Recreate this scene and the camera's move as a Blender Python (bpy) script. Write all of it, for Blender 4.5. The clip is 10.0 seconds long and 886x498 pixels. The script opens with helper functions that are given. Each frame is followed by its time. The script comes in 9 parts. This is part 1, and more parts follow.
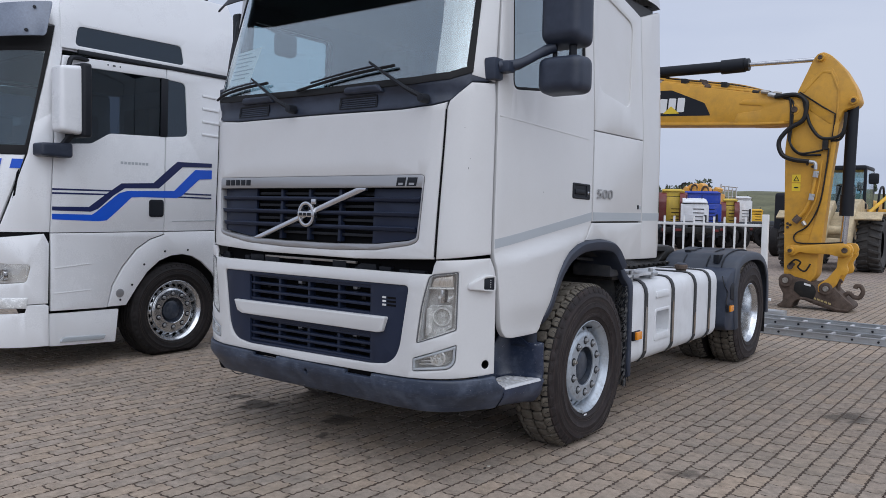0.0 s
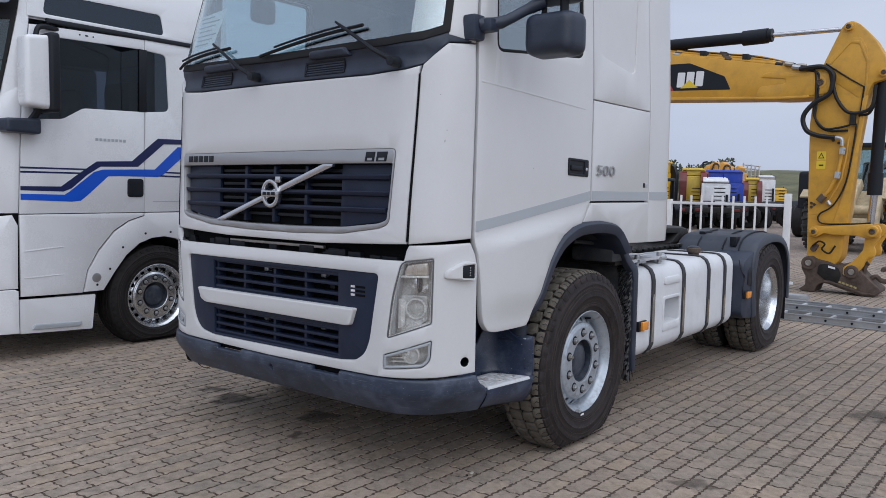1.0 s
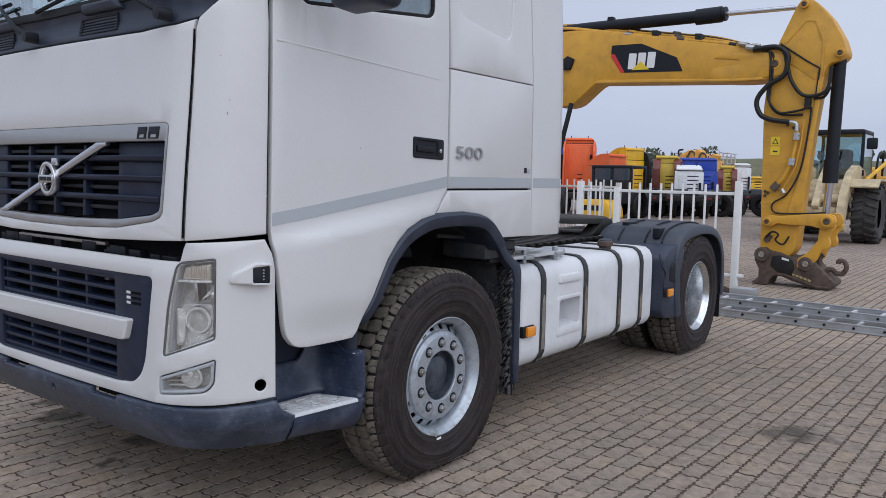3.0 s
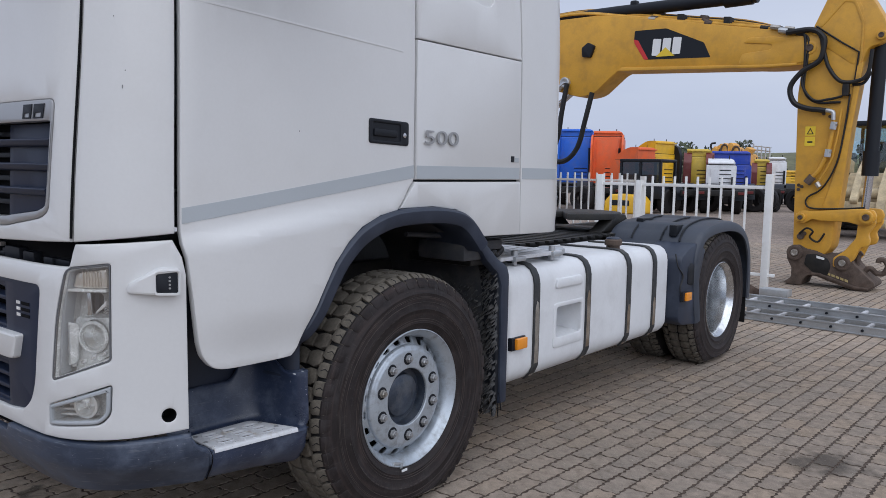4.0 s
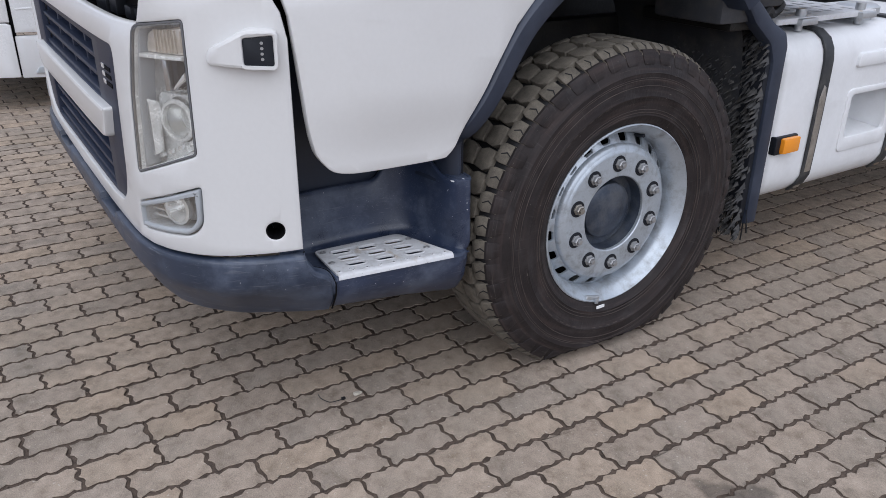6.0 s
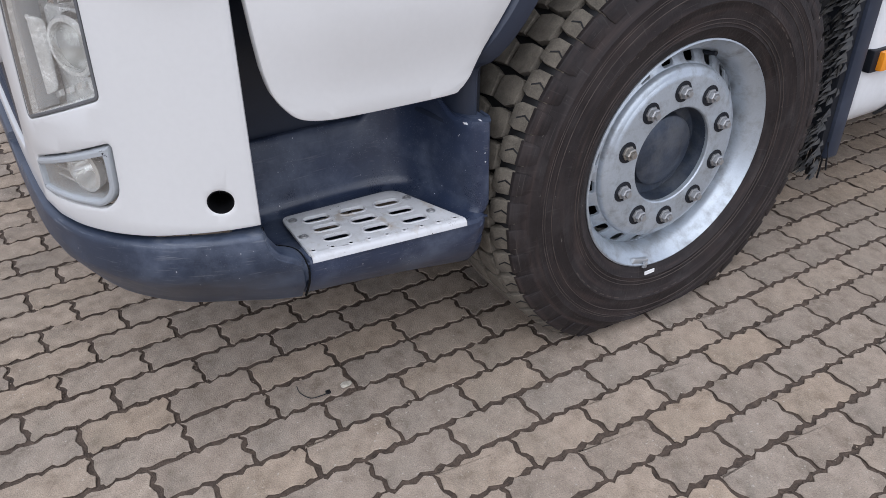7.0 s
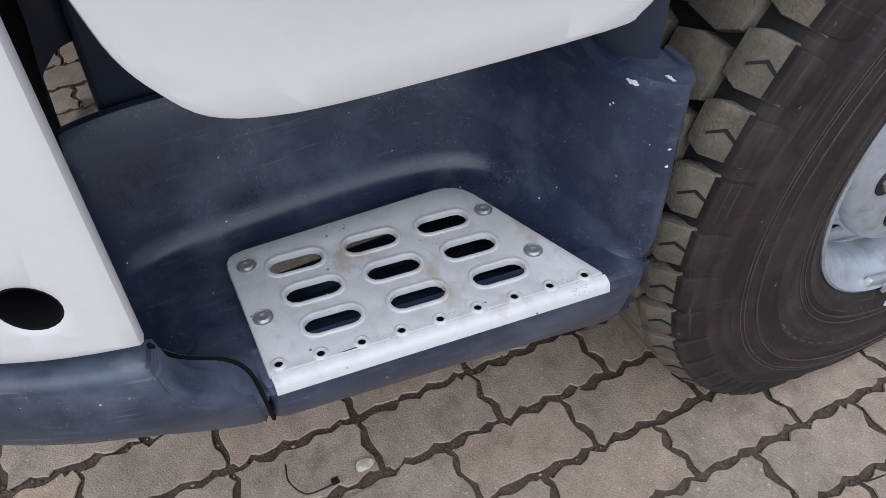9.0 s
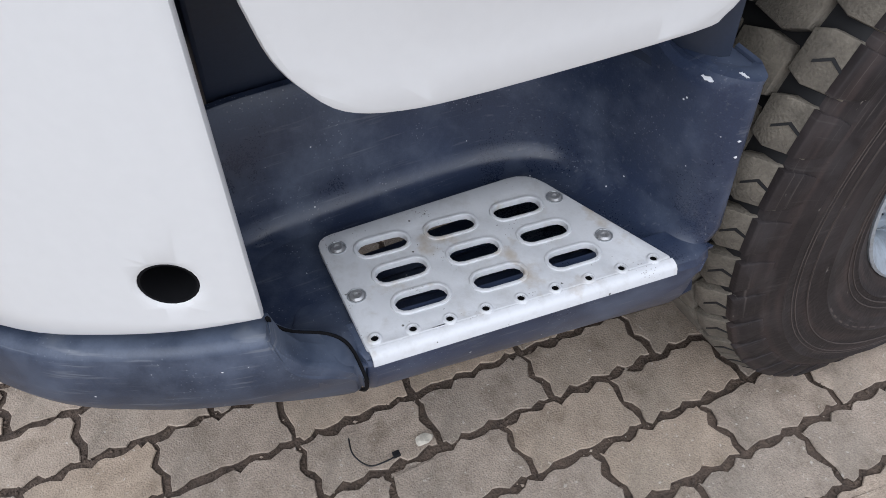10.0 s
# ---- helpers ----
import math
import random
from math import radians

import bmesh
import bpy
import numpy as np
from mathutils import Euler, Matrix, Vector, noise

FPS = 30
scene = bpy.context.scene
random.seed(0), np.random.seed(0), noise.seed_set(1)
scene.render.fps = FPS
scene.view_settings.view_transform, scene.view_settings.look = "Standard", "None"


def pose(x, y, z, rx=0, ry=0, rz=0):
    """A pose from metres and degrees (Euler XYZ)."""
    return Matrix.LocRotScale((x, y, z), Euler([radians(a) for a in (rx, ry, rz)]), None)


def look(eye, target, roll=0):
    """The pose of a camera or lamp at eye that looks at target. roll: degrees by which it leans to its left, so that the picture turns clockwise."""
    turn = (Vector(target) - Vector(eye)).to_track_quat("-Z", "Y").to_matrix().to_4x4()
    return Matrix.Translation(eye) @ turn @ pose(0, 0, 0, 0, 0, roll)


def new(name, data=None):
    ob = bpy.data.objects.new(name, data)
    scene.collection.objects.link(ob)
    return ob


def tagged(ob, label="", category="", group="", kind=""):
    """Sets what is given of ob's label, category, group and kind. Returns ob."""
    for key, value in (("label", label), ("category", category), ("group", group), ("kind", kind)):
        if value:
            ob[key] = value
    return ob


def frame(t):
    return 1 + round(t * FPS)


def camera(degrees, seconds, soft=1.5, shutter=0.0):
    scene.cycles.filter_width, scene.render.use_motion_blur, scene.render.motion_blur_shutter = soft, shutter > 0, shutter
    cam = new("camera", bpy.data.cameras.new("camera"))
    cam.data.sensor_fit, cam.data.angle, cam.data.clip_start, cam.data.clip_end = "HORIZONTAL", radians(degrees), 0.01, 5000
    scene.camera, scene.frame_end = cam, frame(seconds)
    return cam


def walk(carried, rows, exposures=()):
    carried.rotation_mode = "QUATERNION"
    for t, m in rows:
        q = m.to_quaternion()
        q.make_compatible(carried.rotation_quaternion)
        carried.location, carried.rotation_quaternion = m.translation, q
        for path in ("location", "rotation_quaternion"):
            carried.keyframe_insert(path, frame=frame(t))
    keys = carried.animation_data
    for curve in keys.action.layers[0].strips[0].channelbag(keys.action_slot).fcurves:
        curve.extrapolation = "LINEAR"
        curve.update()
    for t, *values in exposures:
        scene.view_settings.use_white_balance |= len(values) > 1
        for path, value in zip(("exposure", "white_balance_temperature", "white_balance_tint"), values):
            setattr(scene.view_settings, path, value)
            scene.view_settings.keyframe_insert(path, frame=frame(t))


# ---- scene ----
cam = camera(59.3, 10.0, soft=0.85)
PATH = [
    (0, (3.489, -3.303, 1.53), (2.292, -1.705, 1.424), 1.1),
    (0.5, (3.463, -3.066, 1.539), (2.246, -1.485, 1.396), 1.1),
    (1, (3.379, -2.785, 1.525), (2.144, -1.22, 1.367), 1.0),
    (1.5, (3.386, -2.56, 1.494), (2.141, -1.004, 1.327), 0.9),
    (2, (3.485, -2.321, 1.515), (2.234, -0.77, 1.342), 0.9),
    (2.5, (3.552, -2.061, 1.51), (2.298, -0.512, 1.335), 0.8),
    (2.7, (3.564, -1.937, 1.523), (2.336, -0.368, 1.346), 0.9),
    (3.8, (3.493, -1.263, 1.515), (2.3, 0.33, 1.318), 1.2),
    (4, (3.44, -1.132, 1.501), (2.173, 0.402, 1.299), 1.0),
    (4.5, (3.369, -0.889, 1.479), (1.873, 0.416, 1.234), 0.3),
    (5, (3.272, -0.68, 1.475), (1.675, 0.422, 0.992), 0.2),
    (5.5, (3.117, -0.541, 1.43), (1.569, 0.495, 0.7), 0.6),
    (5.7, (3.03, -0.481, 1.453), (1.485, 0.535, 0.689), 0.7),
    (6.8, (2.475, -0.128, 1.368), (1.027, 0.788, 0.337), 0.1),
    (7, (2.397, -0.084, 1.349), (0.965, 0.821, 0.285), 0.2),
    (7.5, (2.129, 0.003, 1.272), (0.776, 0.815, 0.043), 0.4),
    (8, (1.941, 0.057, 1.216), (0.665, 0.753, -0.158), 0.2),
    (8.5, (1.727, 0.203, 1.134), (0.471, 0.86, -0.276), -0.1),
    (9, (1.602, 0.333, 1.103), (0.359, 0.979, -0.324), -0.2),
    (9.5, (1.589, 0.329, 1.096), (0.375, 0.932, -0.375), -0.6),
    (10, (1.609, 0.253, 1.141), (0.368, 0.855, -0.307), -1.0),
]
walk(cam, [(t, look(eye, target, roll)) for t, eye, target, roll in PATH],
     [(0, 0.12, 6050, 10), (1, 0.13, 6050, 10), (2.2, 0.15, 6050, 10), (4.6, 0.14, 6050, 10), (5.5, 0.32, 6200, 11), (7.0, 0.62, 6200, 11), (8.5, 0.64, 6200, 11), (9.2, 0.69, 6200, 10), (10, 0.79, 6200, 9)])

# ---- world and light: a bright overcast sky with a wide, weak sun ----
world = bpy.data.worlds.new("overcast_sky")
scene.world = world
world.use_nodes = True
wn, wl = world.node_tree.nodes, world.node_tree.links
wn.clear()
sky = wn.new("ShaderNodeTexSky")
sky.sky_type = "NISHITA"
sky.sun_disc = False
sky.sun_elevation, sky.sun_rotation = radians(45), radians(140)
sky.air_density, sky.dust_density, sky.ozone_density = 1.0, 6.0, 1.0
hsv = wn.new("ShaderNodeHueSaturation")
hsv.inputs["Saturation"].default_value = 0.12
cloud = wn.new("ShaderNodeMix")
cloud.data_type = "RGBA"
cloud.inputs["Factor"].default_value = 0.86
tc = wn.new("ShaderNodeTexCoord")
cn = wn.new("ShaderNodeTexNoise")
cn.inputs["Scale"].default_value, cn.inputs["Detail"].default_value = 1.6, 6.0
cmap = wn.new("ShaderNodeMapping")
cmap.inputs["Scale"].default_value = (1.0, 1.0, 4.5)
cr = wn.new("ShaderNodeValToRGB")
cr.color_ramp.elements[0].position, cr.color_ramp.elements[0].color = 0.32, (4.75, 5.2, 6.45, 1)
cr.color_ramp.elements[1].position, cr.color_ramp.elements[1].color = 0.68, (5.95, 6.3, 7.3, 1)
bg = wn.new("ShaderNodeBackground")
bg.inputs["Strength"].default_value = 0.1
wo = wn.new("ShaderNodeOutputWorld")
wl.new(sky.outputs["Color"], hsv.inputs["Color"])
wl.new(tc.outputs["Generated"], cmap.inputs["Vector"])
wl.new(cmap.outputs["Vector"], cn.inputs["Vector"])
wl.new(cn.outputs["Fac"], cr.inputs["Fac"])
wl.new(hsv.outputs["Color"], cloud.inputs["A"])
wl.new(cr.outputs["Color"], cloud.inputs["B"])
wl.new(cloud.outputs["Result"], bg.inputs["Color"])
wl.new(bg.outputs["Background"], wo.inputs["Surface"])
sun_data = bpy.data.lights.new("sun", "SUN")
sun_data.energy, sun_data.angle, sun_data.color = 1.4, radians(95), (1.0, 0.985, 0.965)
sun = new("sun", sun_data)
sun.matrix_world = look((8.2, -4.2, 13), (0, 0, 0))

# ---- materials ----
def mat(name, col, rough=0.5, metal=0.0, var=0.12, scale=3.0, bump=0.0, bscale=150.0, coat=0.0, dirt=None, rvar=0.12, stretch=(1, 1, 1)):
    """A surface with two scales of variation; dirt: (colour, amount, size) of a blotchy film."""
    m = bpy.data.materials.new(name)
    m.use_nodes = True
    n, l = m.node_tree.nodes, m.node_tree.links
    b = n["Principled BSDF"]
    b.inputs["Metallic"].default_value = metal
    b.inputs["Coat Weight"].default_value = coat
    b.inputs["Coat Roughness"].default_value = 0.08
    tc = n.new("ShaderNodeTexCoord")
    mp = n.new("ShaderNodeMapping")
    mp.inputs["Scale"].default_value = stretch
    l.new(tc.outputs["Object"], mp.inputs["Vector"])
    a, f = n.new("ShaderNodeTexNoise"), n.new("ShaderNodeTexNoise")
    a.inputs["Scale"].default_value, a.inputs["Detail"].default_value = scale, 5
    f.inputs["Scale"].default_value, f.inputs["Detail"].default_value = bscale, 3
    l.new(mp.outputs["Vector"], a.inputs["Vector"])
    l.new(mp.outputs["Vector"], f.inputs["Vector"])
    mx = n.new("ShaderNodeMix")
    mx.data_type = "FLOAT"
    mx.inputs["Factor"].default_value = 0.35
    l.new(a.outputs["Fac"], mx.inputs["A"])
    l.new(f.outputs["Fac"], mx.inputs["B"])
    r = n.new("ShaderNodeValToRGB")
    r.color_ramp.elements[0].position, r.color_ramp.elements[1].position = 0.3, 0.7
    r.color_ramp.elements[0].color = (*[c * (1 - var) for c in col], 1)
    r.color_ramp.elements[1].color = (*[min(c * (1 + var * 0.6), 1) for c in col], 1)
    l.new(mx.outputs["Result"], r.inputs["Fac"])
    out = r.outputs["Color"]
    rr = n.new("ShaderNodeMapRange")
    rr.inputs["To Min"].default_value, rr.inputs["To Max"].default_value = max(rough - rvar, 0.02), min(rough + rvar, 1)
    l.new(mx.outputs["Result"], rr.inputs["Value"])
    rough_out = rr.outputs["Result"]
    if dirt:
        dcol, amount, size = dirt
        d = n.new("ShaderNodeTexNoise")
        d.inputs["Scale"].default_value, d.inputs["Detail"].default_value, d.inputs["Roughness"].default_value = size, 8, 0.65
        l.new(tc.outputs["Object"], d.inputs["Vector"])
        dr = n.new("ShaderNodeMapRange")
        dr.inputs["From Min"].default_value, dr.inputs["From Max"].default_value = 0.48, 0.72
        dr.inputs["To Max"].default_value = amount
        l.new(d.outputs["Fac"], dr.inputs["Value"])
        dm = n.new("ShaderNodeMix")
        dm.data_type = "RGBA"
        dm.inputs["B"].default_value = (*dcol, 1)
        l.new(dr.outputs["Result"], dm.inputs["Factor"])
        l.new(out, dm.inputs["A"])
        out = dm.outputs["Result"]
        ra = n.new("ShaderNodeMath")
        ra.operation, ra.use_clamp = "MULTIPLY_ADD", True
        ra.inputs[1].default_value = 0.4
        l.new(dr.outputs["Result"], ra.inputs[0])
        l.new(rough_out, ra.inputs[2])
        rough_out = ra.outputs[0]
    l.new(out, b.inputs["Base Color"])
    l.new(rough_out, b.inputs["Roughness"])
    if bump:
        bp = n.new("ShaderNodeBump")
        bp.inputs["Strength"].default_value, bp.inputs["Distance"].default_value = min(bump, 1), 0.004
        l.new(f.outputs["Fac"], bp.inputs["Height"])
        l.new(bp.outputs["Normal"], b.inputs["Normal"])
    return m


def glass(name, tint=(0.8, 0.86, 0.88), rough=0.0, gloss=0.06, sheen=(1, 1, 1)):
    """A clear pane: see-through, with a Fresnel gloss."""
    m = bpy.data.materials.new(name)
    m.use_nodes = True
    n, l = m.node_tree.nodes, m.node_tree.links
    n.clear()
    t, g, lw, mx, o = (n.new("ShaderNode" + k) for k in ("BsdfTransparent", "BsdfGlossy", "LayerWeight", "MixShader", "OutputMaterial"))
    pw, ma = n.new("ShaderNodeMath"), n.new("ShaderNodeMath")
    pw.operation, ma.operation = "POWER", "MULTIPLY_ADD"
    pw.inputs[1].default_value = 4.0
    ma.inputs[1].default_value, ma.inputs[2].default_value = 0.9, gloss
    lw.inputs["Blend"].default_value = 0.5
    t.inputs["Color"].default_value = (*tint, 1)
    g.inputs["Color"].default_value = (*sheen, 1)
    g.inputs["Roughness"].default_value = rough
    l.new(lw.outputs["Facing"], pw.inputs[0])
    l.new(pw.outputs[0], ma.inputs[0])
    l.new(ma.outputs[0], mx.inputs["Fac"])
    l.new(t.outputs["BSDF"], mx.inputs[1])
    l.new(g.outputs["BSDF"], mx.inputs[2])
    l.new(mx.outputs["Shader"], o.inputs["Surface"])
    return m


WHITE = mat("white_truck_paint", (0.622, 0.622, 0.620), 0.32, var=0.035, scale=2.0, bscale=90, coat=0.3, dirt=((0.5, 0.48, 0.45), 0.16, 2.2))
WHITE2 = mat("white_cab_paint", (0.76, 0.77, 0.785), 0.28, var=0.03, scale=2.0, bscale=90, coat=0.5, dirt=((0.55, 0.55, 0.55), 0.12, 2.0))
TANKW = mat("white_tank_paint", (0.70, 0.71, 0.725), 0.42, var=0.06, scale=5.0, bscale=60, bump=0.05, dirt=((0.42, 0.41, 0.4), 0.3, 4.0))
PLASTIC = mat("dark_blue_grey_plastic", (0.021, 0.029, 0.050), 0.44, var=0.25, scale=5.0, bscale=500, bump=0.03, dirt=((0.085, 0.10, 0.14), 0.38, 5.0), stretch=(1, 0.35, 1))
PLASTIC_DK = mat("black_plastic", (0.010, 0.012, 0.017), 0.5, var=0.2, bscale=400, bump=0.08)
GRILLE = mat("navy_grille_plastic", (0.013, 0.020, 0.044), 0.45, var=0.15, bscale=500, bump=0.05)
# near-black with little gloss; mostly the darkness of gaps and holes, put into colour
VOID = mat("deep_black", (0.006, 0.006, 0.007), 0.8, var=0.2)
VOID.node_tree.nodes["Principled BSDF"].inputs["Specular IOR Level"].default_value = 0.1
SEAL = mat("black_rubber_seal", (0.012, 0.012, 0.013), 0.65, var=0.2)
HOSE = mat("black_hydraulic_hose", (0.014, 0.014, 0.015), 0.5, var=0.3, bscale=200, bump=0.1)
GREASE = mat("greasy_black_steel", (0.014, 0.0135, 0.013), 0.5, var=0.5, scale=12, bscale=80, bump=0.4, dirt=((0.05, 0.042, 0.034), 0.4, 9.0))
def sidewall_rubber(name, cy, cz):
    """Tyre rubber with rings of brown dust and scuffs that run round the axle at (cy, cz)."""
    m = mat(name, (0.0168, 0.0130, 0.0134), 0.62, var=0.4, scale=9, bscale=110, bump=0.3, dirt=((0.050, 0.040, 0.038), 0.5, 5.0))
    n, l = m.node_tree.nodes, m.node_tree.links
    b = n["Principled BSDF"]
    b.inputs["Specular IOR Level"].default_value = 0.30
    geo, sep = n.new("ShaderNodeNewGeometry"), n.new("ShaderNodeSeparateXYZ")
    l.new(geo.outputs["Position"], sep.inputs["Vector"])

    def op(kind, a, c):
        k = n.new("ShaderNodeMath")
        k.operation = kind
        for i, v in enumerate((a, c)):
            if isinstance(v, (int, float)):
                k.inputs[i].default_value = v
            else:
                l.new(v, k.inputs[i])
        return k.outputs[0]
    dy, dz = op("SUBTRACT", sep.outputs["Y"], cy), op("SUBTRACT", sep.outputs["Z"], cz)
    r, a = op("SQRT", op("ADD", op("MULTIPLY", dy, dy), op("MULTIPLY", dz, dz)), 0), op("ARCTAN2", dy, dz)
    col = b.inputs["Base Color"].links[0].from_socket
    for kr, ka, lo, hi, amount, tint, seed in ((60, 2.2, 0.50, 0.74, 0.6, (0.058, 0.040, 0.036), 0.0), (22, 5.0, 0.52, 0.76, 0.5, (0.050, 0.045, 0.046), 3.0), (11, 60, 0.62, 0.72, 0.25, (0.09, 0.082, 0.080), 7.0), (300, 3.0, 0.62, 0.72, 0.32, (0.12, 0.102, 0.092), 11.0), (140, 26, 0.70, 0.76, 0.6, (0.20, 0.18, 0.16), 17.0)):
        xyz, nz, mr, mx = n.new("ShaderNodeCombineXYZ"), n.new("ShaderNodeTexNoise"), n.new("ShaderNodeMapRange"), n.new("ShaderNodeMix")
        l.new(op("MULTIPLY", r, kr), xyz.inputs["X"])
        l.new(op("MULTIPLY", a, ka), xyz.inputs["Y"])
        xyz.inputs["Z"].default_value = seed
        nz.inputs["Scale"].default_value, nz.inputs["Detail"].default_value = 1.0, 4
        mr.inputs["From Min"].default_value, mr.inputs["From Max"].default_value, mr.inputs["To Max"].default_value = lo, hi, amount
        mx.data_type = "RGBA"
        mx.inputs["B"].default_value = (*tint, 1)
        l.new(xyz.outputs["Vector"], nz.inputs["Vector"])
        l.new(nz.outputs["Fac"], mr.inputs["Value"])
        l.new(mr.outputs["Result"], mx.inputs["Factor"])
        l.new(col, mx.inputs["A"])
        col = mx.outputs["Result"]
    l.new(col, b.inputs["Base Color"])
    return m


RUBBER = mat("tyre_rubber", (0.0125, 0.0108, 0.011), 0.66, var=0.45, scale=9, bscale=90, bump=0.25, dirt=((0.040, 0.034, 0.034), 0.45, 6.0))
RUBBER.node_tree.nodes["Principled BSDF"].inputs["Specular IOR Level"].default_value = 0.3
LUG = mat("worn_dusty_tread_rubber", (0.138, 0.121, 0.097), 0.92, var=0.46, scale=34, bscale=300, bump=0.45, dirt=((0.060, 0.053, 0.046), 0.65, 20.0))
RIM = mat("silver_painted_steel", (0.45, 0.495, 0.545), 0.32, metal=0.45, var=0.16, scale=11, bscale=240, bump=0.05, dirt=((0.15, 0.135, 0.12), 0.6, 22.0))
ALU = mat("scuffed_aluminium", (0.585, 0.592, 0.61), 0.58, metal=0.12, var=0.04, scale=10, bscale=260, bump=0.05, dirt=((0.28, 0.25, 0.21), 0.26, 48.0))
CHROME = mat("satin_chrome", (0.62, 0.62, 0.63), 0.22, metal=1.0, var=0.06, scale=12)
SILVER = mat("satin_silver_plastic", (0.38, 0.38, 0.385), 0.34, metal=0.6, var=0.06, bscale=300)
FADED = mat("sun_faded_plastic", (0.040, 0.048, 0.066), 0.50, var=0.25, scale=5, bscale=300, bump=0.05, dirt=((0.12, 0.12, 0.125), 0.25, 8.0))
INNER = mat("dusty_inner_plastic", (0.040, 0.042, 0.049), 0.65, var=0.4, scale=9, bscale=200, bump=0.1, dirt=((0.13, 0.12, 0.105), 0.4, 14.0))
STRIPE = mat("grey_foil_stripe", (0.40, 0.43, 0.455), 0.4, var=0.05, bscale=200)
STEEL = mat("worn_bare_steel", (0.46, 0.43, 0.39), 0.42, metal=0.8, var=0.4, scale=14, bscale=120)
RUST = mat("rusty_steel", (0.105, 0.075, 0.058), 0.8, var=0.5, scale=10, bscale=90, bump=0.4, dirt=((0.05, 0.035, 0.03), 0.7, 8.0))
TAN_STEEL = mat("browned_strap_steel", (0.27, 0.21, 0.155), 0.5, metal=0.5, var=0.5, scale=16, bscale=120, dirt=((0.42, 0.40, 0.37), 0.6, 9.0))
ORANGE = mat("amber_lens", (0.85, 0.30, 0.02), 0.22, var=0.08, bscale=400, coat=0.5)
GLASS = glass("windscreen_glass", (0.80, 0.89, 0.91), 0.0, 0.20, (0.93, 0.98, 1.0))
GLASS_CAB = glass("cab_glass", (0.55, 0.68, 0.70), 0.0, 0.07)
GLASS_DK = glass("tinted_glass", (0.20, 0.235, 0.28), 0.0, 0.08, (0.8, 0.92, 1.0))
LENS = glass("headlamp_lens", (0.97, 0.975, 0.97), 0.10, 0.11)
REFL = mat("headlamp_reflector", (0.85, 0.85, 0.84), 0.25, metal=0.6, var=0.12, scale=20)
for dull, level in ((PLASTIC_DK, 0.3), (GRILLE, 0.35), (SEAL, 0.25), (GREASE, 0.35), (HOSE, 0.35)):
    dull.node_tree.nodes["Principled BSDF"].inputs["Specular IOR Level"].default_value = level
GASKET = mat("grey_lamp_gasket", (0.11, 0.112, 0.118), 0.5, var=0.15, scale=30)
LAMP_IN = mat("bright_lamp_housing", (0.76, 0.765, 0.76), 0.26, metal=0.1, var=0.35, scale=26, coat=0.5)
FOG_RIM = mat("grey_lamp_surround", (0.36, 0.38, 0.40), 0.35, var=0.08, scale=15)
CABIN = mat("grey_cabin_lining", (0.06, 0.062, 0.068), 0.75, var=0.15, scale=6)
SEATC = mat("dark_seat_cloth", (0.035, 0.036, 0.045), 0.9, var=0.25, scale=9, bscale=300, bump=0.2)
PAPER = mat("white_paper", (0.75, 0.75, 0.75), 0.8, var=0.03)
INK = mat("grey_print", (0.18, 0.18, 0.19), 0.8, var=0.05)
VISOR = mat("pale_smoked_visor", (0.20, 0.23, 0.29), 0.22, var=0.25, scale=4, bscale=60)
NAVY = mat("navy_foil", (0.008, 0.015, 0.085), 0.35, var=0.08, coat=0.3)
BLUE = mat("blue_foil", (0.008, 0.09, 0.60), 0.35, var=0.08, coat=0.3)
YELLOW = mat("yellow_machine_paint", (0.64, 0.335, 0.035), 0.42, var=0.16, scale=3, bscale=80, bump=0.04, dirt=((0.26, 0.15, 0.05), 0.42, 5.0))
YELLOW2 = mat("bright_yellow_sticker", (0.78, 0.55, 0.03), 0.45, var=0.06)
RED = mat("red_foil", (0.55, 0.03, 0.03), 0.4, var=0.06)
GALV = mat("galvanised_aluminium", (0.52, 0.54, 0.56), 0.42, metal=0.7, var=0.15, scale=8, bscale=150, dirt=((0.3, 0.3, 0.29), 0.4, 6.0))
FENCEW = mat("white_fence_paint", (0.78, 0.78, 0.77), 0.5, var=0.06, scale=5, dirt=((0.42, 0.38, 0.33), 0.35, 5.0))

HUBM = mat("blue_grey_hub_paint", (0.042, 0.054, 0.078), 0.33, metal=0.2, var=0.5, scale=16, bump=0.1, dirt=((0.2, 0.2, 0.2), 0.4, 12.0))
STRAP = mat("black_strap_rubber", (0.025, 0.027, 0.03), 0.55, var=0.3, scale=10, dirt=((0.2, 0.19, 0.17), 0.3, 12.0))



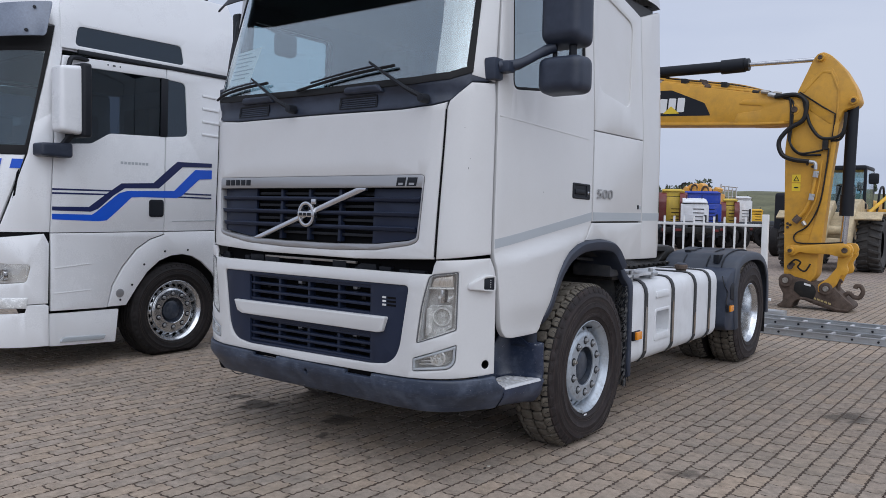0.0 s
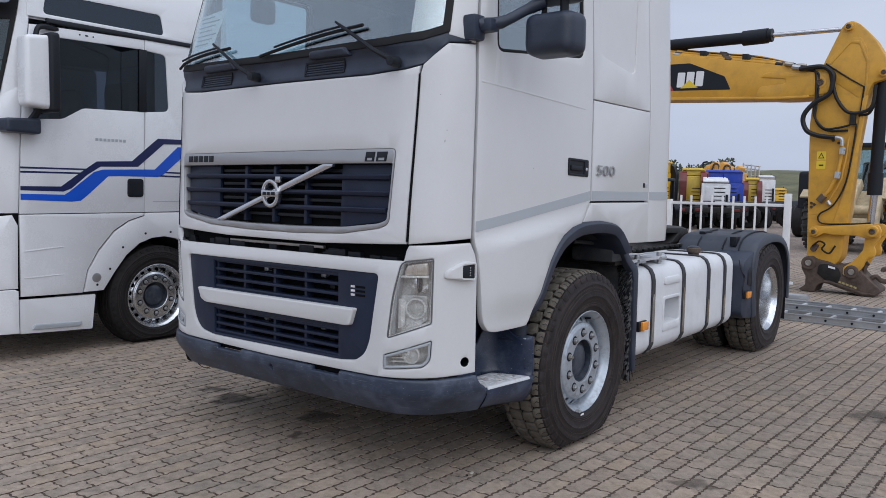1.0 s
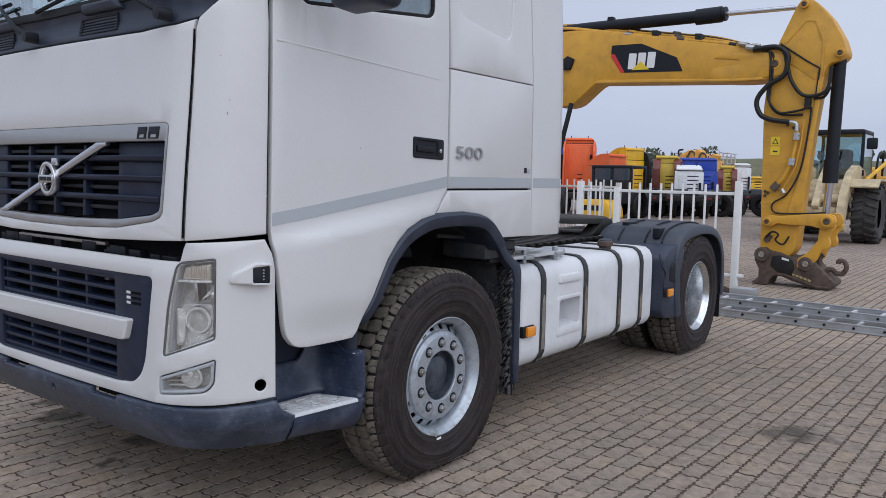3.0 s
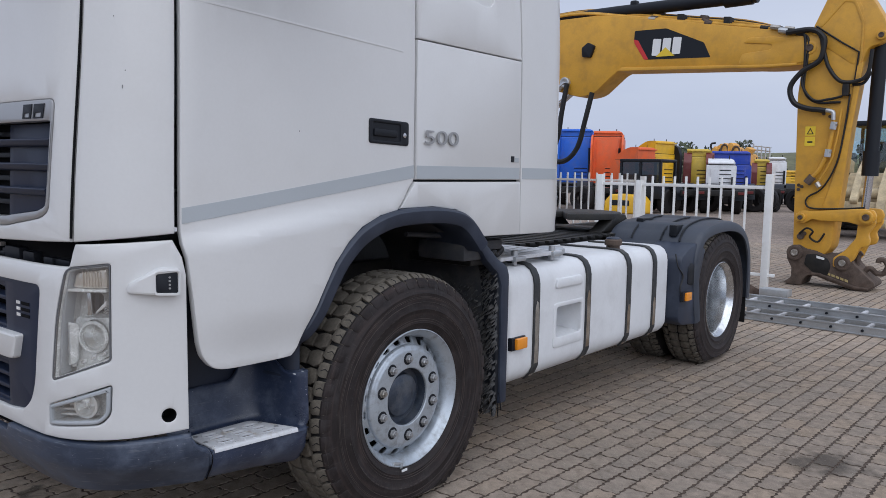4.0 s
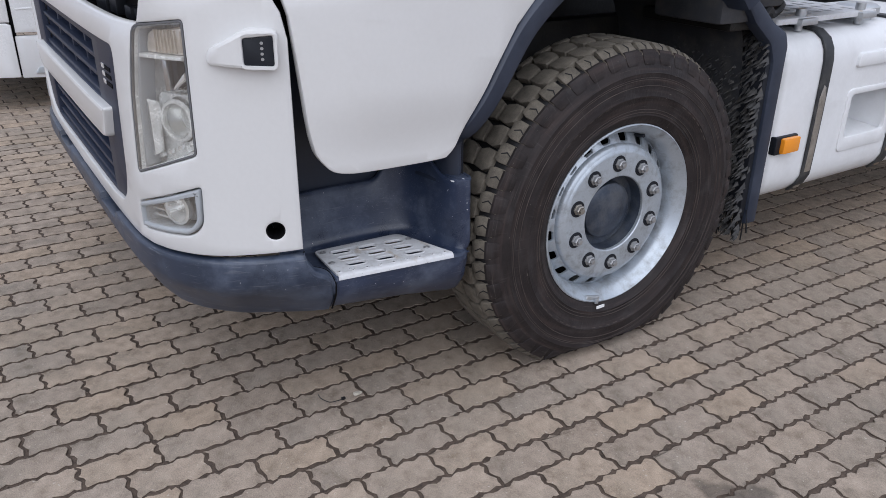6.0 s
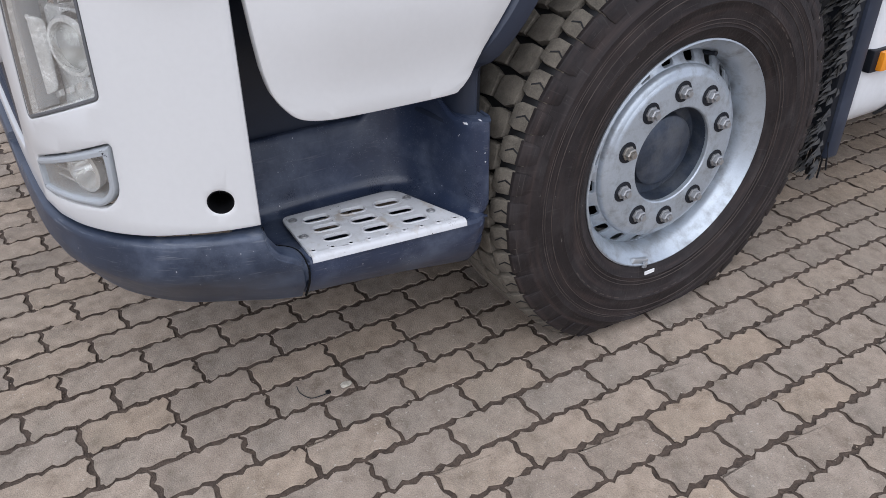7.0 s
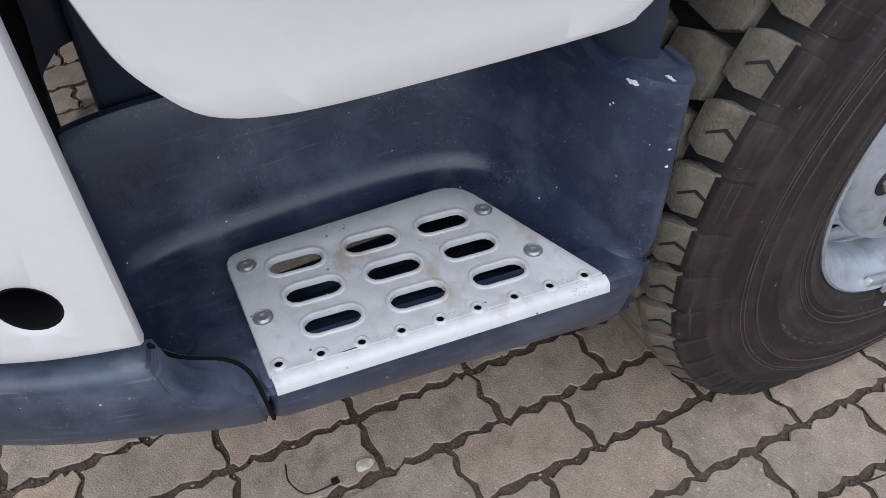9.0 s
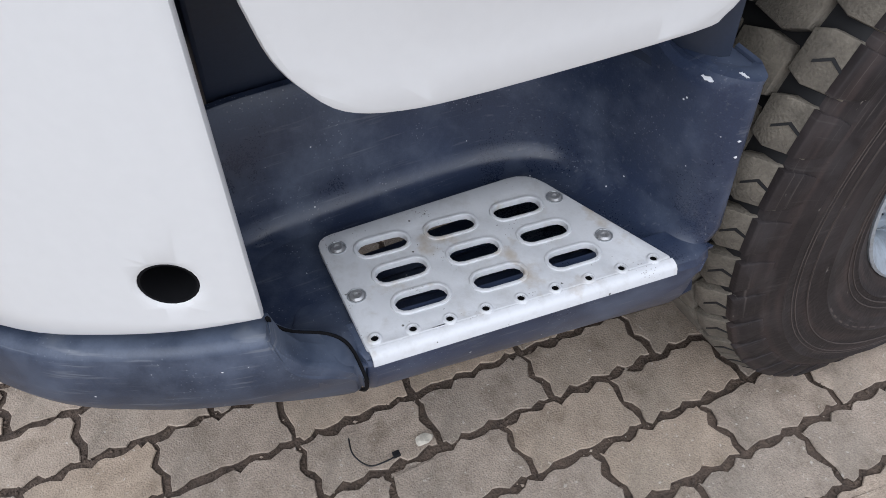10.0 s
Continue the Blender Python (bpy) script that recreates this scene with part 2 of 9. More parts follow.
def soiled(m, layers):
    """Adds layers of small marks to a material: (colour, cell scale, cell size, gate scale, gate from, gate to, amount)."""
    n, l = m.node_tree.nodes, m.node_tree.links
    b = n["Principled BSDF"]
    tc = n.new("ShaderNodeTexCoord")
    for colour, cells, size, gates, g0, g1, amount in layers:
        src = b.inputs["Base Color"].links[0].from_socket
        gate, gr, mx = n.new("ShaderNodeTexNoise"), n.new("ShaderNodeMapRange"), n.new("ShaderNodeMix")
        gate.inputs["Scale"].default_value, gate.inputs["Detail"].default_value = gates, 5
        gr.inputs["From Min"].default_value, gr.inputs["From Max"].default_value, gr.inputs["To Max"].default_value = g0, g1, amount
        l.new(tc.outputs["Object"], gate.inputs["Vector"])
        l.new(gate.outputs["Fac"], gr.inputs["Value"])
        fac = gr.outputs["Result"]
        if cells:
            vo, vr, mu = n.new("ShaderNodeTexVoronoi"), n.new("ShaderNodeMapRange"), n.new("ShaderNodeMath")
            vo.inputs["Scale"].default_value, vo.inputs["Randomness"].default_value = cells, 1.0
            vr.inputs["From Min"].default_value, vr.inputs["From Max"].default_value = size, size * 1.4
            vr.inputs["To Min"].default_value, vr.inputs["To Max"].default_value = 1, 0
            mu.operation = "MULTIPLY"
            l.new(tc.outputs["Object"], vo.inputs["Vector"])
            l.new(vo.outputs["Distance"], vr.inputs["Value"])
            l.new(vr.outputs["Result"], mu.inputs[0])
            l.new(fac, mu.inputs[1])
            fac = mu.outputs[0]
        mx.data_type = "RGBA"
        mx.inputs["B"].default_value = (*colour, 1)
        l.new(fac, mx.inputs["Factor"])
        l.new(src, mx.inputs["A"])
        l.new(mx.outputs["Result"], b.inputs["Base Color"])
    return m


soiled(ALU, (((0.05, 0.042, 0.04), 95, 0.11, 55, 0.60, 0.64, 0.9), ((0.12, 0.10, 0.085), 300, 0.17, 30, 0.58, 0.64, 0.6), ((0.38, 0.29, 0.19), 0, 0, 24, 0.60, 0.76, 0.7)))


def scuffed_plastic(name, col, rough, film, stretch, scratch, speck):
    """Dark moulded plastic with long pale scratches and spots of white paint."""
    m = mat(name, col, rough, var=0.40, scale=7, bscale=500, bump=0.03, dirt=((0.130, 0.155, 0.210), film, 7.5))
    n, l = m.node_tree.nodes, m.node_tree.links
    b = n["Principled BSDF"]
    src = b.inputs["Base Color"].links[0].from_socket
    tc, mp, sc = n.new("ShaderNodeTexCoord"), n.new("ShaderNodeMapping"), n.new("ShaderNodeTexNoise")
    mp.inputs["Scale"].default_value = stretch
    mp.inputs["Rotation"].default_value = (0.15, 0.0, 0.1)
    sc.inputs["Scale"].default_value, sc.inputs["Detail"].default_value = 1.0, 4
    l.new(tc.outputs["Object"], mp.inputs["Vector"])
    l.new(mp.outputs["Vector"], sc.inputs["Vector"])
    r1 = n.new("ShaderNodeMapRange")
    r1.inputs["From Min"].default_value, r1.inputs["From Max"].default_value, r1.inputs["To Max"].default_value = 0.60, 0.76, scratch
    l.new(sc.outputs["Fac"], r1.inputs["Value"])
    m1 = n.new("ShaderNodeMix")
    m1.data_type = "RGBA"
    m1.inputs["B"].default_value = (0.17, 0.18, 0.20, 1)
    l.new(r1.outputs["Result"], m1.inputs["Factor"])
    l.new(src, m1.inputs["A"])
    vo, gate, both_ = n.new("ShaderNodeTexVoronoi"), n.new("ShaderNodeTexNoise"), n.new("ShaderNodeMath")
    vo.inputs["Scale"].default_value = 80
    gate.inputs["Scale"].default_value = 60
    r2, r3 = n.new("ShaderNodeMapRange"), n.new("ShaderNodeMapRange")
    r2.inputs["From Min"].default_value, r2.inputs["From Max"].default_value, r2.inputs["To Min"].default_value, r2.inputs["To Max"].default_value = 0.07, 0.11, 1, 0
    r3.inputs["From Min"].default_value, r3.inputs["From Max"].default_value = 0.60, 0.63
    both_.operation = "MULTIPLY"
    l.new(tc.outputs["Object"], vo.inputs["Vector"])
    l.new(tc.outputs["Object"], gate.inputs["Vector"])
    l.new(vo.outputs["Distance"], r2.inputs["Value"])
    l.new(gate.outputs["Fac"], r3.inputs["Value"])
    l.new(r2.outputs["Result"], both_.inputs[0])
    l.new(r3.outputs["Result"], both_.inputs[1])
    m2 = n.new("ShaderNodeMix")
    m2.data_type = "RGBA"
    m2.inputs["B"].default_value = (0.6, 0.6, 0.6, 1)
    l.new(both_.outputs[0], m2.inputs["Factor"])
    l.new(m1.outputs["Result"], m2.inputs["A"])
    # a haze of tiny pale specks
    v2, g2, a2, b2, c2 = n.new("ShaderNodeTexVoronoi"), n.new("ShaderNodeTexNoise"), n.new("ShaderNodeMapRange"), n.new("ShaderNodeMapRange"), n.new("ShaderNodeMath")
    v2.inputs["Scale"].default_value, g2.inputs["Scale"].default_value = 210, 17
    a2.inputs["From Min"].default_value, a2.inputs["From Max"].default_value, a2.inputs["To Min"].default_value, a2.inputs["To Max"].default_value = 0.12, 0.22, 1, 0
    b2.inputs["From Min"].default_value, b2.inputs["From Max"].default_value, b2.inputs["To Max"].default_value = 0.52, 0.68, speck
    c2.operation = "MULTIPLY"
    l.new(tc.outputs["Object"], v2.inputs["Vector"])
    l.new(tc.outputs["Object"], g2.inputs["Vector"])
    l.new(v2.outputs["Distance"], a2.inputs["Value"])
    l.new(g2.outputs["Fac"], b2.inputs["Value"])
    l.new(a2.outputs["Result"], c2.inputs[0])
    l.new(b2.outputs["Result"], c2.inputs[1])
    m3 = n.new("ShaderNodeMix")
    m3.data_type = "RGBA"
    m3.inputs["B"].default_value = (0.42, 0.44, 0.48, 1)
    l.new(c2.outputs[0], m3.inputs["Factor"])
    l.new(m2.outputs["Result"], m3.inputs["A"])
    l.new(m3.outputs["Result"], b.inputs["Base Color"])
    return m


SCUFFED = scuffed_plastic("scuffed_dark_plastic", (0.026, 0.037, 0.071), 0.30, 0.62, (230, 14, 230), 0.36, 0.30)
BUMPER = scuffed_plastic("scuffed_bumper_plastic", (0.028, 0.039, 0.066), 0.36, 0.58, (16, 16, 240), 0.6, 0.14)

# ---- mesh helpers ----
from mathutils.bvhtree import BVHTree
from mathutils.geometry import delaunay_2d_cdt


def thing(name, label, category, loc=(0, 0, 0), group=""):
    ob = new(name)
    ob.empty_display_size = 0.1
    ob.location = loc
    return tagged(ob, label, category, group)


def part(name, bm, material, parent=None, label="", smooth=38):
    """One mesh object out of bm, under parent."""
    me = bpy.data.meshes.new(name)
    if smooth:
        for f in bm.faces:
            f.smooth = True
    bm.normal_update()
    bm.to_mesh(me)
    bm.free()
    if smooth:
        me.set_sharp_from_angle(angle=radians(smooth))
    for m in material if isinstance(material, (list, tuple)) else [material]:
        me.materials.append(m)
    ob = new(name, me)
    if parent:
        ob.parent = parent
    return tagged(ob, label)


def merge(bm, tb):
    me = bpy.data.meshes.new("tmp")
    tb.to_mesh(me)
    tb.free()
    bm.from_mesh(me)
    bpy.data.meshes.remove(me)
    return bm


def box(bm, x0, x1, y0, y1, z0, z1, bevel=0.0, seg=2):
    tb = bmesh.new()
    bmesh.ops.create_cube(tb, size=1)
    for v in tb.verts:
        v.co = ((x0 + x1) / 2 + v.co.x * (x1 - x0), (y0 + y1) / 2 + v.co.y * (y1 - y0), (z0 + z1) / 2 + v.co.z * (z1 - z0))
    if bevel:
        bmesh.ops.bevel(tb, geom=tb.edges[:], offset=bevel, segments=seg, affect="EDGES", profile=0.6)
    return merge(bm, tb)


def tube(bm, pts, r, n=10, caps=True):
    """A round bar along pts; r is one radius or one for each point."""
    pts = [Vector(p) for p in pts]
    rs = r if isinstance(r, (list, tuple)) else [r] * len(pts)
    rings, up = [], None
    for i, p in enumerate(pts):
        d = (pts[min(i + 1, len(pts) - 1)] - pts[max(i - 1, 0)])
        if d.length < 1e-9:
            d = pts[-1] - pts[0]
        d.normalize()
        if up is None:
            up = d.orthogonal().normalized()
        up = (up - d * up.dot(d)).normalized()
        side = d.cross(up)
        rings.append([bm.verts.new(p + (up * math.cos(a) + side * math.sin(a)) * rs[i]) for a in [2 * math.pi * k / n for k in range(n)]])
    for a, b in zip(rings, rings[1:]):
        for k in range(n):
            bm.faces.new((a[k], a[(k + 1) % n], b[(k + 1) % n], b[k]))
    if caps:
        bm.faces.new(rings[0][::-1])
        bm.faces.new(rings[-1])
    return bm


def curve(pts, n=8):
    """A smooth line through pts (Catmull-Rom)."""
    p = [Vector(q) for q in pts]
    p = [p[0] * 2 - p[1]] + p + [p[-1] * 2 - p[-2]]
    out = []
    for i in range(1, len(p) - 2):
        a, b, c, d = p[i - 1:i + 3]
        for k in range(n):
            t = k / n
            out.append(0.5 * (2 * b + (c - a) * t + (2 * a - 5 * b + 4 * c - d) * t * t + (3 * b - a - 3 * c + d) * t ** 3))
    return out + [p[-2]]


def lathe(bm, prof, centre, n=48, axis="x", close=False):
    """Turns prof, pairs (radius, offset along the axis), round the axis."""
    c = Vector(centre)
    rings = []
    for r, o in prof:
        ring = []
        for k in range(n):
            a = 2 * math.pi * k / n
            u, v = r * math.cos(a), r * math.sin(a)
            ring.append(bm.verts.new(c + Vector({"x": (o, u, v), "y": (v, o, u), "z": (u, v, o)}[axis])))
        rings.append(ring)
    pairs = list(zip(rings, rings[1:])) + ([(rings[-1], rings[0])] if close else [])
    for a, b in pairs:
        for k in range(n):
            bm.faces.new((a[k], a[(k + 1) % n], b[(k + 1) % n], b[k]))
    return bm


def rounded(pts, radius, n=4):
    """A closed outline with rounded corners; radius: one, or one for each corner."""
    out, m = [], len(pts)
    for i in range(m):
        p, a, b = Vector(pts[i]), Vector(pts[i - 1]), Vector(pts[(i + 1) % m])
        r = radius[i] if isinstance(radius, (list, tuple)) else radius
        if r <= 0:
            out.append((p.x, p.y))
            continue
        u, w = (a - p), (b - p)
        k = min(r, u.length * 0.49, w.length * 0.49)
        s, e = p + u.normalized() * k, p + w.normalized() * k
        for j in range(n + 1):
            t = j / n
            q = s * (1 - t) ** 2 + p * 2 * t * (1 - t) + e * t * t
            out.append((q.x, q.y))
    return out


def ellipse(cx, cy, rx, ry=None, n=20):
    ry = ry or rx
    return [(cx + rx * math.cos(2 * math.pi * k / n), cy + ry * math.sin(2 * math.pi * k / n)) for k in range(n)]


def area2(p):
    return sum(a[0] * b[1] - b[0] * a[1] for a, b in zip(p, p[1:] + p[:1])) / 2


def inset(p, r):
    """Moves a closed outline to its left by r."""
    out, m = [], len(p)
    for i in range(m):
        a, b, c = Vector(p[i - 1]), Vector(p[i]), Vector(p[(i + 1) % m])
        d1, d2 = (b - a), (c - b)
        if d1.length < 1e-9 or d2.length < 1e-9:
            d1 = d2 = (c - a)
        d1, d2 = d1.normalized(), d2.normalized()
        n1, n2 = Vector((-d1.y, d1.x)), Vector((-d2.y, d2.x))
        s = n1 + n2
        k = max(1 + n1.dot(n2), 0.35)
        q = b + s * (r / k)
        out.append((q.x, q.y))
    return out


def crossings(p, x, y):
    """How often a ray from (x, y) to the right meets the outline p."""
    q = np.roll(p, -1, axis=0)
    up = (p[:, 1] > y) != (q[:, 1] > y)
    a, b = p[up], q[up]
    return int(np.sum(x < a[:, 0] + (y - a[:, 1]) / (b[:, 1] - a[:, 1]) * (b[:, 0] - a[:, 0])))


def sheet(bm, outer, to, t=0.02, r=0.004, holes=(), cu=(), cv=(), back=True):
    """A plate of outline outer (with holes), t thick, with edges rounded by r, bent by to(u, v, d) -> place; cut at cu and cv so that it bends smoothly."""
    loops = []
    for k, p in enumerate([list(outer)] + [list(h) for h in holes]):
        q = [(float(a[0]), float(a[1])) for a in p]
        if (area2(q) > 0) != (k == 0):
            q.reverse()
        loops.append(q)
    tb = bmesh.new()
    tops, bots = [], []
    for q in loops:
        levels = [(inset(q, r), 0.0), (inset(q, r * 0.3), -r * 0.3), (q, -r), (q, -t)] if r > 0 else [(q, 0.0), (q, -t)]
        rings = [[tb.verts.new((u, v, d)) for u, v in pts] for pts, d in levels]
        for a, b in zip(rings, rings[1:]):
            for i in range(len(q)):
                j = (i + 1) % len(q)
                tb.faces.new((b[i], b[j], a[j], a[i]))
        tops.append(rings[0])
        bots.append(rings[-1])
    for rings, flip in ((tops, False), (bots, True)):
        if flip and not back:
            continue
        flat = [v for ring in rings for v in ring]
        edges, base = [], 0
        for ring in rings:
            n = len(ring)
            edges += [(base + i, base + (i + 1) % n) for i in range(n)]
            base += n
        res = delaunay_2d_cdt([v.co.xy for v in flat], edges, [], 0, 1e-7)
        made = [flat[o[0]] if o else tb.verts.new((p.x, p.y, rings[0][0].co.z)) for p, o in zip(res[0], res[3])]
        polys = [np.array([v.co.xy for v in ring]) for ring in rings]
        for tri in res[2]:
            vs = [made[i] for i in tri]
            cx, cy = sum(v.co.x for v in vs) / 3, sum(v.co.y for v in vs) / 3
            if len(set(vs)) < 3 or sum(crossings(p, cx, cy) for p in polys) % 2 == 0:
                continue
            nz = (vs[1].co - vs[0].co).cross(vs[2].co - vs[0].co).z
            if (nz < 0) != flip:
                vs.reverse()
            try:
                tb.faces.new(vs)
            except ValueError:
                pass
    for cuts, no in ((cu, (1, 0, 0)), (cv, (0, 1, 0))):
        for c in cuts:
            co = (c, 0, 0) if no[0] else (0, c, 0)
            bmesh.ops.bisect_plane(tb, geom=tb.verts[:] + tb.edges[:] + tb.faces[:], dist=1e-5, plane_co=co, plane_no=no)
    for v in tb.verts:
        v.co = to(v.co.x, v.co.y, v.co.z)
    return merge(bm, tb)


def flat_x(x, sign=1):
    """A plane that faces along x: u is y (sign 1) and v is z."""
    return lambda u, v, d: Vector((x + sign * d, u, v))


def flat_y(y):
    """A plane that faces -y: u is x, v is z."""
    return lambda u, v, d: Vector((u, y - d, v))


def flat_z(z):
    """A plane that faces up: u is x, v is y."""
    return lambda u, v, d: Vector((u, v, z + d))


def steps(a, b, n):
    return [a + (b - a) * k / n for k in range(n + 1)]


def smoothstep(a, b, x):
    t = min(max((x - a) / (b - a), 0), 1)
    return t * t * (3 - 2 * t)


def mirror(bm):
    """The same mesh on the other side of x = 0."""
    for v in bm.verts:
        v.co.x = -v.co.x
    bmesh.ops.reverse_faces(bm, faces=bm.faces[:])
    return bm


def words(name, body, size, m, material, parent, depth=0.002, shear=0.0):
    """Raised writing in the built-in font, turned into a mesh."""
    cu = bpy.data.curves.new(name, "FONT")
    cu.body, cu.size, cu.extrude, cu.shear = body, size, depth, shear
    cu.align_x, cu.align_y = "CENTER", "CENTER"
    tmp = bpy.data.objects.new("tmp", cu)
    scene.collection.objects.link(tmp)
    dg = bpy.context.evaluated_depsgraph_get()
    me = bpy.data.meshes.new_from_object(tmp.evaluated_get(dg))
    bpy.data.objects.remove(tmp)
    bpy.data.curves.remove(cu)
    me.transform(m)
    me.materials.clear()
    me.materials.append(material)
    ob = new(name, me)
    ob.parent = parent
    return ob


class Plan:
    """The outline of a cab from above: half of it, from the middle of the front round to the side; s runs along it."""

    def __init__(self, pts, lean):
        p = [Vector((x, y)) for x, y in pts]
        q = [Vector(v[:2]) for v in curve([(v.x, v.y, 0) for v in p], 12)]
        s = [0.0]
        for a, b in zip(q, q[1:]):
            s.append(s[-1] + (b - a).length)
        self.s, self.x, self.y = np.array(s), np.array([v.x for v in q]), np.array([v.y for v in q])
        self.lean = lean

    def sx(self, x):
        """s at the place x of the front."""
        return math.copysign(float(np.interp(abs(x), self.x[:self.x.argmax() + 1], self.s[:self.x.argmax() + 1])), x)

    def sy(self, y):
        """s at the place y of the side."""
        return float(np.interp(y, np.maximum.accumulate(self.y), self.s))

    def at(self, s, z, d):
        a = abs(s)
        x, y = float(np.interp(a, self.s, self.x)), float(np.interp(a, self.s, self.y))
        e = 0.012
        dx = float(np.interp(a + e, self.s, self.x) - np.interp(a - e, self.s, self.x)) if a > e else 1.0
        dy = float(np.interp(a + e, self.s, self.y) - np.interp(a - e, self.s, self.y)) if a > e else 0.0
        k = math.hypot(dx, dy) or 1.0
        nx, ny = dy / k, -dx / k
        lx, ly = self.lean(a, x, y, z)
        x, y = x + nx * d + lx, y + ny * d + ly
        return Vector((math.copysign(x, s) if s else x, y, z))

# ---- ground ----
def paving_mat(name, per_object):
    """Weathered concrete pavers, each of its own tint."""
    m = mat(name, (0.372, 0.309, 0.256), 0.9, var=0.34, scale=20, bscale=330, bump=0.55, dirt=((0.23, 0.205, 0.175), 0.6, 7.0), rvar=0.06)
    n, l = m.node_tree.nodes, m.node_tree.links
    b = n["Principled BSDF"]
    b.inputs["Specular IOR Level"].default_value = 0.15
    src = b.inputs["Base Color"].links[0].from_socket
    rnd = n.new("ShaderNodeObjectInfo") if per_object else n.new("ShaderNodeNewGeometry")
    val = rnd.outputs["Random"] if per_object else rnd.outputs["Random Per Island"]
    ramp = n.new("ShaderNodeValToRGB")
    ramp.color_ramp.interpolation = "LINEAR"
    e = ramp.color_ramp.elements
    e[0].position, e[0].color = 0.0, (0.92, 0.90, 0.875, 1)
    e[1].position, e[1].color = 1.0, (1.06, 1.04, 1.01, 1)
    for p, c in ((0.3, (0.93, 0.935, 0.935, 1)), (0.6, (1.04, 1.02, 0.99, 1)), (0.8, (1.05, 1.0, 0.925, 1))):
        k = e.new(p)
        k.color = c
    l.new(val, ramp.inputs["Fac"])
    mul = n.new("ShaderNodeMix")
    mul.data_type, mul.blend_type = "RGBA", "MULTIPLY"
    mul.inputs["Factor"].default_value = 1.0
    l.new(src, mul.inputs["A"])
    l.new(ramp.outputs["Color"], mul.inputs["B"])
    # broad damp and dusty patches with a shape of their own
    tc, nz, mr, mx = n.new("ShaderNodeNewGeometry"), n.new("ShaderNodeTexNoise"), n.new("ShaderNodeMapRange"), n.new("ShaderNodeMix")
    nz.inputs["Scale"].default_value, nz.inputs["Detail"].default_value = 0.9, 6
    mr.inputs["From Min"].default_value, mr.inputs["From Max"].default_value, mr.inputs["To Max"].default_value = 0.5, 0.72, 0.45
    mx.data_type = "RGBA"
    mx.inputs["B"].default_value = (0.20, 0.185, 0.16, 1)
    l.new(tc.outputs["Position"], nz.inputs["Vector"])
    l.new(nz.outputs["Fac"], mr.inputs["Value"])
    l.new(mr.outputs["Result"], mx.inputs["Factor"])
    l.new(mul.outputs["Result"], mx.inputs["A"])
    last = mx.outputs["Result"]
    # oil and damp stains, each a ragged spot of its own; the last entry is a broad, weak darkening 3 m in radius
    warp, add = n.new("ShaderNodeTexNoise"), n.new("ShaderNodeVectorMath")
    warp.inputs["Scale"].default_value, warp.inputs["Detail"].default_value = 7.0, 4
    add.operation = "MULTIPLY_ADD"
    add.inputs[1].default_value = (0.45, 0.45, 0.0)
    l.new(tc.outputs["Position"], warp.inputs["Vector"])
    l.new(warp.outputs["Color"], add.inputs[0])
    l.new(tc.outputs["Position"], add.inputs[2])
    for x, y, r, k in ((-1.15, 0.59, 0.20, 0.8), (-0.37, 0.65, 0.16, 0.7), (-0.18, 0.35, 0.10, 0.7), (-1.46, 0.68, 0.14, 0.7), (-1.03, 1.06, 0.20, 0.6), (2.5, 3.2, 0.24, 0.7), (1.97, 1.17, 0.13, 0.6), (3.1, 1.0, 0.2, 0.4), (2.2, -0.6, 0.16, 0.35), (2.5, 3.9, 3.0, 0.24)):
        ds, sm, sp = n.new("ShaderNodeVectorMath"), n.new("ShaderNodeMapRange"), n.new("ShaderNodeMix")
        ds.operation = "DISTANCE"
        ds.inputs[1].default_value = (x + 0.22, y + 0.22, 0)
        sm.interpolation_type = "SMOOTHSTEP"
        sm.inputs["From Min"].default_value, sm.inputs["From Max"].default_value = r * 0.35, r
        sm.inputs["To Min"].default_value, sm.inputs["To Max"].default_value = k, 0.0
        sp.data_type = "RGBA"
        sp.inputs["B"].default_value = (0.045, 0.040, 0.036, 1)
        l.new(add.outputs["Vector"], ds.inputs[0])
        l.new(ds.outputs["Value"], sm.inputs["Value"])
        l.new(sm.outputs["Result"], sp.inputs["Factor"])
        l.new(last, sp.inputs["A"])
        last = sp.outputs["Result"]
    # fine dark pores and pale grains
    po, pr, pm = n.new("ShaderNodeTexNoise"), n.new("ShaderNodeValToRGB"), n.new("ShaderNodeMix")
    po.inputs["Scale"].default_value, po.inputs["Detail"].default_value, po.inputs["Roughness"].default_value = 260, 4, 0.75
    q = pr.color_ramp.elements
    q[0].position, q[0].color = 0.28, (0.66, 0.65, 0.63, 1)
    q[1].position, q[1].color = 0.74, (1.22, 1.21, 1.19, 1)
    k = q.new(0.45)
    k.color = (0.95, 0.95, 0.95, 1)
    pm.data_type, pm.blend_type = "RGBA", "MULTIPLY"
    pm.inputs["Factor"].default_value = 1.0
    l.new(tc.outputs["Position"], po.inputs["Vector"])
    l.new(po.outputs["Fac"], pr.inputs["Fac"])
    l.new(last, pm.inputs["A"])
    l.new(pr.outputs["Color"], pm.inputs["B"])
    # trodden-in dirt in blotches, and pale grains
    bl, br_, bm_ = n.new("ShaderNodeTexNoise"), n.new("ShaderNodeValToRGB"), n.new("ShaderNodeMix")
    bl.inputs["Scale"].default_value, bl.inputs["Detail"].default_value, bl.inputs["Roughness"].default_value = 13, 9, 0.72
    w_ = br_.color_ramp.elements
    w_[0].position, w_[0].color = 0.30, (0.66, 0.645, 0.62, 1)
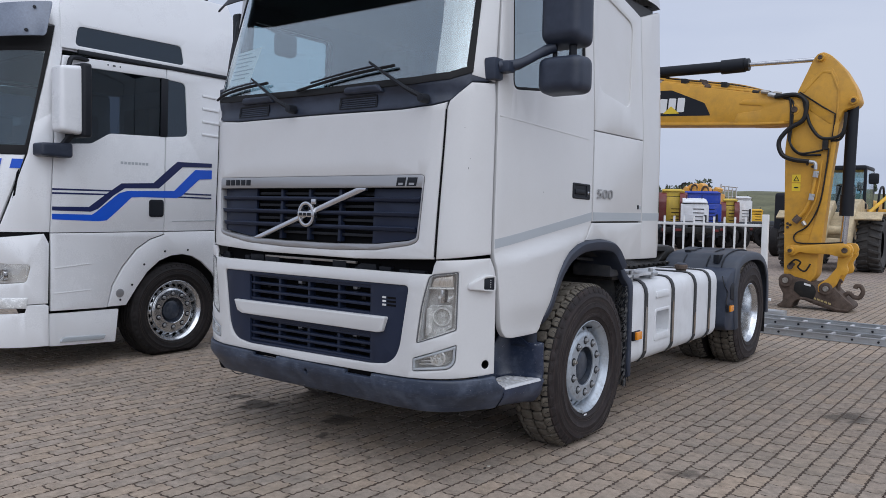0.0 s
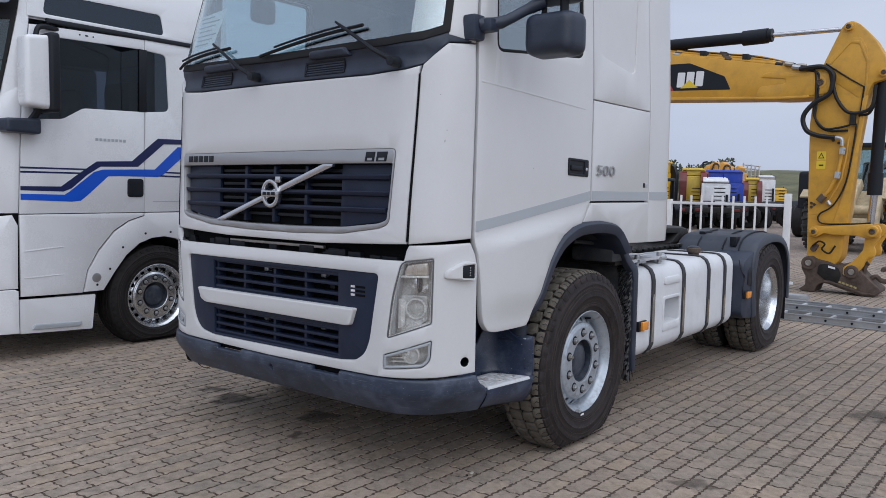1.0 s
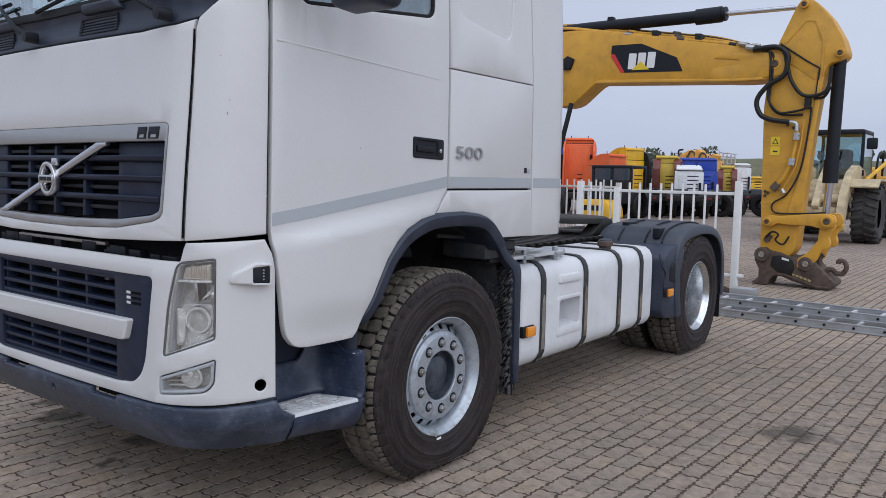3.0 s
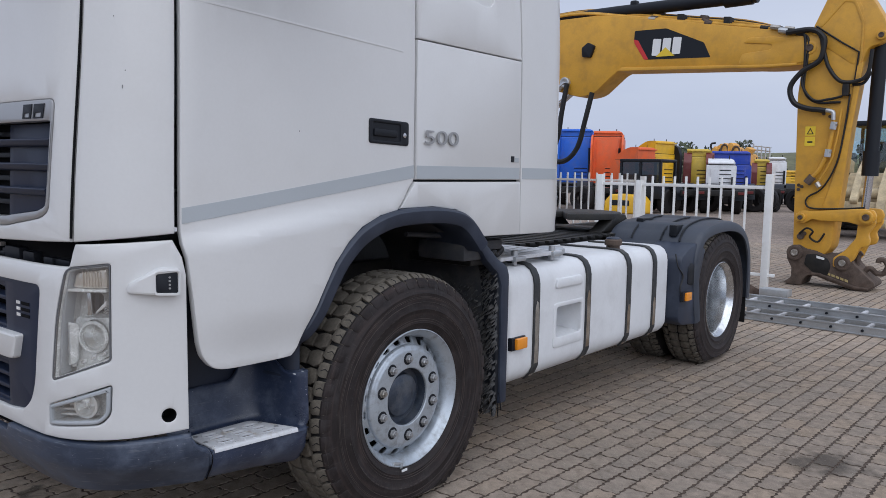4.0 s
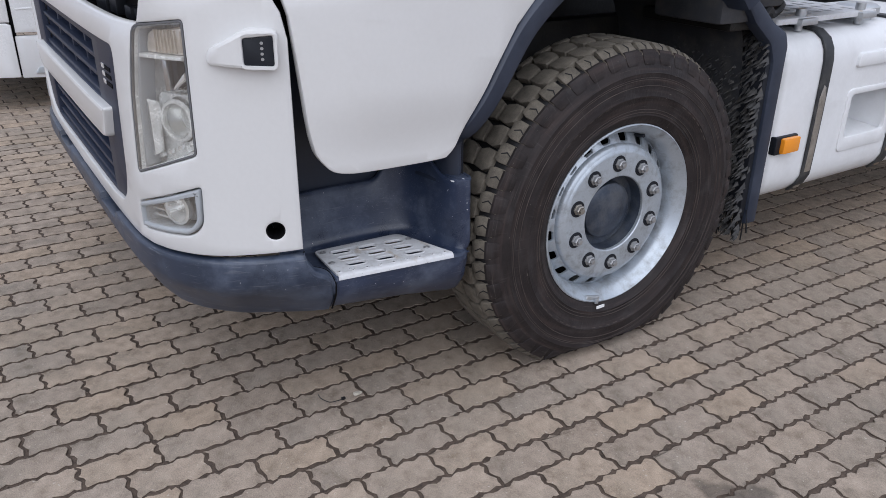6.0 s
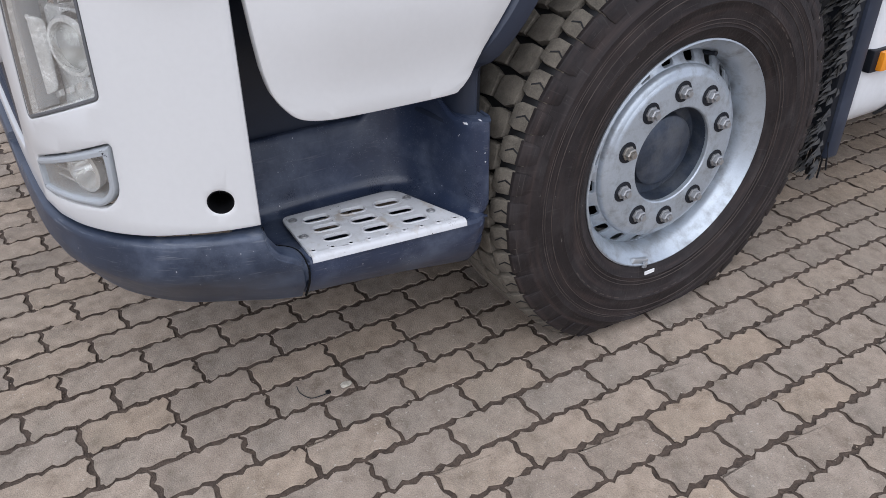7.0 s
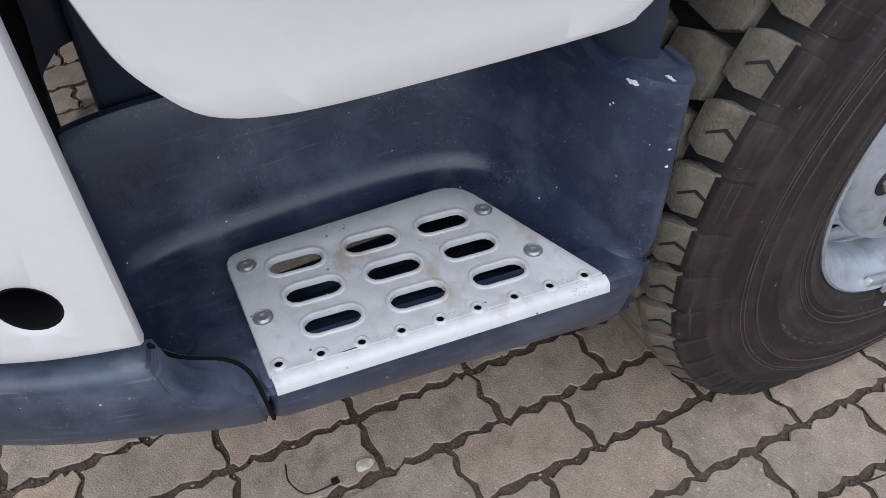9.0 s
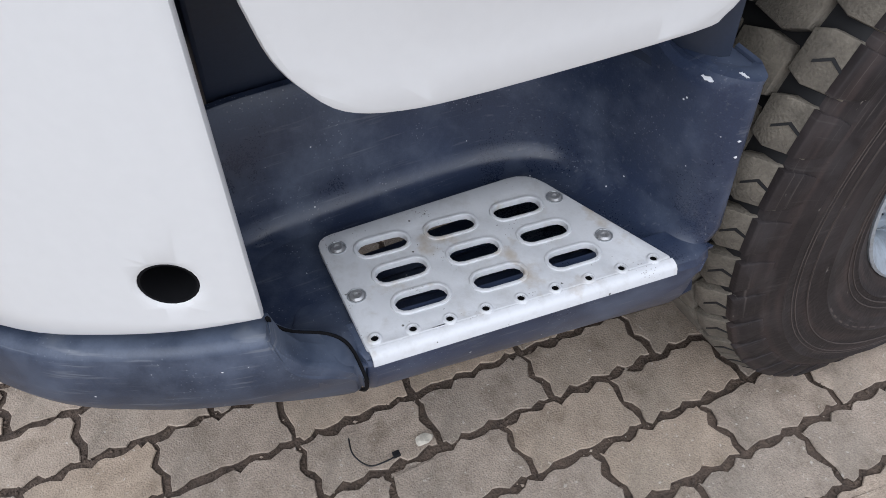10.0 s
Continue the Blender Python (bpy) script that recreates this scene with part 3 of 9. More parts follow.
    w_[1].position, w_[1].color = 0.72, (1.16, 1.15, 1.14, 1)
    k = w_.new(0.48)
    k.color = (1.0, 1.0, 1.0, 1)
    bm_.data_type, bm_.blend_type = "RGBA", "MULTIPLY"
    bm_.inputs["Factor"].default_value = 1.0
    l.new(tc.outputs["Position"], bl.inputs["Vector"])
    l.new(bl.outputs["Fac"], br_.inputs["Fac"])
    l.new(pm.outputs["Result"], bm_.inputs["A"])
    l.new(br_.outputs["Color"], bm_.inputs["B"])
    gr, gm, gx = n.new("ShaderNodeTexNoise"), n.new("ShaderNodeMapRange"), n.new("ShaderNodeMix")
    gr.inputs["Scale"].default_value, gr.inputs["Detail"].default_value = 110, 2
    gm.inputs["From Min"].default_value, gm.inputs["From Max"].default_value, gm.inputs["To Max"].default_value = 0.66, 0.74, 0.5
    gx.data_type = "RGBA"
    gx.inputs["B"].default_value = (0.58, 0.54, 0.48, 1)
    l.new(tc.outputs["Position"], gr.inputs["Vector"])
    l.new(gr.outputs["Fac"], gm.inputs["Value"])
    l.new(gm.outputs["Result"], gx.inputs["Factor"])
    l.new(bm_.outputs["Result"], gx.inputs["A"])
    l.new(gx.outputs["Result"], b.inputs["Base Color"])
    return m


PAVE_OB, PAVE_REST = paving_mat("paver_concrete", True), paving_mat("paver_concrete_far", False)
SAND = mat("joint_soil", (0.089, 0.064, 0.049), 0.95, var=0.6, scale=45, bscale=240, bump=1.0, dirt=((0.16, 0.12, 0.09), 0.5, 60.0))


def far_paving():
    """The paved yard far off: brick pattern in the material."""
    m = mat("yard_paving_far", (0.322, 0.264, 0.224), 0.9, var=0.25, scale=0.6, bscale=4, dirt=((0.22, 0.19, 0.16), 0.45, 0.35))
    n, l = m.node_tree.nodes, m.node_tree.links
    b = n["Principled BSDF"]
    b.inputs["Specular IOR Level"].default_value = 0.15
    src = b.inputs["Base Color"].links[0].from_socket
    tc, mp, br, mx = n.new("ShaderNodeTexCoord"), n.new("ShaderNodeMapping"), n.new("ShaderNodeTexBrick"), n.new("ShaderNodeMix")
    mp.inputs["Rotation"].default_value = (0, 0, radians(90))
    br.inputs["Scale"].default_value = 1.0
    br.inputs["Brick Width"].default_value, br.inputs["Row Height"].default_value, br.inputs["Mortar Size"].default_value = 0.225, 0.1155, 0.006
    br.inputs["Color1"].default_value, br.inputs["Color2"].default_value, br.inputs["Mortar"].default_value = (1.1, 1.08, 1.05, 1), (0.85, 0.85, 0.86, 1), (0.4, 0.38, 0.36, 1)
    mx.data_type, mx.blend_type = "RGBA", "MULTIPLY"
    mx.inputs["Factor"].default_value = 1.0
    l.new(tc.outputs["Object"], mp.inputs["Vector"])
    l.new(mp.outputs["Vector"], br.inputs["Vector"])
    l.new(src, mx.inputs["A"])
    l.new(br.outputs["Color"], mx.inputs["B"])
    l.new(mx.outputs["Result"], b.inputs["Base Color"])
    return m


FAR_PAVE = far_paving()
# near bed of sand under the pavers, then the yard out to the horizon as one ring round it
PX0, PX1, PY0, PY1 = -9.0, 6.0, -4.0, 17.0
bm = bmesh.new()
bed = [bm.verts.new((x, y, -0.0052)) for x, y in ((PX0, PY0), (PX1, PY0), (PX1, PY1), (PX0, PY1))]
bm.faces.new(bed)
e = 0.24
inn = [bm.verts.new((x, y, -0.003)) for x, y in ((PX0 + e, PY0 + e), (PX1 - e, PY0 + e), (PX1 - e, PY1 - e), (PX0 + e, PY1 - e))]
out = [bm.verts.new((x, y, -0.003)) for x, y in ((-900, -900), (900, -900), (900, 1500), (-900, 1500))]
for k in range(4):
    j = (k + 1) % 4
    bm.faces.new((bed[j], bed[k], inn[k], inn[j]))
    f = bm.faces.new((inn[k], out[k], out[j], inn[j]))
    f.material_index = 1
bmesh.ops.recalc_face_normals(bm, faces=bm.faces[:])
ground = tagged(part("ground", bm, [SAND, FAR_PAVE], None, "", 0), "block-paved yard of weathered grey-brown concrete pavers", "ground", kind="structure")

# ---- the white tractor truck ----
truck = thing("tractor_truck", "white two-axle tractor truck with dark plastic bumper on block paving", "truck")


def truck_lean(a, x, y, z):
    w = 1 - smoothstep(1.0, 1.5, a)
    return (-0.045 * max(z - 2.1, 0) * x / 1.2, w * (0.035 * smoothstep(1.2, 2.15, z) + 0.30 * max(z - 2.2, 0)))


FH = Plan([(0, -0.026), (0.5, -0.025), (0.8, -0.016), (0.92, 0.010), (1.0, 0.050), (1.06, 0.100), (1.10, 0.155), (1.145, 0.25), (1.168, 0.36),
           (1.182, 0.6), (1.2, 1.35), (1.212, 2.15), (1.205, 2.48), (1.185, 2.55), (1.12, 2.60), (0.6, 2.62), (0, 2.62)], truck_lean)
sx, sy, cab = FH.sx, FH.sy, FH.at
CORNER = steps(0.75, 1.65, 30)


def fs(pts):
    """An outline given as (x, z) on the front."""
    return [(sx(x), z) for x, z in pts]


def ss(pts):
    """An outline given as (y, z) on the side."""
    return [(sy(y), z) for y, z in pts]


def both(name, make, material, label="", parent=truck):
    """A part on the driver's side and its mirror image on the other."""
    obs = []
    for flip in (False, True):
        bm = make(bmesh.new())
        obs.append(part(name, mirror(bm) if flip else bm, material, parent, label))
    return obs


# hood with the opening for the grille
GR_OUT = [(-0.872, 1.70), (0.872, 1.706), (0.85, 1.345), (0.80, 1.322), (0.55, 1.285), (0.2, 1.272), (-0.2, 1.272), (-0.55, 1.285), (-0.80, 1.322), (-0.85, 1.34)]
GR_IN = [(-0.862, 1.63), (0.862, 1.636), (0.838, 1.362), (0.79, 1.345), (0.55, 1.318), (0.2, 1.308), (-0.2, 1.308), (-0.55, 1.318), (-0.79, 1.345), (-0.838, 1.358)]
hood_out = fs([(-0.94, 1.25), (-0.4, 1.228), (0.4, 1.228), (0.94, 1.25), (0.968, 2.06)]) + fs([(0.975, 2.098), (0.9, 2.08), (0.7, 2.066), (0, 2.07), (-0.7, 2.066), (-0.9, 2.08), (-0.975, 2.098), (-0.968, 2.06)])
part("hood", sheet(bmesh.new(), hood_out, cab, 0.03, 0.008, [rounded(fs(GR_OUT), 0.025)], steps(-1.05, 1.05, 28), steps(1.3, 2.05, 6)), WHITE, truck)
grille_frame = part("grille_frame", sheet(bmesh.new(), rounded(fs(GR_OUT), 0.025), lambda s, z, d: cab(s, z, d + 0.004), 0.04, 0.006,
                    [rounded(fs(GR_IN), 0.015)], steps(-0.9, 0.9, 18)), SILVER, truck, "satin silver grille surround")
# black sheet behind the slats: the dark of the opening as a colour
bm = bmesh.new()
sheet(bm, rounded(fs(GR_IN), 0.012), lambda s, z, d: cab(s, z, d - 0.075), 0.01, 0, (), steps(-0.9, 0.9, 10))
part("grille_dark_sheet", bm, VOID, truck)
for a, b in ((-0.86, -0.52), (0.5, 0.86)):
    part("grille_panel", sheet(bmesh.new(), fs([(a, 1.315 if abs(a) < 0.8 else 1.36), (b, 1.315 if abs(b) < 0.8 else 1.36), (b, 1.632), (a, 1.632)]),
         lambda s, z, d: cab(s, z, d - 0.035), 0.02, 0.003, (), steps(-0.9, 0.9, 10)), GRILLE, truck)
for zc in (1.568, 1.487, 1.405):
    e = 0.845 if zc > 1.45 else 0.825
    def slat_to(s, z, d, zc=zc):
        return cab(s, z - (z - zc) * 0.2, d - 0.006 - 6.0 * max(zc - z, 0) ** 1.5)
    part("grille_slat", sheet(bmesh.new(), fs([(-e, zc - 0.017), (e, zc - 0.017), (e, zc + 0.017), (-e, zc + 0.017)]), slat_to, 0.03, 0.006, (), steps(-0.9, 0.9, 18)), GRILLE, truck)
for zc in (1.60, 1.527, 1.446, 1.362):
    part("grille_slat", sheet(bmesh.new(), fs([(-0.5, zc - 0.009), (0.5, zc - 0.009), (0.5, zc + 0.009), (-0.5, zc + 0.009)]), lambda s, z, d: cab(s, z, d - 0.045), 0.02, 0.003, (), steps(-0.5, 0.5, 6)), PLASTIC_DK, truck)
for xc in (-0.27, -0.02, 0.24):
    part("grille_divider", sheet(bmesh.new(), fs([(xc - 0.011, 1.32), (xc + 0.011, 1.32), (xc + 0.011, 1.625), (xc - 0.011, 1.625)]), lambda s, z, d: cab(s, z, d - 0.028), 0.04, 0.003), GRILLE, truck)
bar = fs([(-0.475, 1.312), (-0.425, 1.312), (0.47, 1.618), (0.475, 1.634), (0.40, 1.634), (-0.48, 1.322)])
part("diagonal_bar", sheet(bmesh.new(), bar, lambda s, z, d: cab(s, z, d + 0.012), 0.022, 0.006, (), steps(-0.4, 0.4, 8)), CHROME, truck, "bright diagonal bar")
bm = bmesh.new()
sheet(bm, ellipse(0.006, 1.475, 0.072, 0.078, 32), flat_y(-0.044), 0.03, 0.006, [ellipse(0.006, 1.475, 0.05, 0.056, 32)])
sheet(bm, rounded([(-0.06, 1.458), (0.072, 1.458), (0.072, 1.492), (-0.06, 1.492)], 0.006), flat_y(-0.048), 0.02, 0.003)
sheet(bm, [(0.046, 1.535), (0.086, 1.535), (0.086, 1.568), (0.05, 1.568)], flat_y(-0.040), 0.02, 0.003)
part("front_emblem", bm, CHROME, truck, "round chrome emblem")
for a, b in ((-0.045, -0.018), (-0.01, 0.016), (0.024, 0.056)):
    part("emblem_bar", sheet(bmesh.new(), [(a, 1.466), (b, 1.466), (b, 1.484), (a, 1.484)], flat_y(-0.0495), 0.001, 0), PLASTIC_DK, truck)
for k in range(5):
    x0 = -0.80 + 0.054 * k
    part("badge_bar", sheet(bmesh.new(), fs([(x0, 1.650), (x0 + 0.042, 1.650), (x0 + 0.042, 1.686), (x0, 1.686)]), lambda s, z, d: cab(s, z, d + 0.0065), 0.003, 0.0005), PLASTIC_DK, truck)
for x0, w in ((0.69, 0.058), (0.762, 0.062)):
    part("badge_bar", sheet(bmesh.new(), fs([(x0, 1.645), (x0 + w, 1.645), (x0 + w + 0.008, 1.692), (x0 + 0.008, 1.692)]), lambda s, z, d: cab(s, z, d + 0.0065), 0.003, 0.0005,
         [fs([(x0 + 0.012, 1.650), (x0 + w - 0.012, 1.650), (x0 + w - 0.010, 1.663), (x0 + 0.014, 1.663)])]), PLASTIC_DK, truck)

# corner panels between hood and door
both("corner_panel", lambda bm: sheet(bm, fs([(0.95, 1.25)]) + ss([(0.264, 1.278), (0.264, 2.16), (0.262, 2.21)]) + fs([(1.08, 2.205), (1.03, 2.15), (0.985, 2.103), (0.974, 2.06)]),
     cab, 0.03, 0.008, (), CORNER, steps(1.3, 2.1, 6)), WHITE)
# A pillars and door frames up to the roof
both("pillar", lambda bm: sheet(bm, [(sx(1.075), 2.245)] + ss([(0.262, 2.215), (0.262, 3.12)]) + [(sx(1.06), 3.12)], cab, 0.04, 0.006, (), CORNER, steps(2.3, 3.1, 5)), WHITE)


def zline(y):
    return 1.305 + (y - 0.25) * 0.142


Y_OF = lambda s: float(np.interp(s, FH.s, FH.y))


def door_to(s, z, d):
    y = Y_OF(s)
    k = smoothstep(0.030, 0.098, zline(y) - z) * (1 - 0.75 * smoothstep(0.75, 1.25, y))
    return cab(s, z, d + 0.034 * k * (1 - 0.7 * smoothstep(1.0, 0.83, z)) * (0.35 + 0.65 * smoothstep(0.29, 0.52, y)))


door_out = ss([(0.280, 1.285), (0.285, 1.24), (0.300, 1.19), (0.310, 1.10), (0.325, 0.96)]) + ss([(p.x, p.y) for p in curve([(0.333, 0.905, 0), (0.345, 0.862, 0), (0.363, 0.833, 0), (0.388, 0.810, 0), (0.43, 0.800, 0), (0.5, 0.798, 0), (0.685, 0.799, 0), (0.717, 0.808, 0), (0.738, 0.829, 0)], 4)]) + ss(
    [(0.765, 0.885), (0.84, 1.02), (0.912, 1.135), (0.985, 1.212), (1.06, 1.267), (1.17, 1.310), (1.268, 1.327), (1.375, 1.455), (1.377, 2.95), (1.33, 3.08), (0.280, 3.08)])
WIN = rounded(ss([(0.42, 2.195), (1.27, 2.275), (1.27, 2.86), (0.44, 2.86)]), [0.06, 0.06, 0.05, 0.05])
both("door", lambda bm: sheet(bm, door_out, door_to, 0.035, 0.006, [WIN], steps(sy(0.35), sy(1.35), 10), steps(0.83, 1.47, 24) + steps(1.7, 3.0, 5)), WHITE, "white cab door with a grey foil stripe")
both("window_seal", lambda bm: sheet(bm, WIN, lambda s, z, d: cab(s, z, d - 0.004), 0.02, 0.003, [inset(list(WIN), 0.016 if area2(list(WIN)) > 0 else -0.016)]), SEAL)
win_glass = both("window_pane", lambda bm: sheet(bm, inset(list(WIN), 0.012 if area2(list(WIN)) > 0 else -0.012), lambda s, z, d: cab(s, z, d - 0.012), 0.005, 0), GLASS)
for g in win_glass:
    g.visible_shadow = False
# recessed moulding under the window, the stripe and the handle
both("door_moulding", lambda bm: sheet(bm, ss([(0.30, 2.035), (1.30, 1.985), (1.30, 1.992), (0.30, 2.043)]), lambda s, z, d: cab(s, z, d + 0.0007), 0.006, 0.0006, (), steps(sy(0.3), sy(1.3), 8)), WHITE)
both("stripe", lambda bm: sheet(bm, ss([(0.285, zline(0.285)), (0.8, zline(0.8) + 0.002), (1.372, zline(1.372)), (1.372, zline(1.372) + 0.055), (0.285, zline(0.285) + 0.052)]), lambda s, z, d: cab(s, z, d + 0.0015), 0.003, 0, (), steps(sy(0.3), sy(1.3), 10)), STRIPE, "silver grey foil stripe")
both("stripe", lambda bm: sheet(bm, ss([(1.392, 1.462), (2.160, 1.462), (2.160, 1.518), (1.392, 1.518)]), lambda s, z, d: cab(s, z, d + 0.0015), 0.003, 0, (), steps(sy(1.4), sy(2.1), 4)), STRIPE)
both("stripe", lambda bm: sheet(bm, ss([(2.186, 1.462), (2.53, 1.462), (2.53, 1.518), (2.186, 1.518)]), lambda s, z, d: cab(s, z, d + 0.0015), 0.003, 0, (), steps(sy(2.2), sy(2.5), 6)), STRIPE)
HAND = rounded(ss([(1.105, 1.605), (1.335, 1.598), (1.335, 1.698), (1.105, 1.705)]), 0.014)
both("door_handle", lambda bm: sheet(sheet(sheet(bm, HAND, lambda s, z, d: cab(s, z, d + 0.006), 0.012, 0.004, [rounded(ss([(1.125, 1.618), (1.285, 1.613), (1.285, 1.685), (1.125, 1.69)]), 0.008)]),
     rounded(ss([(1.118, 1.612), (1.29, 1.607), (1.29, 1.69), (1.118, 1.695)]), 0.008), lambda s, z, d: cab(s, z, d + 0.0005), 0.004, 0),
     rounded(ss([(1.13, 1.635), (1.262, 1.631), (1.262, 1.66), (1.13, 1.664)]), 0.006), lambda s, z, d: cab(s, z, d + 0.010), 0.012, 0.004), PLASTIC_DK, "black recessed door handle")
part("door_lock", sheet(bmesh.new(), ellipse(sy(1.306), 1.642, 0.010, 0.011, 14), lambda s, z, d: cab(s, z, d + 0.010), 0.006, 0.002), CHROME, truck)

# side panels behind the door
both("locker_door", lambda bm: sheet(bm, ss([(1.388, 1.458), (2.168, 1.458), (2.158, 2.045), (1.388, 2.05)]), cab, 0.03, 0.005, (), steps(sy(1.4), sy(2.15), 4)), WHITE)
REC = rounded(ss([(1.46, 2.325), (1.93, 2.255), (2.0, 2.86), (1.43, 3.0)]), 0.07)
both("upper_side_panel", lambda bm: sheet(sheet(bm, ss([(1.388, 2.056), (2.158, 2.05), (2.135, 2.94), (1.388, 3.12)]), cab, 0.03, 0.005, [REC], steps(sy(1.4), sy(2.15), 4)),
     REC, lambda s, z, d: cab(s, z, d - 0.010), 0.012, 0.0), WHITE)
both("lower_side_panel", lambda bm: sheet(bm, ss([(1.288, 1.334), (1.5, 1.338), (1.66, 1.320), (1.74, 1.29), (1.80, 1.245), (1.852, 1.186), (2.178, 1.18), (2.17, 1.448), (1.384, 1.448)]), lambda s, z, d: cab(s, z, d + 0.004), 0.03, 0.008, (), steps(sy(1.4), sy(2.15), 4)), WHITE)
both("rear_corner_panel", lambda bm: sheet(bm, ss([(2.184, 1.18), (2.5, 1.175), (2.6, 1.175)]) + [(sx_end, 1.175) for sx_end in (FH.s[-1] * 0.87,)] + [(FH.s[-1] * 0.87, 3.1)] + ss([(2.5, 3.05), (2.142, 2.94), (2.166, 2.05)]), cab, 0.03, 0.006, (), steps(sy(2.3), FH.s[-1] * 0.87, 14), steps(1.3, 3.0, 6)), WHITE)
part("cab_rear_wall", box(bmesh.new(), -0.95, 0.95, 2.55, 2.60, 1.2, 3.2, 0.01), WHITE, truck)
bm = bmesh.new()
roof = [(z, k) for z, k in ((3.09, 1.0), (3.25, 0.985), (3.42, 0.95), (3.52, 0.88), (3.56, 0.70), (3.57, 0.0))]
rings = []
ss_all = steps(-FH.s[-1], FH.s[-1], 72)[:-1]
for z, k in roof:
    ring = []
    for s in ss_all:
        p = cab(s, 3.1, 0.004)
        ring.append(bm.verts.new((p.x * k, 1.5 + (p.y - 1.5) * k, z)))
    rings.append(ring)
for a, b in zip(rings, rings[1:]):
    for i in range(len(a)):
        bm.faces.new((a[i], a[(i + 1) % len(a)], b[(i + 1) % len(b)], b[i]))
bmesh.ops.remove_doubles(bm, verts=bm.verts[:], dist=1e-4)
part("roof", bm, WHITE, truck)

# cowl, windscreen, wipers, sun visor
COWL = fs([(-0.98, 2.105), (-0.9, 2.086), (-0.7, 2.072), (0, 2.076), (0.7, 2.072), (0.9, 2.086), (0.985, 2.108), (1.04, 2.16), (1.082, 2.21)]) + ss([(0.255, 2.22), (0.255, 2.30)]) + fs([(1.06, 2.262), (0.98, 2.225), (0.8, 2.206), (0, 2.196), (-0.8, 2.206), (-0.98, 2.225), (-1.06, 2.262), (-1.10, 2.29), (-1.10, 2.21), (-1.04, 2.16)])
cowl_to = lambda s, z, d: cab(s, z, d - 0.002 - 0.02 * math.sin(math.pi * smoothstep(2.07, 2.22, z)))
part("cowl", sheet(bmesh.new(), COWL, cowl_to, 0.03, 0.006, (), steps(-1.3, 1.3, 26), (2.1, 2.13, 2.16, 2.19)), PLASTIC, truck, "dark plastic cowl under the windscreen")
SCREEN = fs([(-1.07, 2.268), (-0.98, 2.23), (-0.8, 2.212), (0, 2.202), (0.8, 2.212), (0.98, 2.23), (1.07, 2.268)]) + [(sx(1.055), 3.06), (sx(0.9), 3.09), (0, 3.10), (-sx(0.9), 3.09), (-sx(1.055), 3.06)]
SCREEN_IN = inset(SCREEN, 0.03)
scr = part("windscreen", sheet(bmesh.new(), SCREEN, cab, 0.006, 0, (), steps(-1.2, 1.2, 28), steps(2.3, 3.0, 7)), GLASS, truck, "clear windscreen")
scr.visible_shadow = False
part("windscreen_seal", sheet(bmesh.new(), inset(SCREEN, -0.012), lambda s, z, d: cab(s, z, d + 0.004), 0.012, 0.003, [SCREEN_IN], steps(-1.2, 1.2, 24), steps(2.3, 3.0, 4)), SEAL, truck)
for xc in (-0.55, 0.37):
    bm = bmesh.new()
    to = lambda s, z, d: cowl_to(s, z, d + 0.006)
    sheet(bm, rounded(fs([(xc - 0.15, 2.092), (xc + 0.15, 2.092), (xc + 0.14, 2.165), (xc - 0.15, 2.165)]), 0.006), to, 0.012, 0.002,
          [fs([(xc - 0.14, 2.099 + 0.012 * k), (xc + 0.135, 2.099 + 0.012 * k), (xc + 0.135, 2.107 + 0.012 * k), (xc - 0.14, 2.107 + 0.012 * k)]) for k in range(5)])
    part("cowl_vent", bm, PLASTIC_DK, truck)
    bm = sheet(bmesh.new(), rounded(fs([(xc - 0.10, 2.172), (xc + 0.2, 2.172), (xc + 0.17, 2.215), (xc - 0.08, 2.215)]), 0.015), lambda s, z, d: cowl_to(s, z, d + 0.03), 0.04, 0.012)
    part("washer_cover", bm, PLASTIC, truck)
for pivot, bend, a, b in (((-0.155, 2.115), (-0.56, 2.335), (-0.98, 2.235), (-0.42, 2.30)), ((0.865, 2.115), (0.47, 2.345), (-0.12, 2.225), (0.64, 2.315))):
    w = part("wiper", tube(bmesh.new(), [cab(sx(x), z, o) for (x, z), o in ((pivot, 0.03), ((pivot[0] * 0.75 + bend[0] * 0.25, pivot[1] * 0.75 + bend[1] * 0.25), 0.055), (bend, 0.05))], [0.016, 0.012, 0.007], 8), PLASTIC_DK, truck, "black windscreen wiper")
    part("wiper_pivot", lathe(bmesh.new(), [(0.0, -0.06), (0.022, -0.058), (0.026, -0.03), (0.026, 0.0), (0.0, 0.0)], cab(sx(pivot[0]), pivot[1], 0.0), 14, "y"), PLASTIC_DK, w)
    pts = [cab(sx(a[0] + (b[0] - a[0]) * k / 6), a[1] + (b[1] - a[1]) * k / 6 + 0.012 * math.sin(k * math.pi / 6), 0.022) for k in range(7)]
    part("wiper_blade", tube(bmesh.new(), pts, 0.009, 6), SEAL, w)
    part("wiper_bow", tube(bmesh.new(), [p + Vector((0, -0.012, 0.016)) for p in pts[1:6]], 0.006, 6), PLASTIC_DK, w)
visor_to = lambda s, z, d: cab(s, z, d + 0.05 + 0.14 * (3.12 - z) / 0.27)
part("sun_visor", sheet(bmesh.new(), rounded([(-sx(1.04), 2.86), (sx(1.04), 2.86), (sx(1.04), 3.12), (-sx(1.04), 3.12)], 0.05), visor_to, 0.012, 0.004, (), steps(-1.1, 1.1, 20)), PLASTIC_DK, truck, "black outside sun visor")

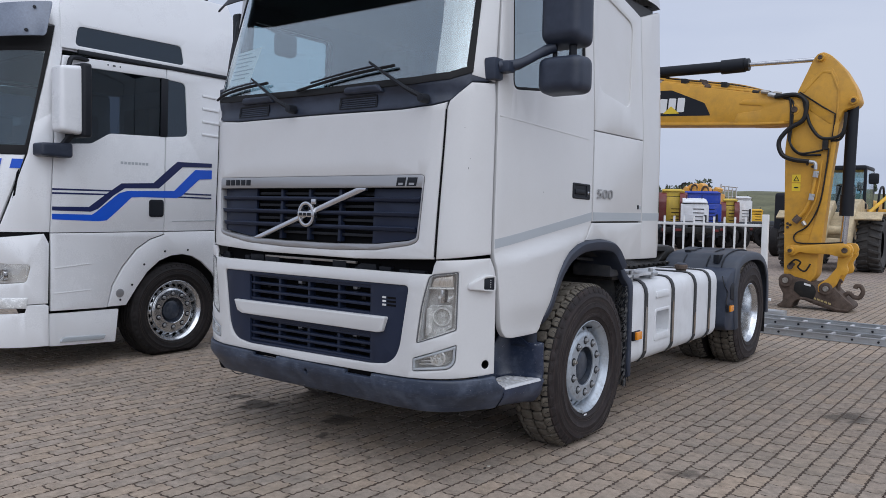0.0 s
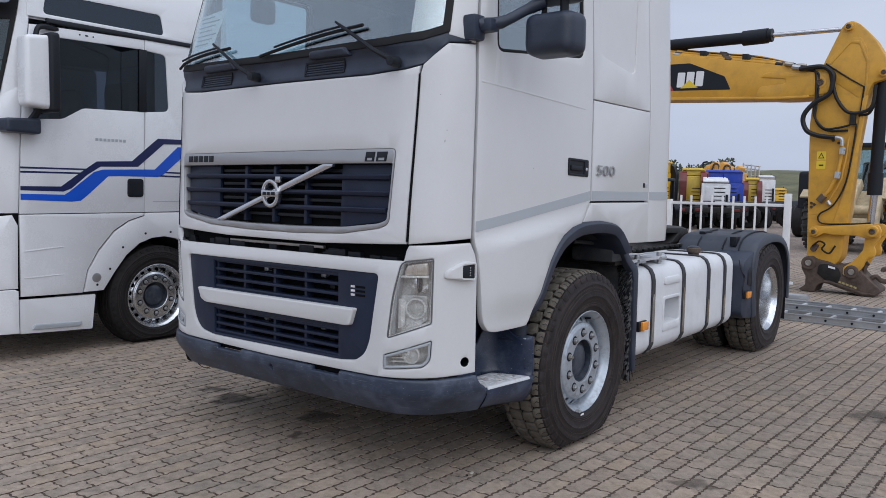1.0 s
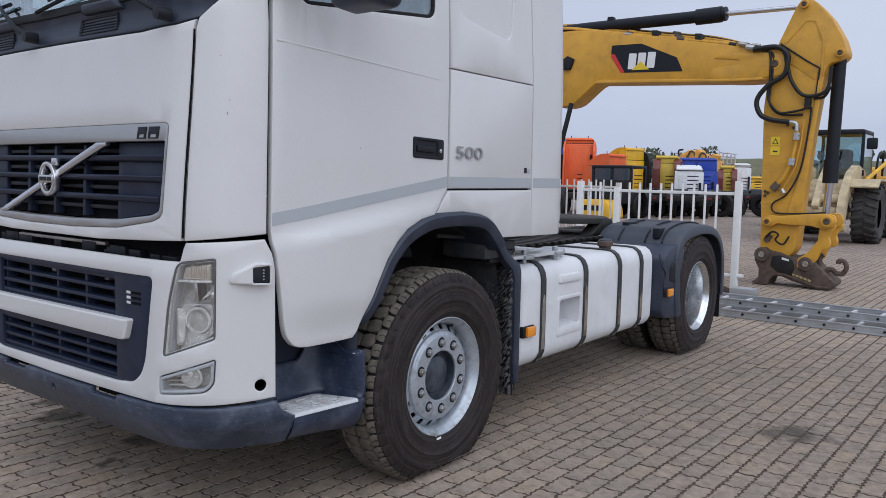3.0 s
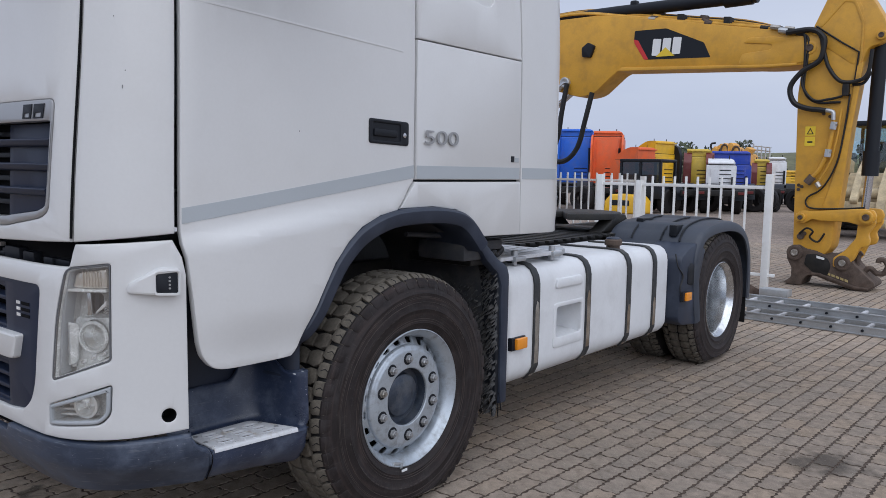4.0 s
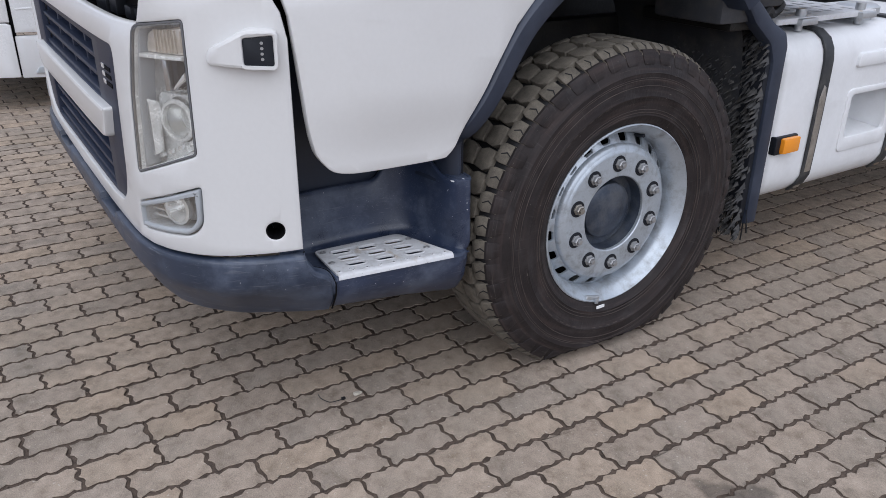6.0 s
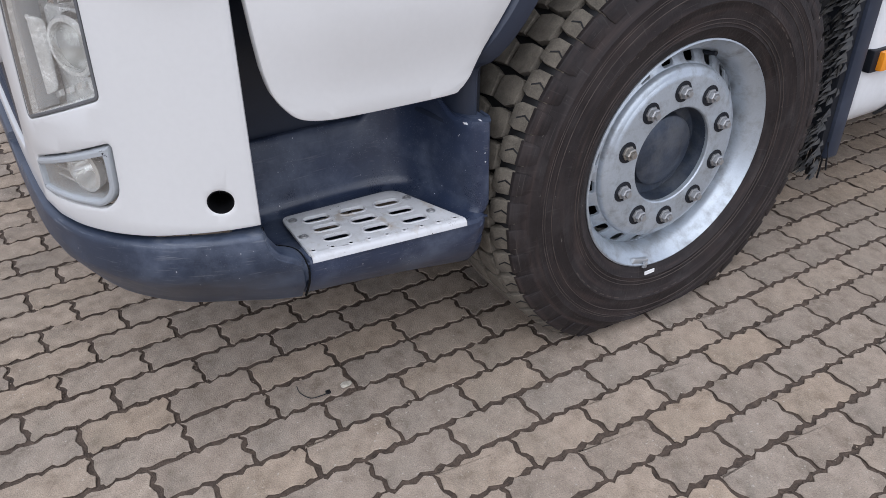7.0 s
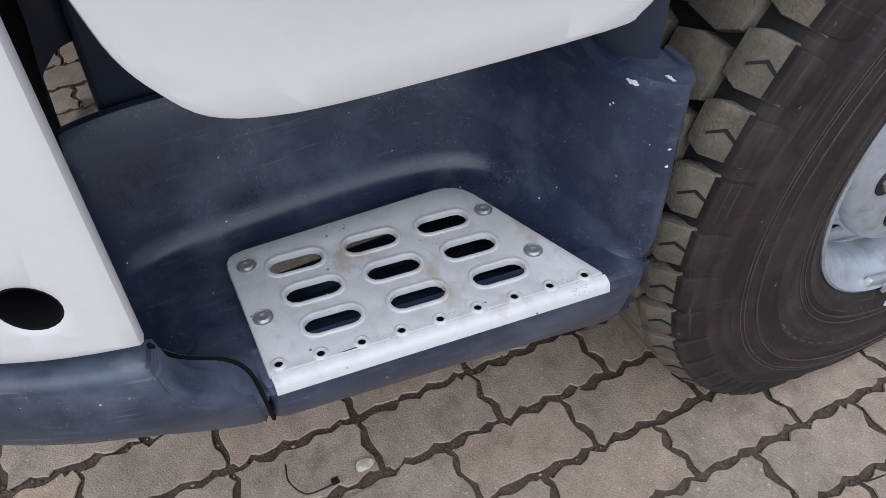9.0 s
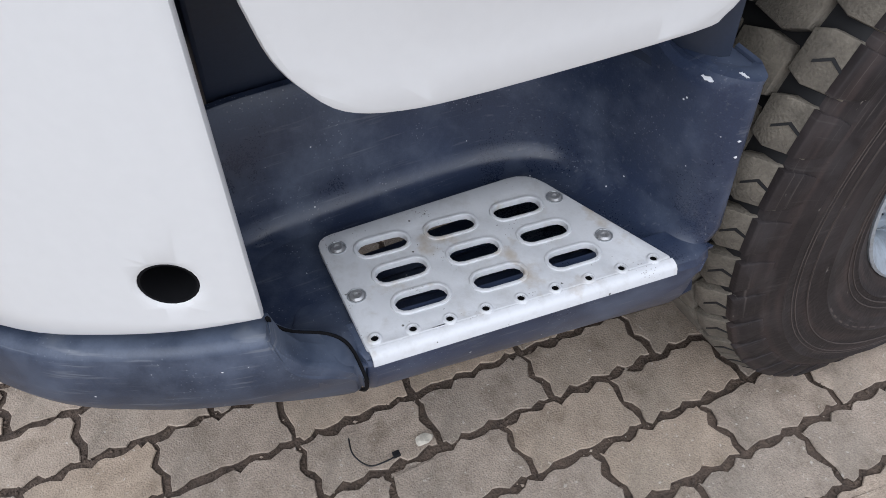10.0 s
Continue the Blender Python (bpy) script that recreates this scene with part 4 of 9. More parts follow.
# bumper: white face with a dark insert, lamps and side end
TRAP = rounded(fs([(-0.785, 1.095), (0.80, 1.10), (0.745, 0.76), (0.715, 0.695), (0.655, 0.652), (0.53, 0.638), (-0.53, 0.627), (-0.65, 0.645), (-0.705, 0.69), (-0.735, 0.76)]), 0.03)
LAMP = rounded([(sx(0.850), 0.785), (sx(1.050), 0.868), (sx(1.054), 1.186), (sx(0.920), 1.166), (sx(0.878), 1.0)], [0.02, 0.012, 0.012, 0.03, 0.05])
FOG = rounded([(sx(0.832), 0.632), (sx(1.022), 0.655), (sx(1.047), 0.69), (sx(1.051), 0.790), (sx(0.833), 0.705)], [0.012, 0.03, 0.02, 0.012, 0.01])
HOLE = ellipse(sy(0.236), 0.674, 0.0225, 0.0225, 24)


def flip(p):
    return [(-u, v) for u, v in p]


bumper_out = fs([(-0.93, 1.168), (0.93, 1.168), (0.938, 1.215), (0.952, 1.243)]) + ss([(0.255, 1.258), (0.284, 1.20), (0.296, 1.14), (0.298, 0.616)]) + fs([(0.8, 0.592), (0, 0.580), (-0.8, 0.588)]) + [(-u, v) for u, v in ss([(0.298, 0.616), (0.296, 1.14), (0.284, 1.20), (0.255, 1.258)])] + fs([(-0.952, 1.243), (-0.938, 1.215)])
part("bumper", sheet(bmesh.new(), bumper_out, lambda s, z, d: cab(s, z, d + 0.006 - 0.035 * smoothstep(1.11, 1.25, z) * (1 - smoothstep(0.9, 1.0, abs(s)))), 0.014, 0.006,
     [TRAP, LAMP, FOG, HOLE, flip(LAMP), flip(FOG)], sorted(steps(-0.88, 0.88, 24) + steps(0.9, 1.62, 36) + steps(-1.62, -0.9, 36)), steps(0.65, 1.2, 11)), WHITE, truck, "white painted front bumper")
part("bumper_insert", sheet(bmesh.new(), TRAP, lambda s, z, d: cab(s, z, d - 0.004), 0.02, 0.004,
     [rounded(fs([(-0.535, 0.91), (0.52, 0.918), (0.52, 1.082), (-0.535, 1.074)]), 0.006), rounded(fs([(-0.53, 0.642), (0.525, 0.652), (0.525, 0.80), (-0.53, 0.79)]), 0.006)], steps(-0.8, 0.8, 16)), GRILLE, truck, "dark grey plastic grille insert")
# black sheet for the unlit depth behind the bumper grilles
part("bumper_grille_dark_sheet", sheet(bmesh.new(), fs([(-0.56, 0.62), (0.56, 0.62), (0.56, 1.1), (-0.56, 1.1)]), lambda s, z, d: cab(s, z, d - 0.10), 0.01, 0), VOID, truck)
for z0, z1 in ((0.912, 1.08), (0.646, 0.796)):
    for k in range(4):
        zc = z0 + 0.006 + (z1 - z0 - 0.012) * k / 3
        hh = 0.0085 if k in (1, 2) else 0.011
        part("bumper_slat", sheet(bmesh.new(), fs([(-0.53, zc - hh), (0.52, zc - hh), (0.52, zc + hh), (-0.53, zc + hh)]), lambda s, z, d, zc=zc: cab(s, z, d - 0.012 - 0.35 * max(zc - z, 0)), 0.05, 0.003, (), steps(-0.5, 0.5, 6)), GRILLE, truck)
    for xc in (-0.525, -0.27, -0.005, 0.25, 0.51):
        part("bumper_divider", sheet(bmesh.new(), fs([(xc - 0.010, z0), (xc + 0.010, z0), (xc + 0.010, z1), (xc - 0.010, z1)]), lambda s, z, d: cab(s, z, d - 0.028), 0.05, 0.003), GRILLE, truck)
    for k in range(5):
        xc, zc = (-0.42, -0.13, 0.10, 0.34, 0.41)[k], z0 + (z1 - z0) * (0.55, 0.8, 0.3, 0.82, 0.5)[k]
        part("grille_clip", box(bmesh.new(), xc - 0.018, xc + 0.018, 0.045, 0.075, zc - 0.012, zc + 0.010, 0.004), SILVER if k in (1, 3) else GREASE, truck)
part("bumper_bar", sheet(bmesh.new(), rounded(fs([(-0.668, 0.905), (0.656, 0.915), (0.625, 0.828), (0.59, 0.822), (-0.59, 0.818), (-0.635, 0.836)]), 0.012), lambda s, z, d: cab(s, z, d + 0.022), 0.045, 0.010, (), steps(-0.65, 0.65, 12)), WHITE, truck, "white cross bar")
# flat strips: black for the slits' darkness, the pale column for glints in them
for k in range(3):
    for a, b in ((0.612, 0.638), (0.648, 0.708)):
        part("vent_slit", sheet(bmesh.new(), fs([(a, 0.975 + 0.021 * k), (b, 0.975 + 0.021 * k), (b, 0.986 + 0.021 * k), (a, 0.986 + 0.021 * k)]), lambda s, z, d: cab(s, z, d - 0.002), 0.003, 0), VOID if a > 0.64 else LAMP_IN, truck)
# black sheet standing in for the shade between hood and bumper
part("radiator_gap_dark", sheet(bmesh.new(), fs([(-0.98, 1.12), (0.98, 1.12), (0.98, 1.29), (-0.98, 1.29)]), lambda s, z, d: cab(s, z, d - 0.09), 0.01, 0, (), steps(-0.9, 0.9, 12)), VOID, truck)
part("radiator_strip", sheet(bmesh.new(), fs([(-0.45, 1.190), (0.35, 1.192), (0.35, 1.207), (-0.45, 1.205)]), lambda s, z, d: cab(s, z, d - 0.06), 0.02, 0.003), STEEL, truck, "dirty bare metal strip")
random.seed(5)
for k in range(16):
    x = random.uniform(-0.9, 0.9)
    w = random.uniform(0.02, 0.07)
    y0 = -0.03 + 0.05 * abs(x) ** 3
    part("latch_piece", box(bmesh.new(), x - w, x + w, y0 + 0.06, y0 + 0.10, random.uniform(1.14, 1.16), random.uniform(1.175, 1.205), 0.004), PLASTIC_DK, truck)

low_to = lambda s, z, d: cab(s, z, d + 0.016 + 0.0205 * smoothstep(0.515, 0.452, z) * smoothstep(sy(0.20), sy(0.365), abs(s)) + 0.006 * math.sin(math.pi * min(max((z - 0.48) / 0.12, 0), 1)) - 0.064 * min(max((0.53 - z) / 0.125, 0), 1.2) ** 1.4 - 0.022 * smoothstep(0.52, 0.42, z) * smoothstep(0.8, 1.1, abs(s)) * (1 - smoothstep(1.3, 1.5, abs(s))))
END_LOW = [(0.300, 0.602), (0.307, 0.580), (0.322, 0.558), (0.350, 0.541), (0.365, 0.524), (0.371, 0.500), (0.373, 0.470)]
low_out = [(-sy(0.371), 0.40), (sy(0.371), 0.40)] + ss(END_LOW[::-1]) + fs([(0.8, 0.588), (0.55, 0.582), (0.545, 0.560), (0.35, 0.558), (0.345, 0.578), (-0.25, 0.577), (-0.255, 0.560), (-0.47, 0.56), (-0.475, 0.578), (-0.8, 0.584)]) + [(-u, v) for u, v in ss(END_LOW)]
part("lower_bumper", sheet(bmesh.new(), low_out, low_to, 0.03, 0.008, [ellipse(0.02, 0.52, 0.014, 0.016, 14)], sorted(steps(-0.88, 0.88, 24) + steps(0.9, 1.6, 36) + steps(-1.6, -0.9, 36)), steps(0.41, 0.59, 9)), BUMPER, truck, "scuffed dark grey lower bumper")
for xc in (-0.36, 0.45):
    # black sheet for the shade inside the gap
    part("tow_cover_gap", sheet(bmesh.new(), fs([(xc - 0.10, 0.558), (xc + 0.10, 0.558), (xc + 0.10, 0.585), (xc - 0.10, 0.585)]), lambda s, z, d: cab(s, z, d - 0.02), 0.01, 0), VOID, truck)


clip = part("torn_clip", sheet(bmesh.new(), [(-0.96, 0.47), (-0.94, 0.42), (-0.925, 0.40), (-0.90, 0.395), (-0.885, 0.405), (-0.868, 0.398), (-0.845, 0.412), (-0.862, 0.428), (-0.90, 0.44), (-0.915, 0.47)], flat_y(0.055), 0.02, 0.003), VOID, truck, "torn black plastic clip hanging under the bumper")
part("loose_wire", tube(bmesh.new(), curve([(-0.86, 0.06, 0.425), (-0.80, 0.06, 0.385), (-0.73, 0.06, 0.378), (-0.67, 0.07, 0.40)], 6), 0.003, 6), HOSE, clip)


# lamps
def lamps(side):
    def to(off):
        return lambda s, z, d: cab(side * s, z, d + off)
    def P(name, bm, material, parent, label=""):
        bmesh.ops.recalc_face_normals(bm, faces=bm.faces[:])
        return part(name, bm, material, parent, label)
    ins = lambda p, r: inset(p if area2(p) > 0 else p[::-1], r)
    hl = P("headlamp", sheet(bmesh.new(), LAMP, to(-0.085), 0.01, 0, (), steps(0.86, 1.3, 8)), LAMP_IN, truck, "clear headlamp with a slightly cloudy lens")
    P("lamp_rim", sheet(bmesh.new(), ins(LAMP, 0.004), to(-0.004), 0.085, 0.002, [ins(LAMP, 0.008)], steps(0.86, 1.3, 10)), LAMP_IN, hl)
    P("lamp_gasket", sheet(bmesh.new(), ins(LAMP, 0.0005), to(0.004), 0.01, 0.001, [ins(LAMP, 0.006)], steps(0.86, 1.3, 10)), GASKET, hl)
    b = sx(1.046)
    P("turn_lamp", sheet(bmesh.new(), rounded([(sx(0.922), 1.098), (b - 0.012, 1.098), (b - 0.012, 1.165), (sx(0.938), 1.148)], 0.012), to(-0.025), 0.02, 0.008, (), steps(0.93, 1.3, 6)), mat("turn_lens", (0.76, 0.70, 0.63), 0.15, metal=0.6, var=0.2, scale=60), hl)
    P("upper_reflector", sheet(bmesh.new(), rounded([(sx(0.955), 1.005), (b - 0.012, 1.015), (b - 0.012, 1.088), (sx(0.945), 1.085)], 0.012), lambda s, z, d: cab(side * s, z, d - 0.03 - 0.05 * (1 - ((z - 1.045) / 0.045) ** 2)), 0.006, 0.002, (), steps(0.93, 1.3, 6), steps(1.01, 1.08, 5)), REFL, hl)
    P("lamp_shelf", sheet(bmesh.new(), rounded([(sx(0.895), 0.80), (b - 0.015, 0.875), (b - 0.015, 1.0), (sx(0.90), 0.995)], 0.02), to(-0.055), 0.012, 0.004, [ellipse(sx(0.982), 0.935, 0.054, 0.056, 28)], steps(0.86, 1.3, 8)), LAMP_IN, hl)
    c = cab(side * sx(0.982), 0.935, -0.05)
    nrm = (cab(side * sx(0.982), 0.935, 1.0) - cab(side * sx(0.982), 0.935, 0.0)).normalized()
    q = nrm.to_track_quat("Z", "Y").to_matrix().to_4x4()
    for name, prof, material in (("projector_ring", [(0.05, 0.0), (0.054, 0.006), (0.050, 0.012), (0.044, 0.012), (0.042, 0.0)], LAMP_IN),
                                 ("projector_lens", [(0.0, 0.032), (0.018, 0.029), (0.032, 0.02), (0.042, 0.004), (0.042, -0.01)], LENS), ("projector_bowl", [(0.0, -0.05), (0.03, -0.04), (0.045, -0.01), (0.05, 0.0)], REFL)):
        bm = lathe(bmesh.new(), prof, (0, 0, 0), 28, "z")
        bm.transform(Matrix.Translation(c) @ q)
        part(name, bm, material, hl)
    for k in range(7):
        u0 = sx(0.965) + k * 0.0105
        P("turn_lamp_rib", sheet(bmesh.new(), [(u0, 1.103), (u0 + 0.004, 1.103), (u0 + 0.004, 1.156), (u0, 1.154)], to(-0.020), 0.006, 0.0015), mat("rib_lens", (0.70, 0.64, 0.57), 0.12, metal=0.5, var=0.2, scale=60) if k == 0 and side == 1 else bpy.data.materials["rib_lens"], hl)
    P("reflector_ridge", sheet(bmesh.new(), [(sx(0.978), 1.012), (sx(0.993), 1.012), (sx(0.989), 1.086), (sx(0.976), 1.086)], to(-0.022), 0.03, 0.004), CHROME, hl)
    # black wedge beside the ridge: shading put in as colour for contrast
    P("reflector_dark_wedge", sheet(bmesh.new(), [(sx(0.995), 1.015), (sx(1.009), 1.02), (sx(1.009), 1.086), (sx(0.995), 1.086)], to(-0.034), 0.03, 0.002), PLASTIC_DK, hl)
    P("reflector_blade", sheet(bmesh.new(), [(sx(1.006), 1.018), (b - 0.014, 1.045), (b - 0.014, 1.062), (sx(1.006), 1.024)], to(-0.016), 0.012, 0.002), REFL, hl)
    P("lower_reflector", sheet(bmesh.new(), rounded([(sx(0.893), 0.835), (sx(0.930), 0.850), (sx(0.934), 0.98), (sx(0.900), 0.985)], 0.012), lambda s, z, d: cab(side * s, z, d - 0.036 - 0.02 * math.sin(60 * s)), 0.006, 0.002, (), steps(0.9, 1.05, 8)), LAMP_IN, hl)
    for k in range(6):
        u0 = sx(0.890) + 0.044 * k
        P("shelf_notch", sheet(bmesh.new(), [(u0, 0.824 + 0.016 * k), (u0 + 0.016, 0.830 + 0.016 * k), (u0 + 0.016, 0.842 + 0.016 * k), (u0, 0.836 + 0.016 * k)], to(-0.042), 0.01, 0.002), REFL, hl)
    P("lamp_edge_strip", sheet(bmesh.new(), [(sx(0.864), 0.80), (sx(0.875), 0.808), (sx(0.897), 1.0), (sx(0.930), 1.155), (sx(0.920), 1.155), (sx(0.884), 1.0)], to(-0.012), 0.04, 0.003, (), steps(0.86, 1.05, 6), steps(0.82, 1.14, 6)), FOG_RIM, hl)
    P("lamp_divider", sheet(bmesh.new(), [(sx(0.915), 1.088), (b - 0.01, 1.09), (b - 0.01, 1.098), (sx(0.92), 1.097)], to(-0.008), 0.05, 0.002, (), steps(0.93, 1.3, 6)), LAMP_IN, hl)
    g = P("lamp_lens", sheet(bmesh.new(), ins(LAMP, 0.006), to(0.004), 0.004, 0.0015, (), steps(0.86, 1.3, 10), steps(0.85, 1.15, 4)), LENS, hl)
    g.visible_shadow = False
    fg = P("fog_lamp", sheet(bmesh.new(), FOG, to(-0.06), 0.008, 0, (), steps(0.84, 1.25, 8)), LAMP_IN, truck, "clear fog lamp in a grey surround")
    P("fog_rim", sheet(bmesh.new(), ins(FOG, 0.004), to(0.009), 0.07, 0.005, [ins(FOG, 0.017)], steps(0.84, 1.25, 10)), FOG_RIM, fg)
    c = cab(side * sx(0.968), 0.712, -0.02)
    nrm = (cab(side * sx(0.968), 0.712, 1.0) - cab(side * sx(0.968), 0.712, 0.0)).normalized()
    q = nrm.to_track_quat("Z", "Y").to_matrix().to_4x4()
    bm = lathe(bmesh.new(), [(0.042, -0.01), (0.044, 0.006), (0.036, 0.008), (0.030, -0.01), (0.012, -0.03), (0.0, -0.032)], (0, 0, 0), 24, "z")
    bm.transform(Matrix.Translation(c) @ q)
    part("fog_reflector", bm, REFL, fg)
    for k in range(4):
        z0 = 0.668 + 0.018 * k
        P("fog_louvre", sheet(bmesh.new(), [(sx(0.862), z0), (sx(0.945), z0 + 0.008), (sx(0.945), z0 + 0.014), (sx(0.862), z0 + 0.006)], to(-0.016), 0.03, 0.001), REFL, fg)
    g = P("fog_lens", sheet(bmesh.new(), ins(FOG, 0.014), to(0.003), 0.004, 0.001, (), steps(0.84, 1.25, 8)), LENS, fg)
    g.visible_shadow = False
    ind = P("side_indicator", sheet(bmesh.new(), rounded(ss([(0.128, 1.090), (0.27, 1.078), (0.275, 1.165), (0.215, 1.172), (0.135, 1.125)]), 0.014), lambda s, z, d: cab(side * s, z, d + 0.010 + 0.028 * smoothstep(sy(0.09), sy(0.2), s)), 0.045, 0.008, [rounded(ss([(0.205, 1.092), (0.262, 1.088), (0.262, 1.155), (0.205, 1.15)]), 0.006)], steps(sy(0.1), sy(0.27), 8)), WHITE, truck, "white side indicator housing")
    P("indicator_lens", sheet(bmesh.new(), rounded(ss([(0.203, 1.09), (0.264, 1.086), (0.264, 1.157), (0.203, 1.152)]), 0.006), lambda s, z, d: cab(side * s, z, d + 0.033), 0.03, 0.004), PLASTIC_DK, ind, "smoked lens")
    for k in range(4):
        P("indicator_led", sheet(bmesh.new(), ellipse(sy(0.240), 1.104 + 0.012 * k, 0.0035, 0.0035, 8), lambda s, z, d: cab(side * s, z, d + 0.034), 0.002, 0), SILVER, ind)


lamps(1)
lamps(-1)
# black wall and back: the hole's inner darkness put into the colour
part("bumper_hole_dark_wall", sheet(bmesh.new(), ellipse(sy(0.236), 0.674, 0.0265, 0.0265, 24), lambda s, z, d: cab(s, z, d + 0.0035), 0.07, 0, [ellipse(sy(0.236), 0.674, 0.0217, 0.0217, 24)]), VOID, truck)
part("bumper_hole_dark_back", sheet(bmesh.new(), ellipse(sy(0.234), 0.677, 0.030, 0.030, 16), lambda s, z, d: cab(s, z, d - 0.07), 0.01, 0), VOID, truck)

# dark wheel arch trim and inner mudguard
ARCH = [(0.748, 0.700), (0.747, 0.745), (0.744, 0.790), (0.742, 0.828), (0.765, 0.88), (0.84, 1.017), (0.912, 1.132), (0.985, 1.209), (1.06, 1.263), (1.17, 1.307), (1.294, 1.33), (1.5, 1.334), (1.66, 1.316), (1.74, 1.286), (1.80, 1.241), (1.875, 1.165)]


def arch(bm):
    pts = [Vector((p[0], p[1], 0)) for p in curve([(y, z, 0) for y, z in ARCH], 4)]
    rows = []
    for i, p in enumerate(pts):
        d = (pts[min(i + 1, len(pts) - 1)] - pts[max(i - 1, 0)]).normalized()
        n = Vector((d.y, -d.x, 0))
        base = cab(sy(p.x), p.y, 0).x - 0.030 * (1 - smoothstep(8, 18, i))
        foot = 1 - smoothstep(9, 19, i)
        row = []
        wd = 0.95 - 0.25 * smoothstep(2, 9, i) * (1 - smoothstep(9, 22, i)) + 0.05 * smoothstep(9, 22, i)
        for (off, dx), (fx, fy) in zip(((-0.004, 0.0), (0.0, 0.022), (0.012, 0.034), (0.045, 0.032), (0.066, 0.022), (0.072, 0.0), (0.07, -0.05), (0.06, -0.30)),
                                       ((1.04, 0.741), (1.082, 0.744), (1.112, 0.751), (1.134, 0.762), (1.147, 0.774), (1.151, 0.784), (1.135, 0.797), (0.90, 0.797))):
            q = p + n * off * wd
            row.append(bm.verts.new(Vector((base + dx, q.x, q.y)).lerp(Vector((fx, fy, p.y)), foot)))
        rows.append(row)
    for a, b in zip(rows, rows[1:]):
        for k in range(len(a) - 1):
            bm.faces.new((a[k], a[k + 1], b[k + 1], b[k]))
    bmesh.ops.recalc_face_normals(bm, faces=bm.faces[:])
    return bm


both("arch_trim", arch, PLASTIC, "dark plastic wheel arch trim")


def liner(bm):
    pts = [(0.775, 0.88), (0.80, 0.96), (0.87, 1.08), (0.98, 1.2), (1.2, 1.28), (1.5, 1.285), (1.75, 1.2), (1.95, 1.12), (2.04, 0.9), (2.06, 0.42)]
    rows = [[bm.verts.new((x, y, z)) for x in (0.45, 0.6, 0.8, 1.0, 1.08)] for y, z in [(p[0], p[1]) for p in curve([(y, z, 0) for y, z in pts], 4)]]
    for a, b in zip(rows, rows[1:]):
        for k in range(4):
            bm.faces.new((a[k], a[k + 1], b[k + 1], b[k]))
    return bm


both("wheel_arch_liner", liner, INNER)


def liner_at(bm, yc, zc, r):
    """A round inner arch over a wheel."""
    rows = [[bm.verts.new((x, yc + r * math.cos(a), zc + r * math.sin(a))) for x in (0.45, 0.8, 1.1, 1.19)] for a in [radians(-10 + 200 * k / 20) for k in range(21)]]
    for a, b in zip(rows, rows[1:]):
        for k in range(3):
            bm.faces.new((a[k], a[k + 1], b[k + 1], b[k]))
    return bm

# rear mudguard end with its bracket and bristle flap
both("mudguard_end", lambda bm: box(bm, 0.70, 1.165, 2.06, 2.12, 0.33, 1.04, 0.015), PLASTIC_DK, "dark plastic mudguard end behind the front wheel")
both("mudguard_edge", lambda bm: sheet(bm, rounded([(2.088, 0.30), (2.15, 0.30), (2.152, 0.97), (2.13, 1.02), (2.05, 1.06), (1.97, 1.125), (1.91, 1.165), (1.87, 1.15), (1.95, 1.06), (2.05, 0.985), (2.082, 0.92)], 0.012), flat_x(1.178), 0.05, 0.012), PLASTIC)
both("mudguard_top", lambda bm: box(bm, 0.72, 1.13, 1.88, 2.06, 1.03, 1.075, 0.015), GREASE)
both("hose_bundle", lambda bm: tube(bm, curve([(1.12, 2.02, 1.04), (1.10, 2.10, 1.09), (1.05, 2.2, 1.06), (0.98, 2.34, 1.08), (0.8, 2.4, 1.02)], 5), 0.018, 8), HOSE)
both("arch_bracket", lambda bm: tube(box(box(bm, 0.85, 1.15, 1.80, 2.0, 1.06, 1.16, 0.02), 0.9, 1.12, 1.98, 2.16, 1.10, 1.15, 0.012), [(1.0, 1.55, 1.2), (1.02, 1.8, 1.18), (1.0, 2.1, 1.16)], 0.012, 8), INNER)
random.seed(8)
bm = bmesh.new()
for k in range(1900):
    x, z = random.uniform(0.72, 1.17), random.uniform(0.25, 1.03)
    y = 2.06
    w = random.uniform(0.004, 0.009)
    tip = bm.verts.new((x + random.uniform(-0.01, 0.01), y - random.uniform(0.012, 0.04), z - 0.012))
    a, b, c = (bm.verts.new((x - w, y + 0.002, z)), bm.verts.new((x + w, y + 0.002, z)), bm.verts.new((x, y + 0.002, z + 2 * w)))
    for f in ((a, b, tip), (b, c, tip), (c, a, tip)):
        bm.faces.new(f)
part("spray_flap_bristles", bm, mat("dusty_bristle_rubber", (0.024, 0.024, 0.025), 0.5, var=0.8, scale=60, dirt=((0.15, 0.13, 0.105), 0.35, 40.0)), truck)
bm = bmesh.new()
for k in range(70):
    x = 0.80 + 0.37 * k / 69
    z = 0.30 - random.uniform(0.03, 0.075)
    tube(bm, [(x, 2.09, 0.36), (x + random.uniform(-0.01, 0.01), 2.09 + random.uniform(-0.02, 0.02), z)], 0.003, 4)
part("spray_flap_fringe", bm, SEAL, truck)


# dark joint between the front lid and the corner panels
both("panel_seam", lambda bm: sheet(bm, fs([(0.942, 1.262), (0.949, 1.262), (0.9735, 2.06), (0.968, 2.06)]), lambda s, z, d: cab(s, z, d + 0.0025), 0.004, 0, (), (), steps(1.3, 2.05, 12)), VOID)
# ---- entry step on the driver's side and its mirror image ----
def plate_outline():
    return rounded([(1.004, 0.388), (1.014, 0.655), (1.207, 0.722), (1.170, 0.382)], [0.02, 0.028, 0.006, 0.004])


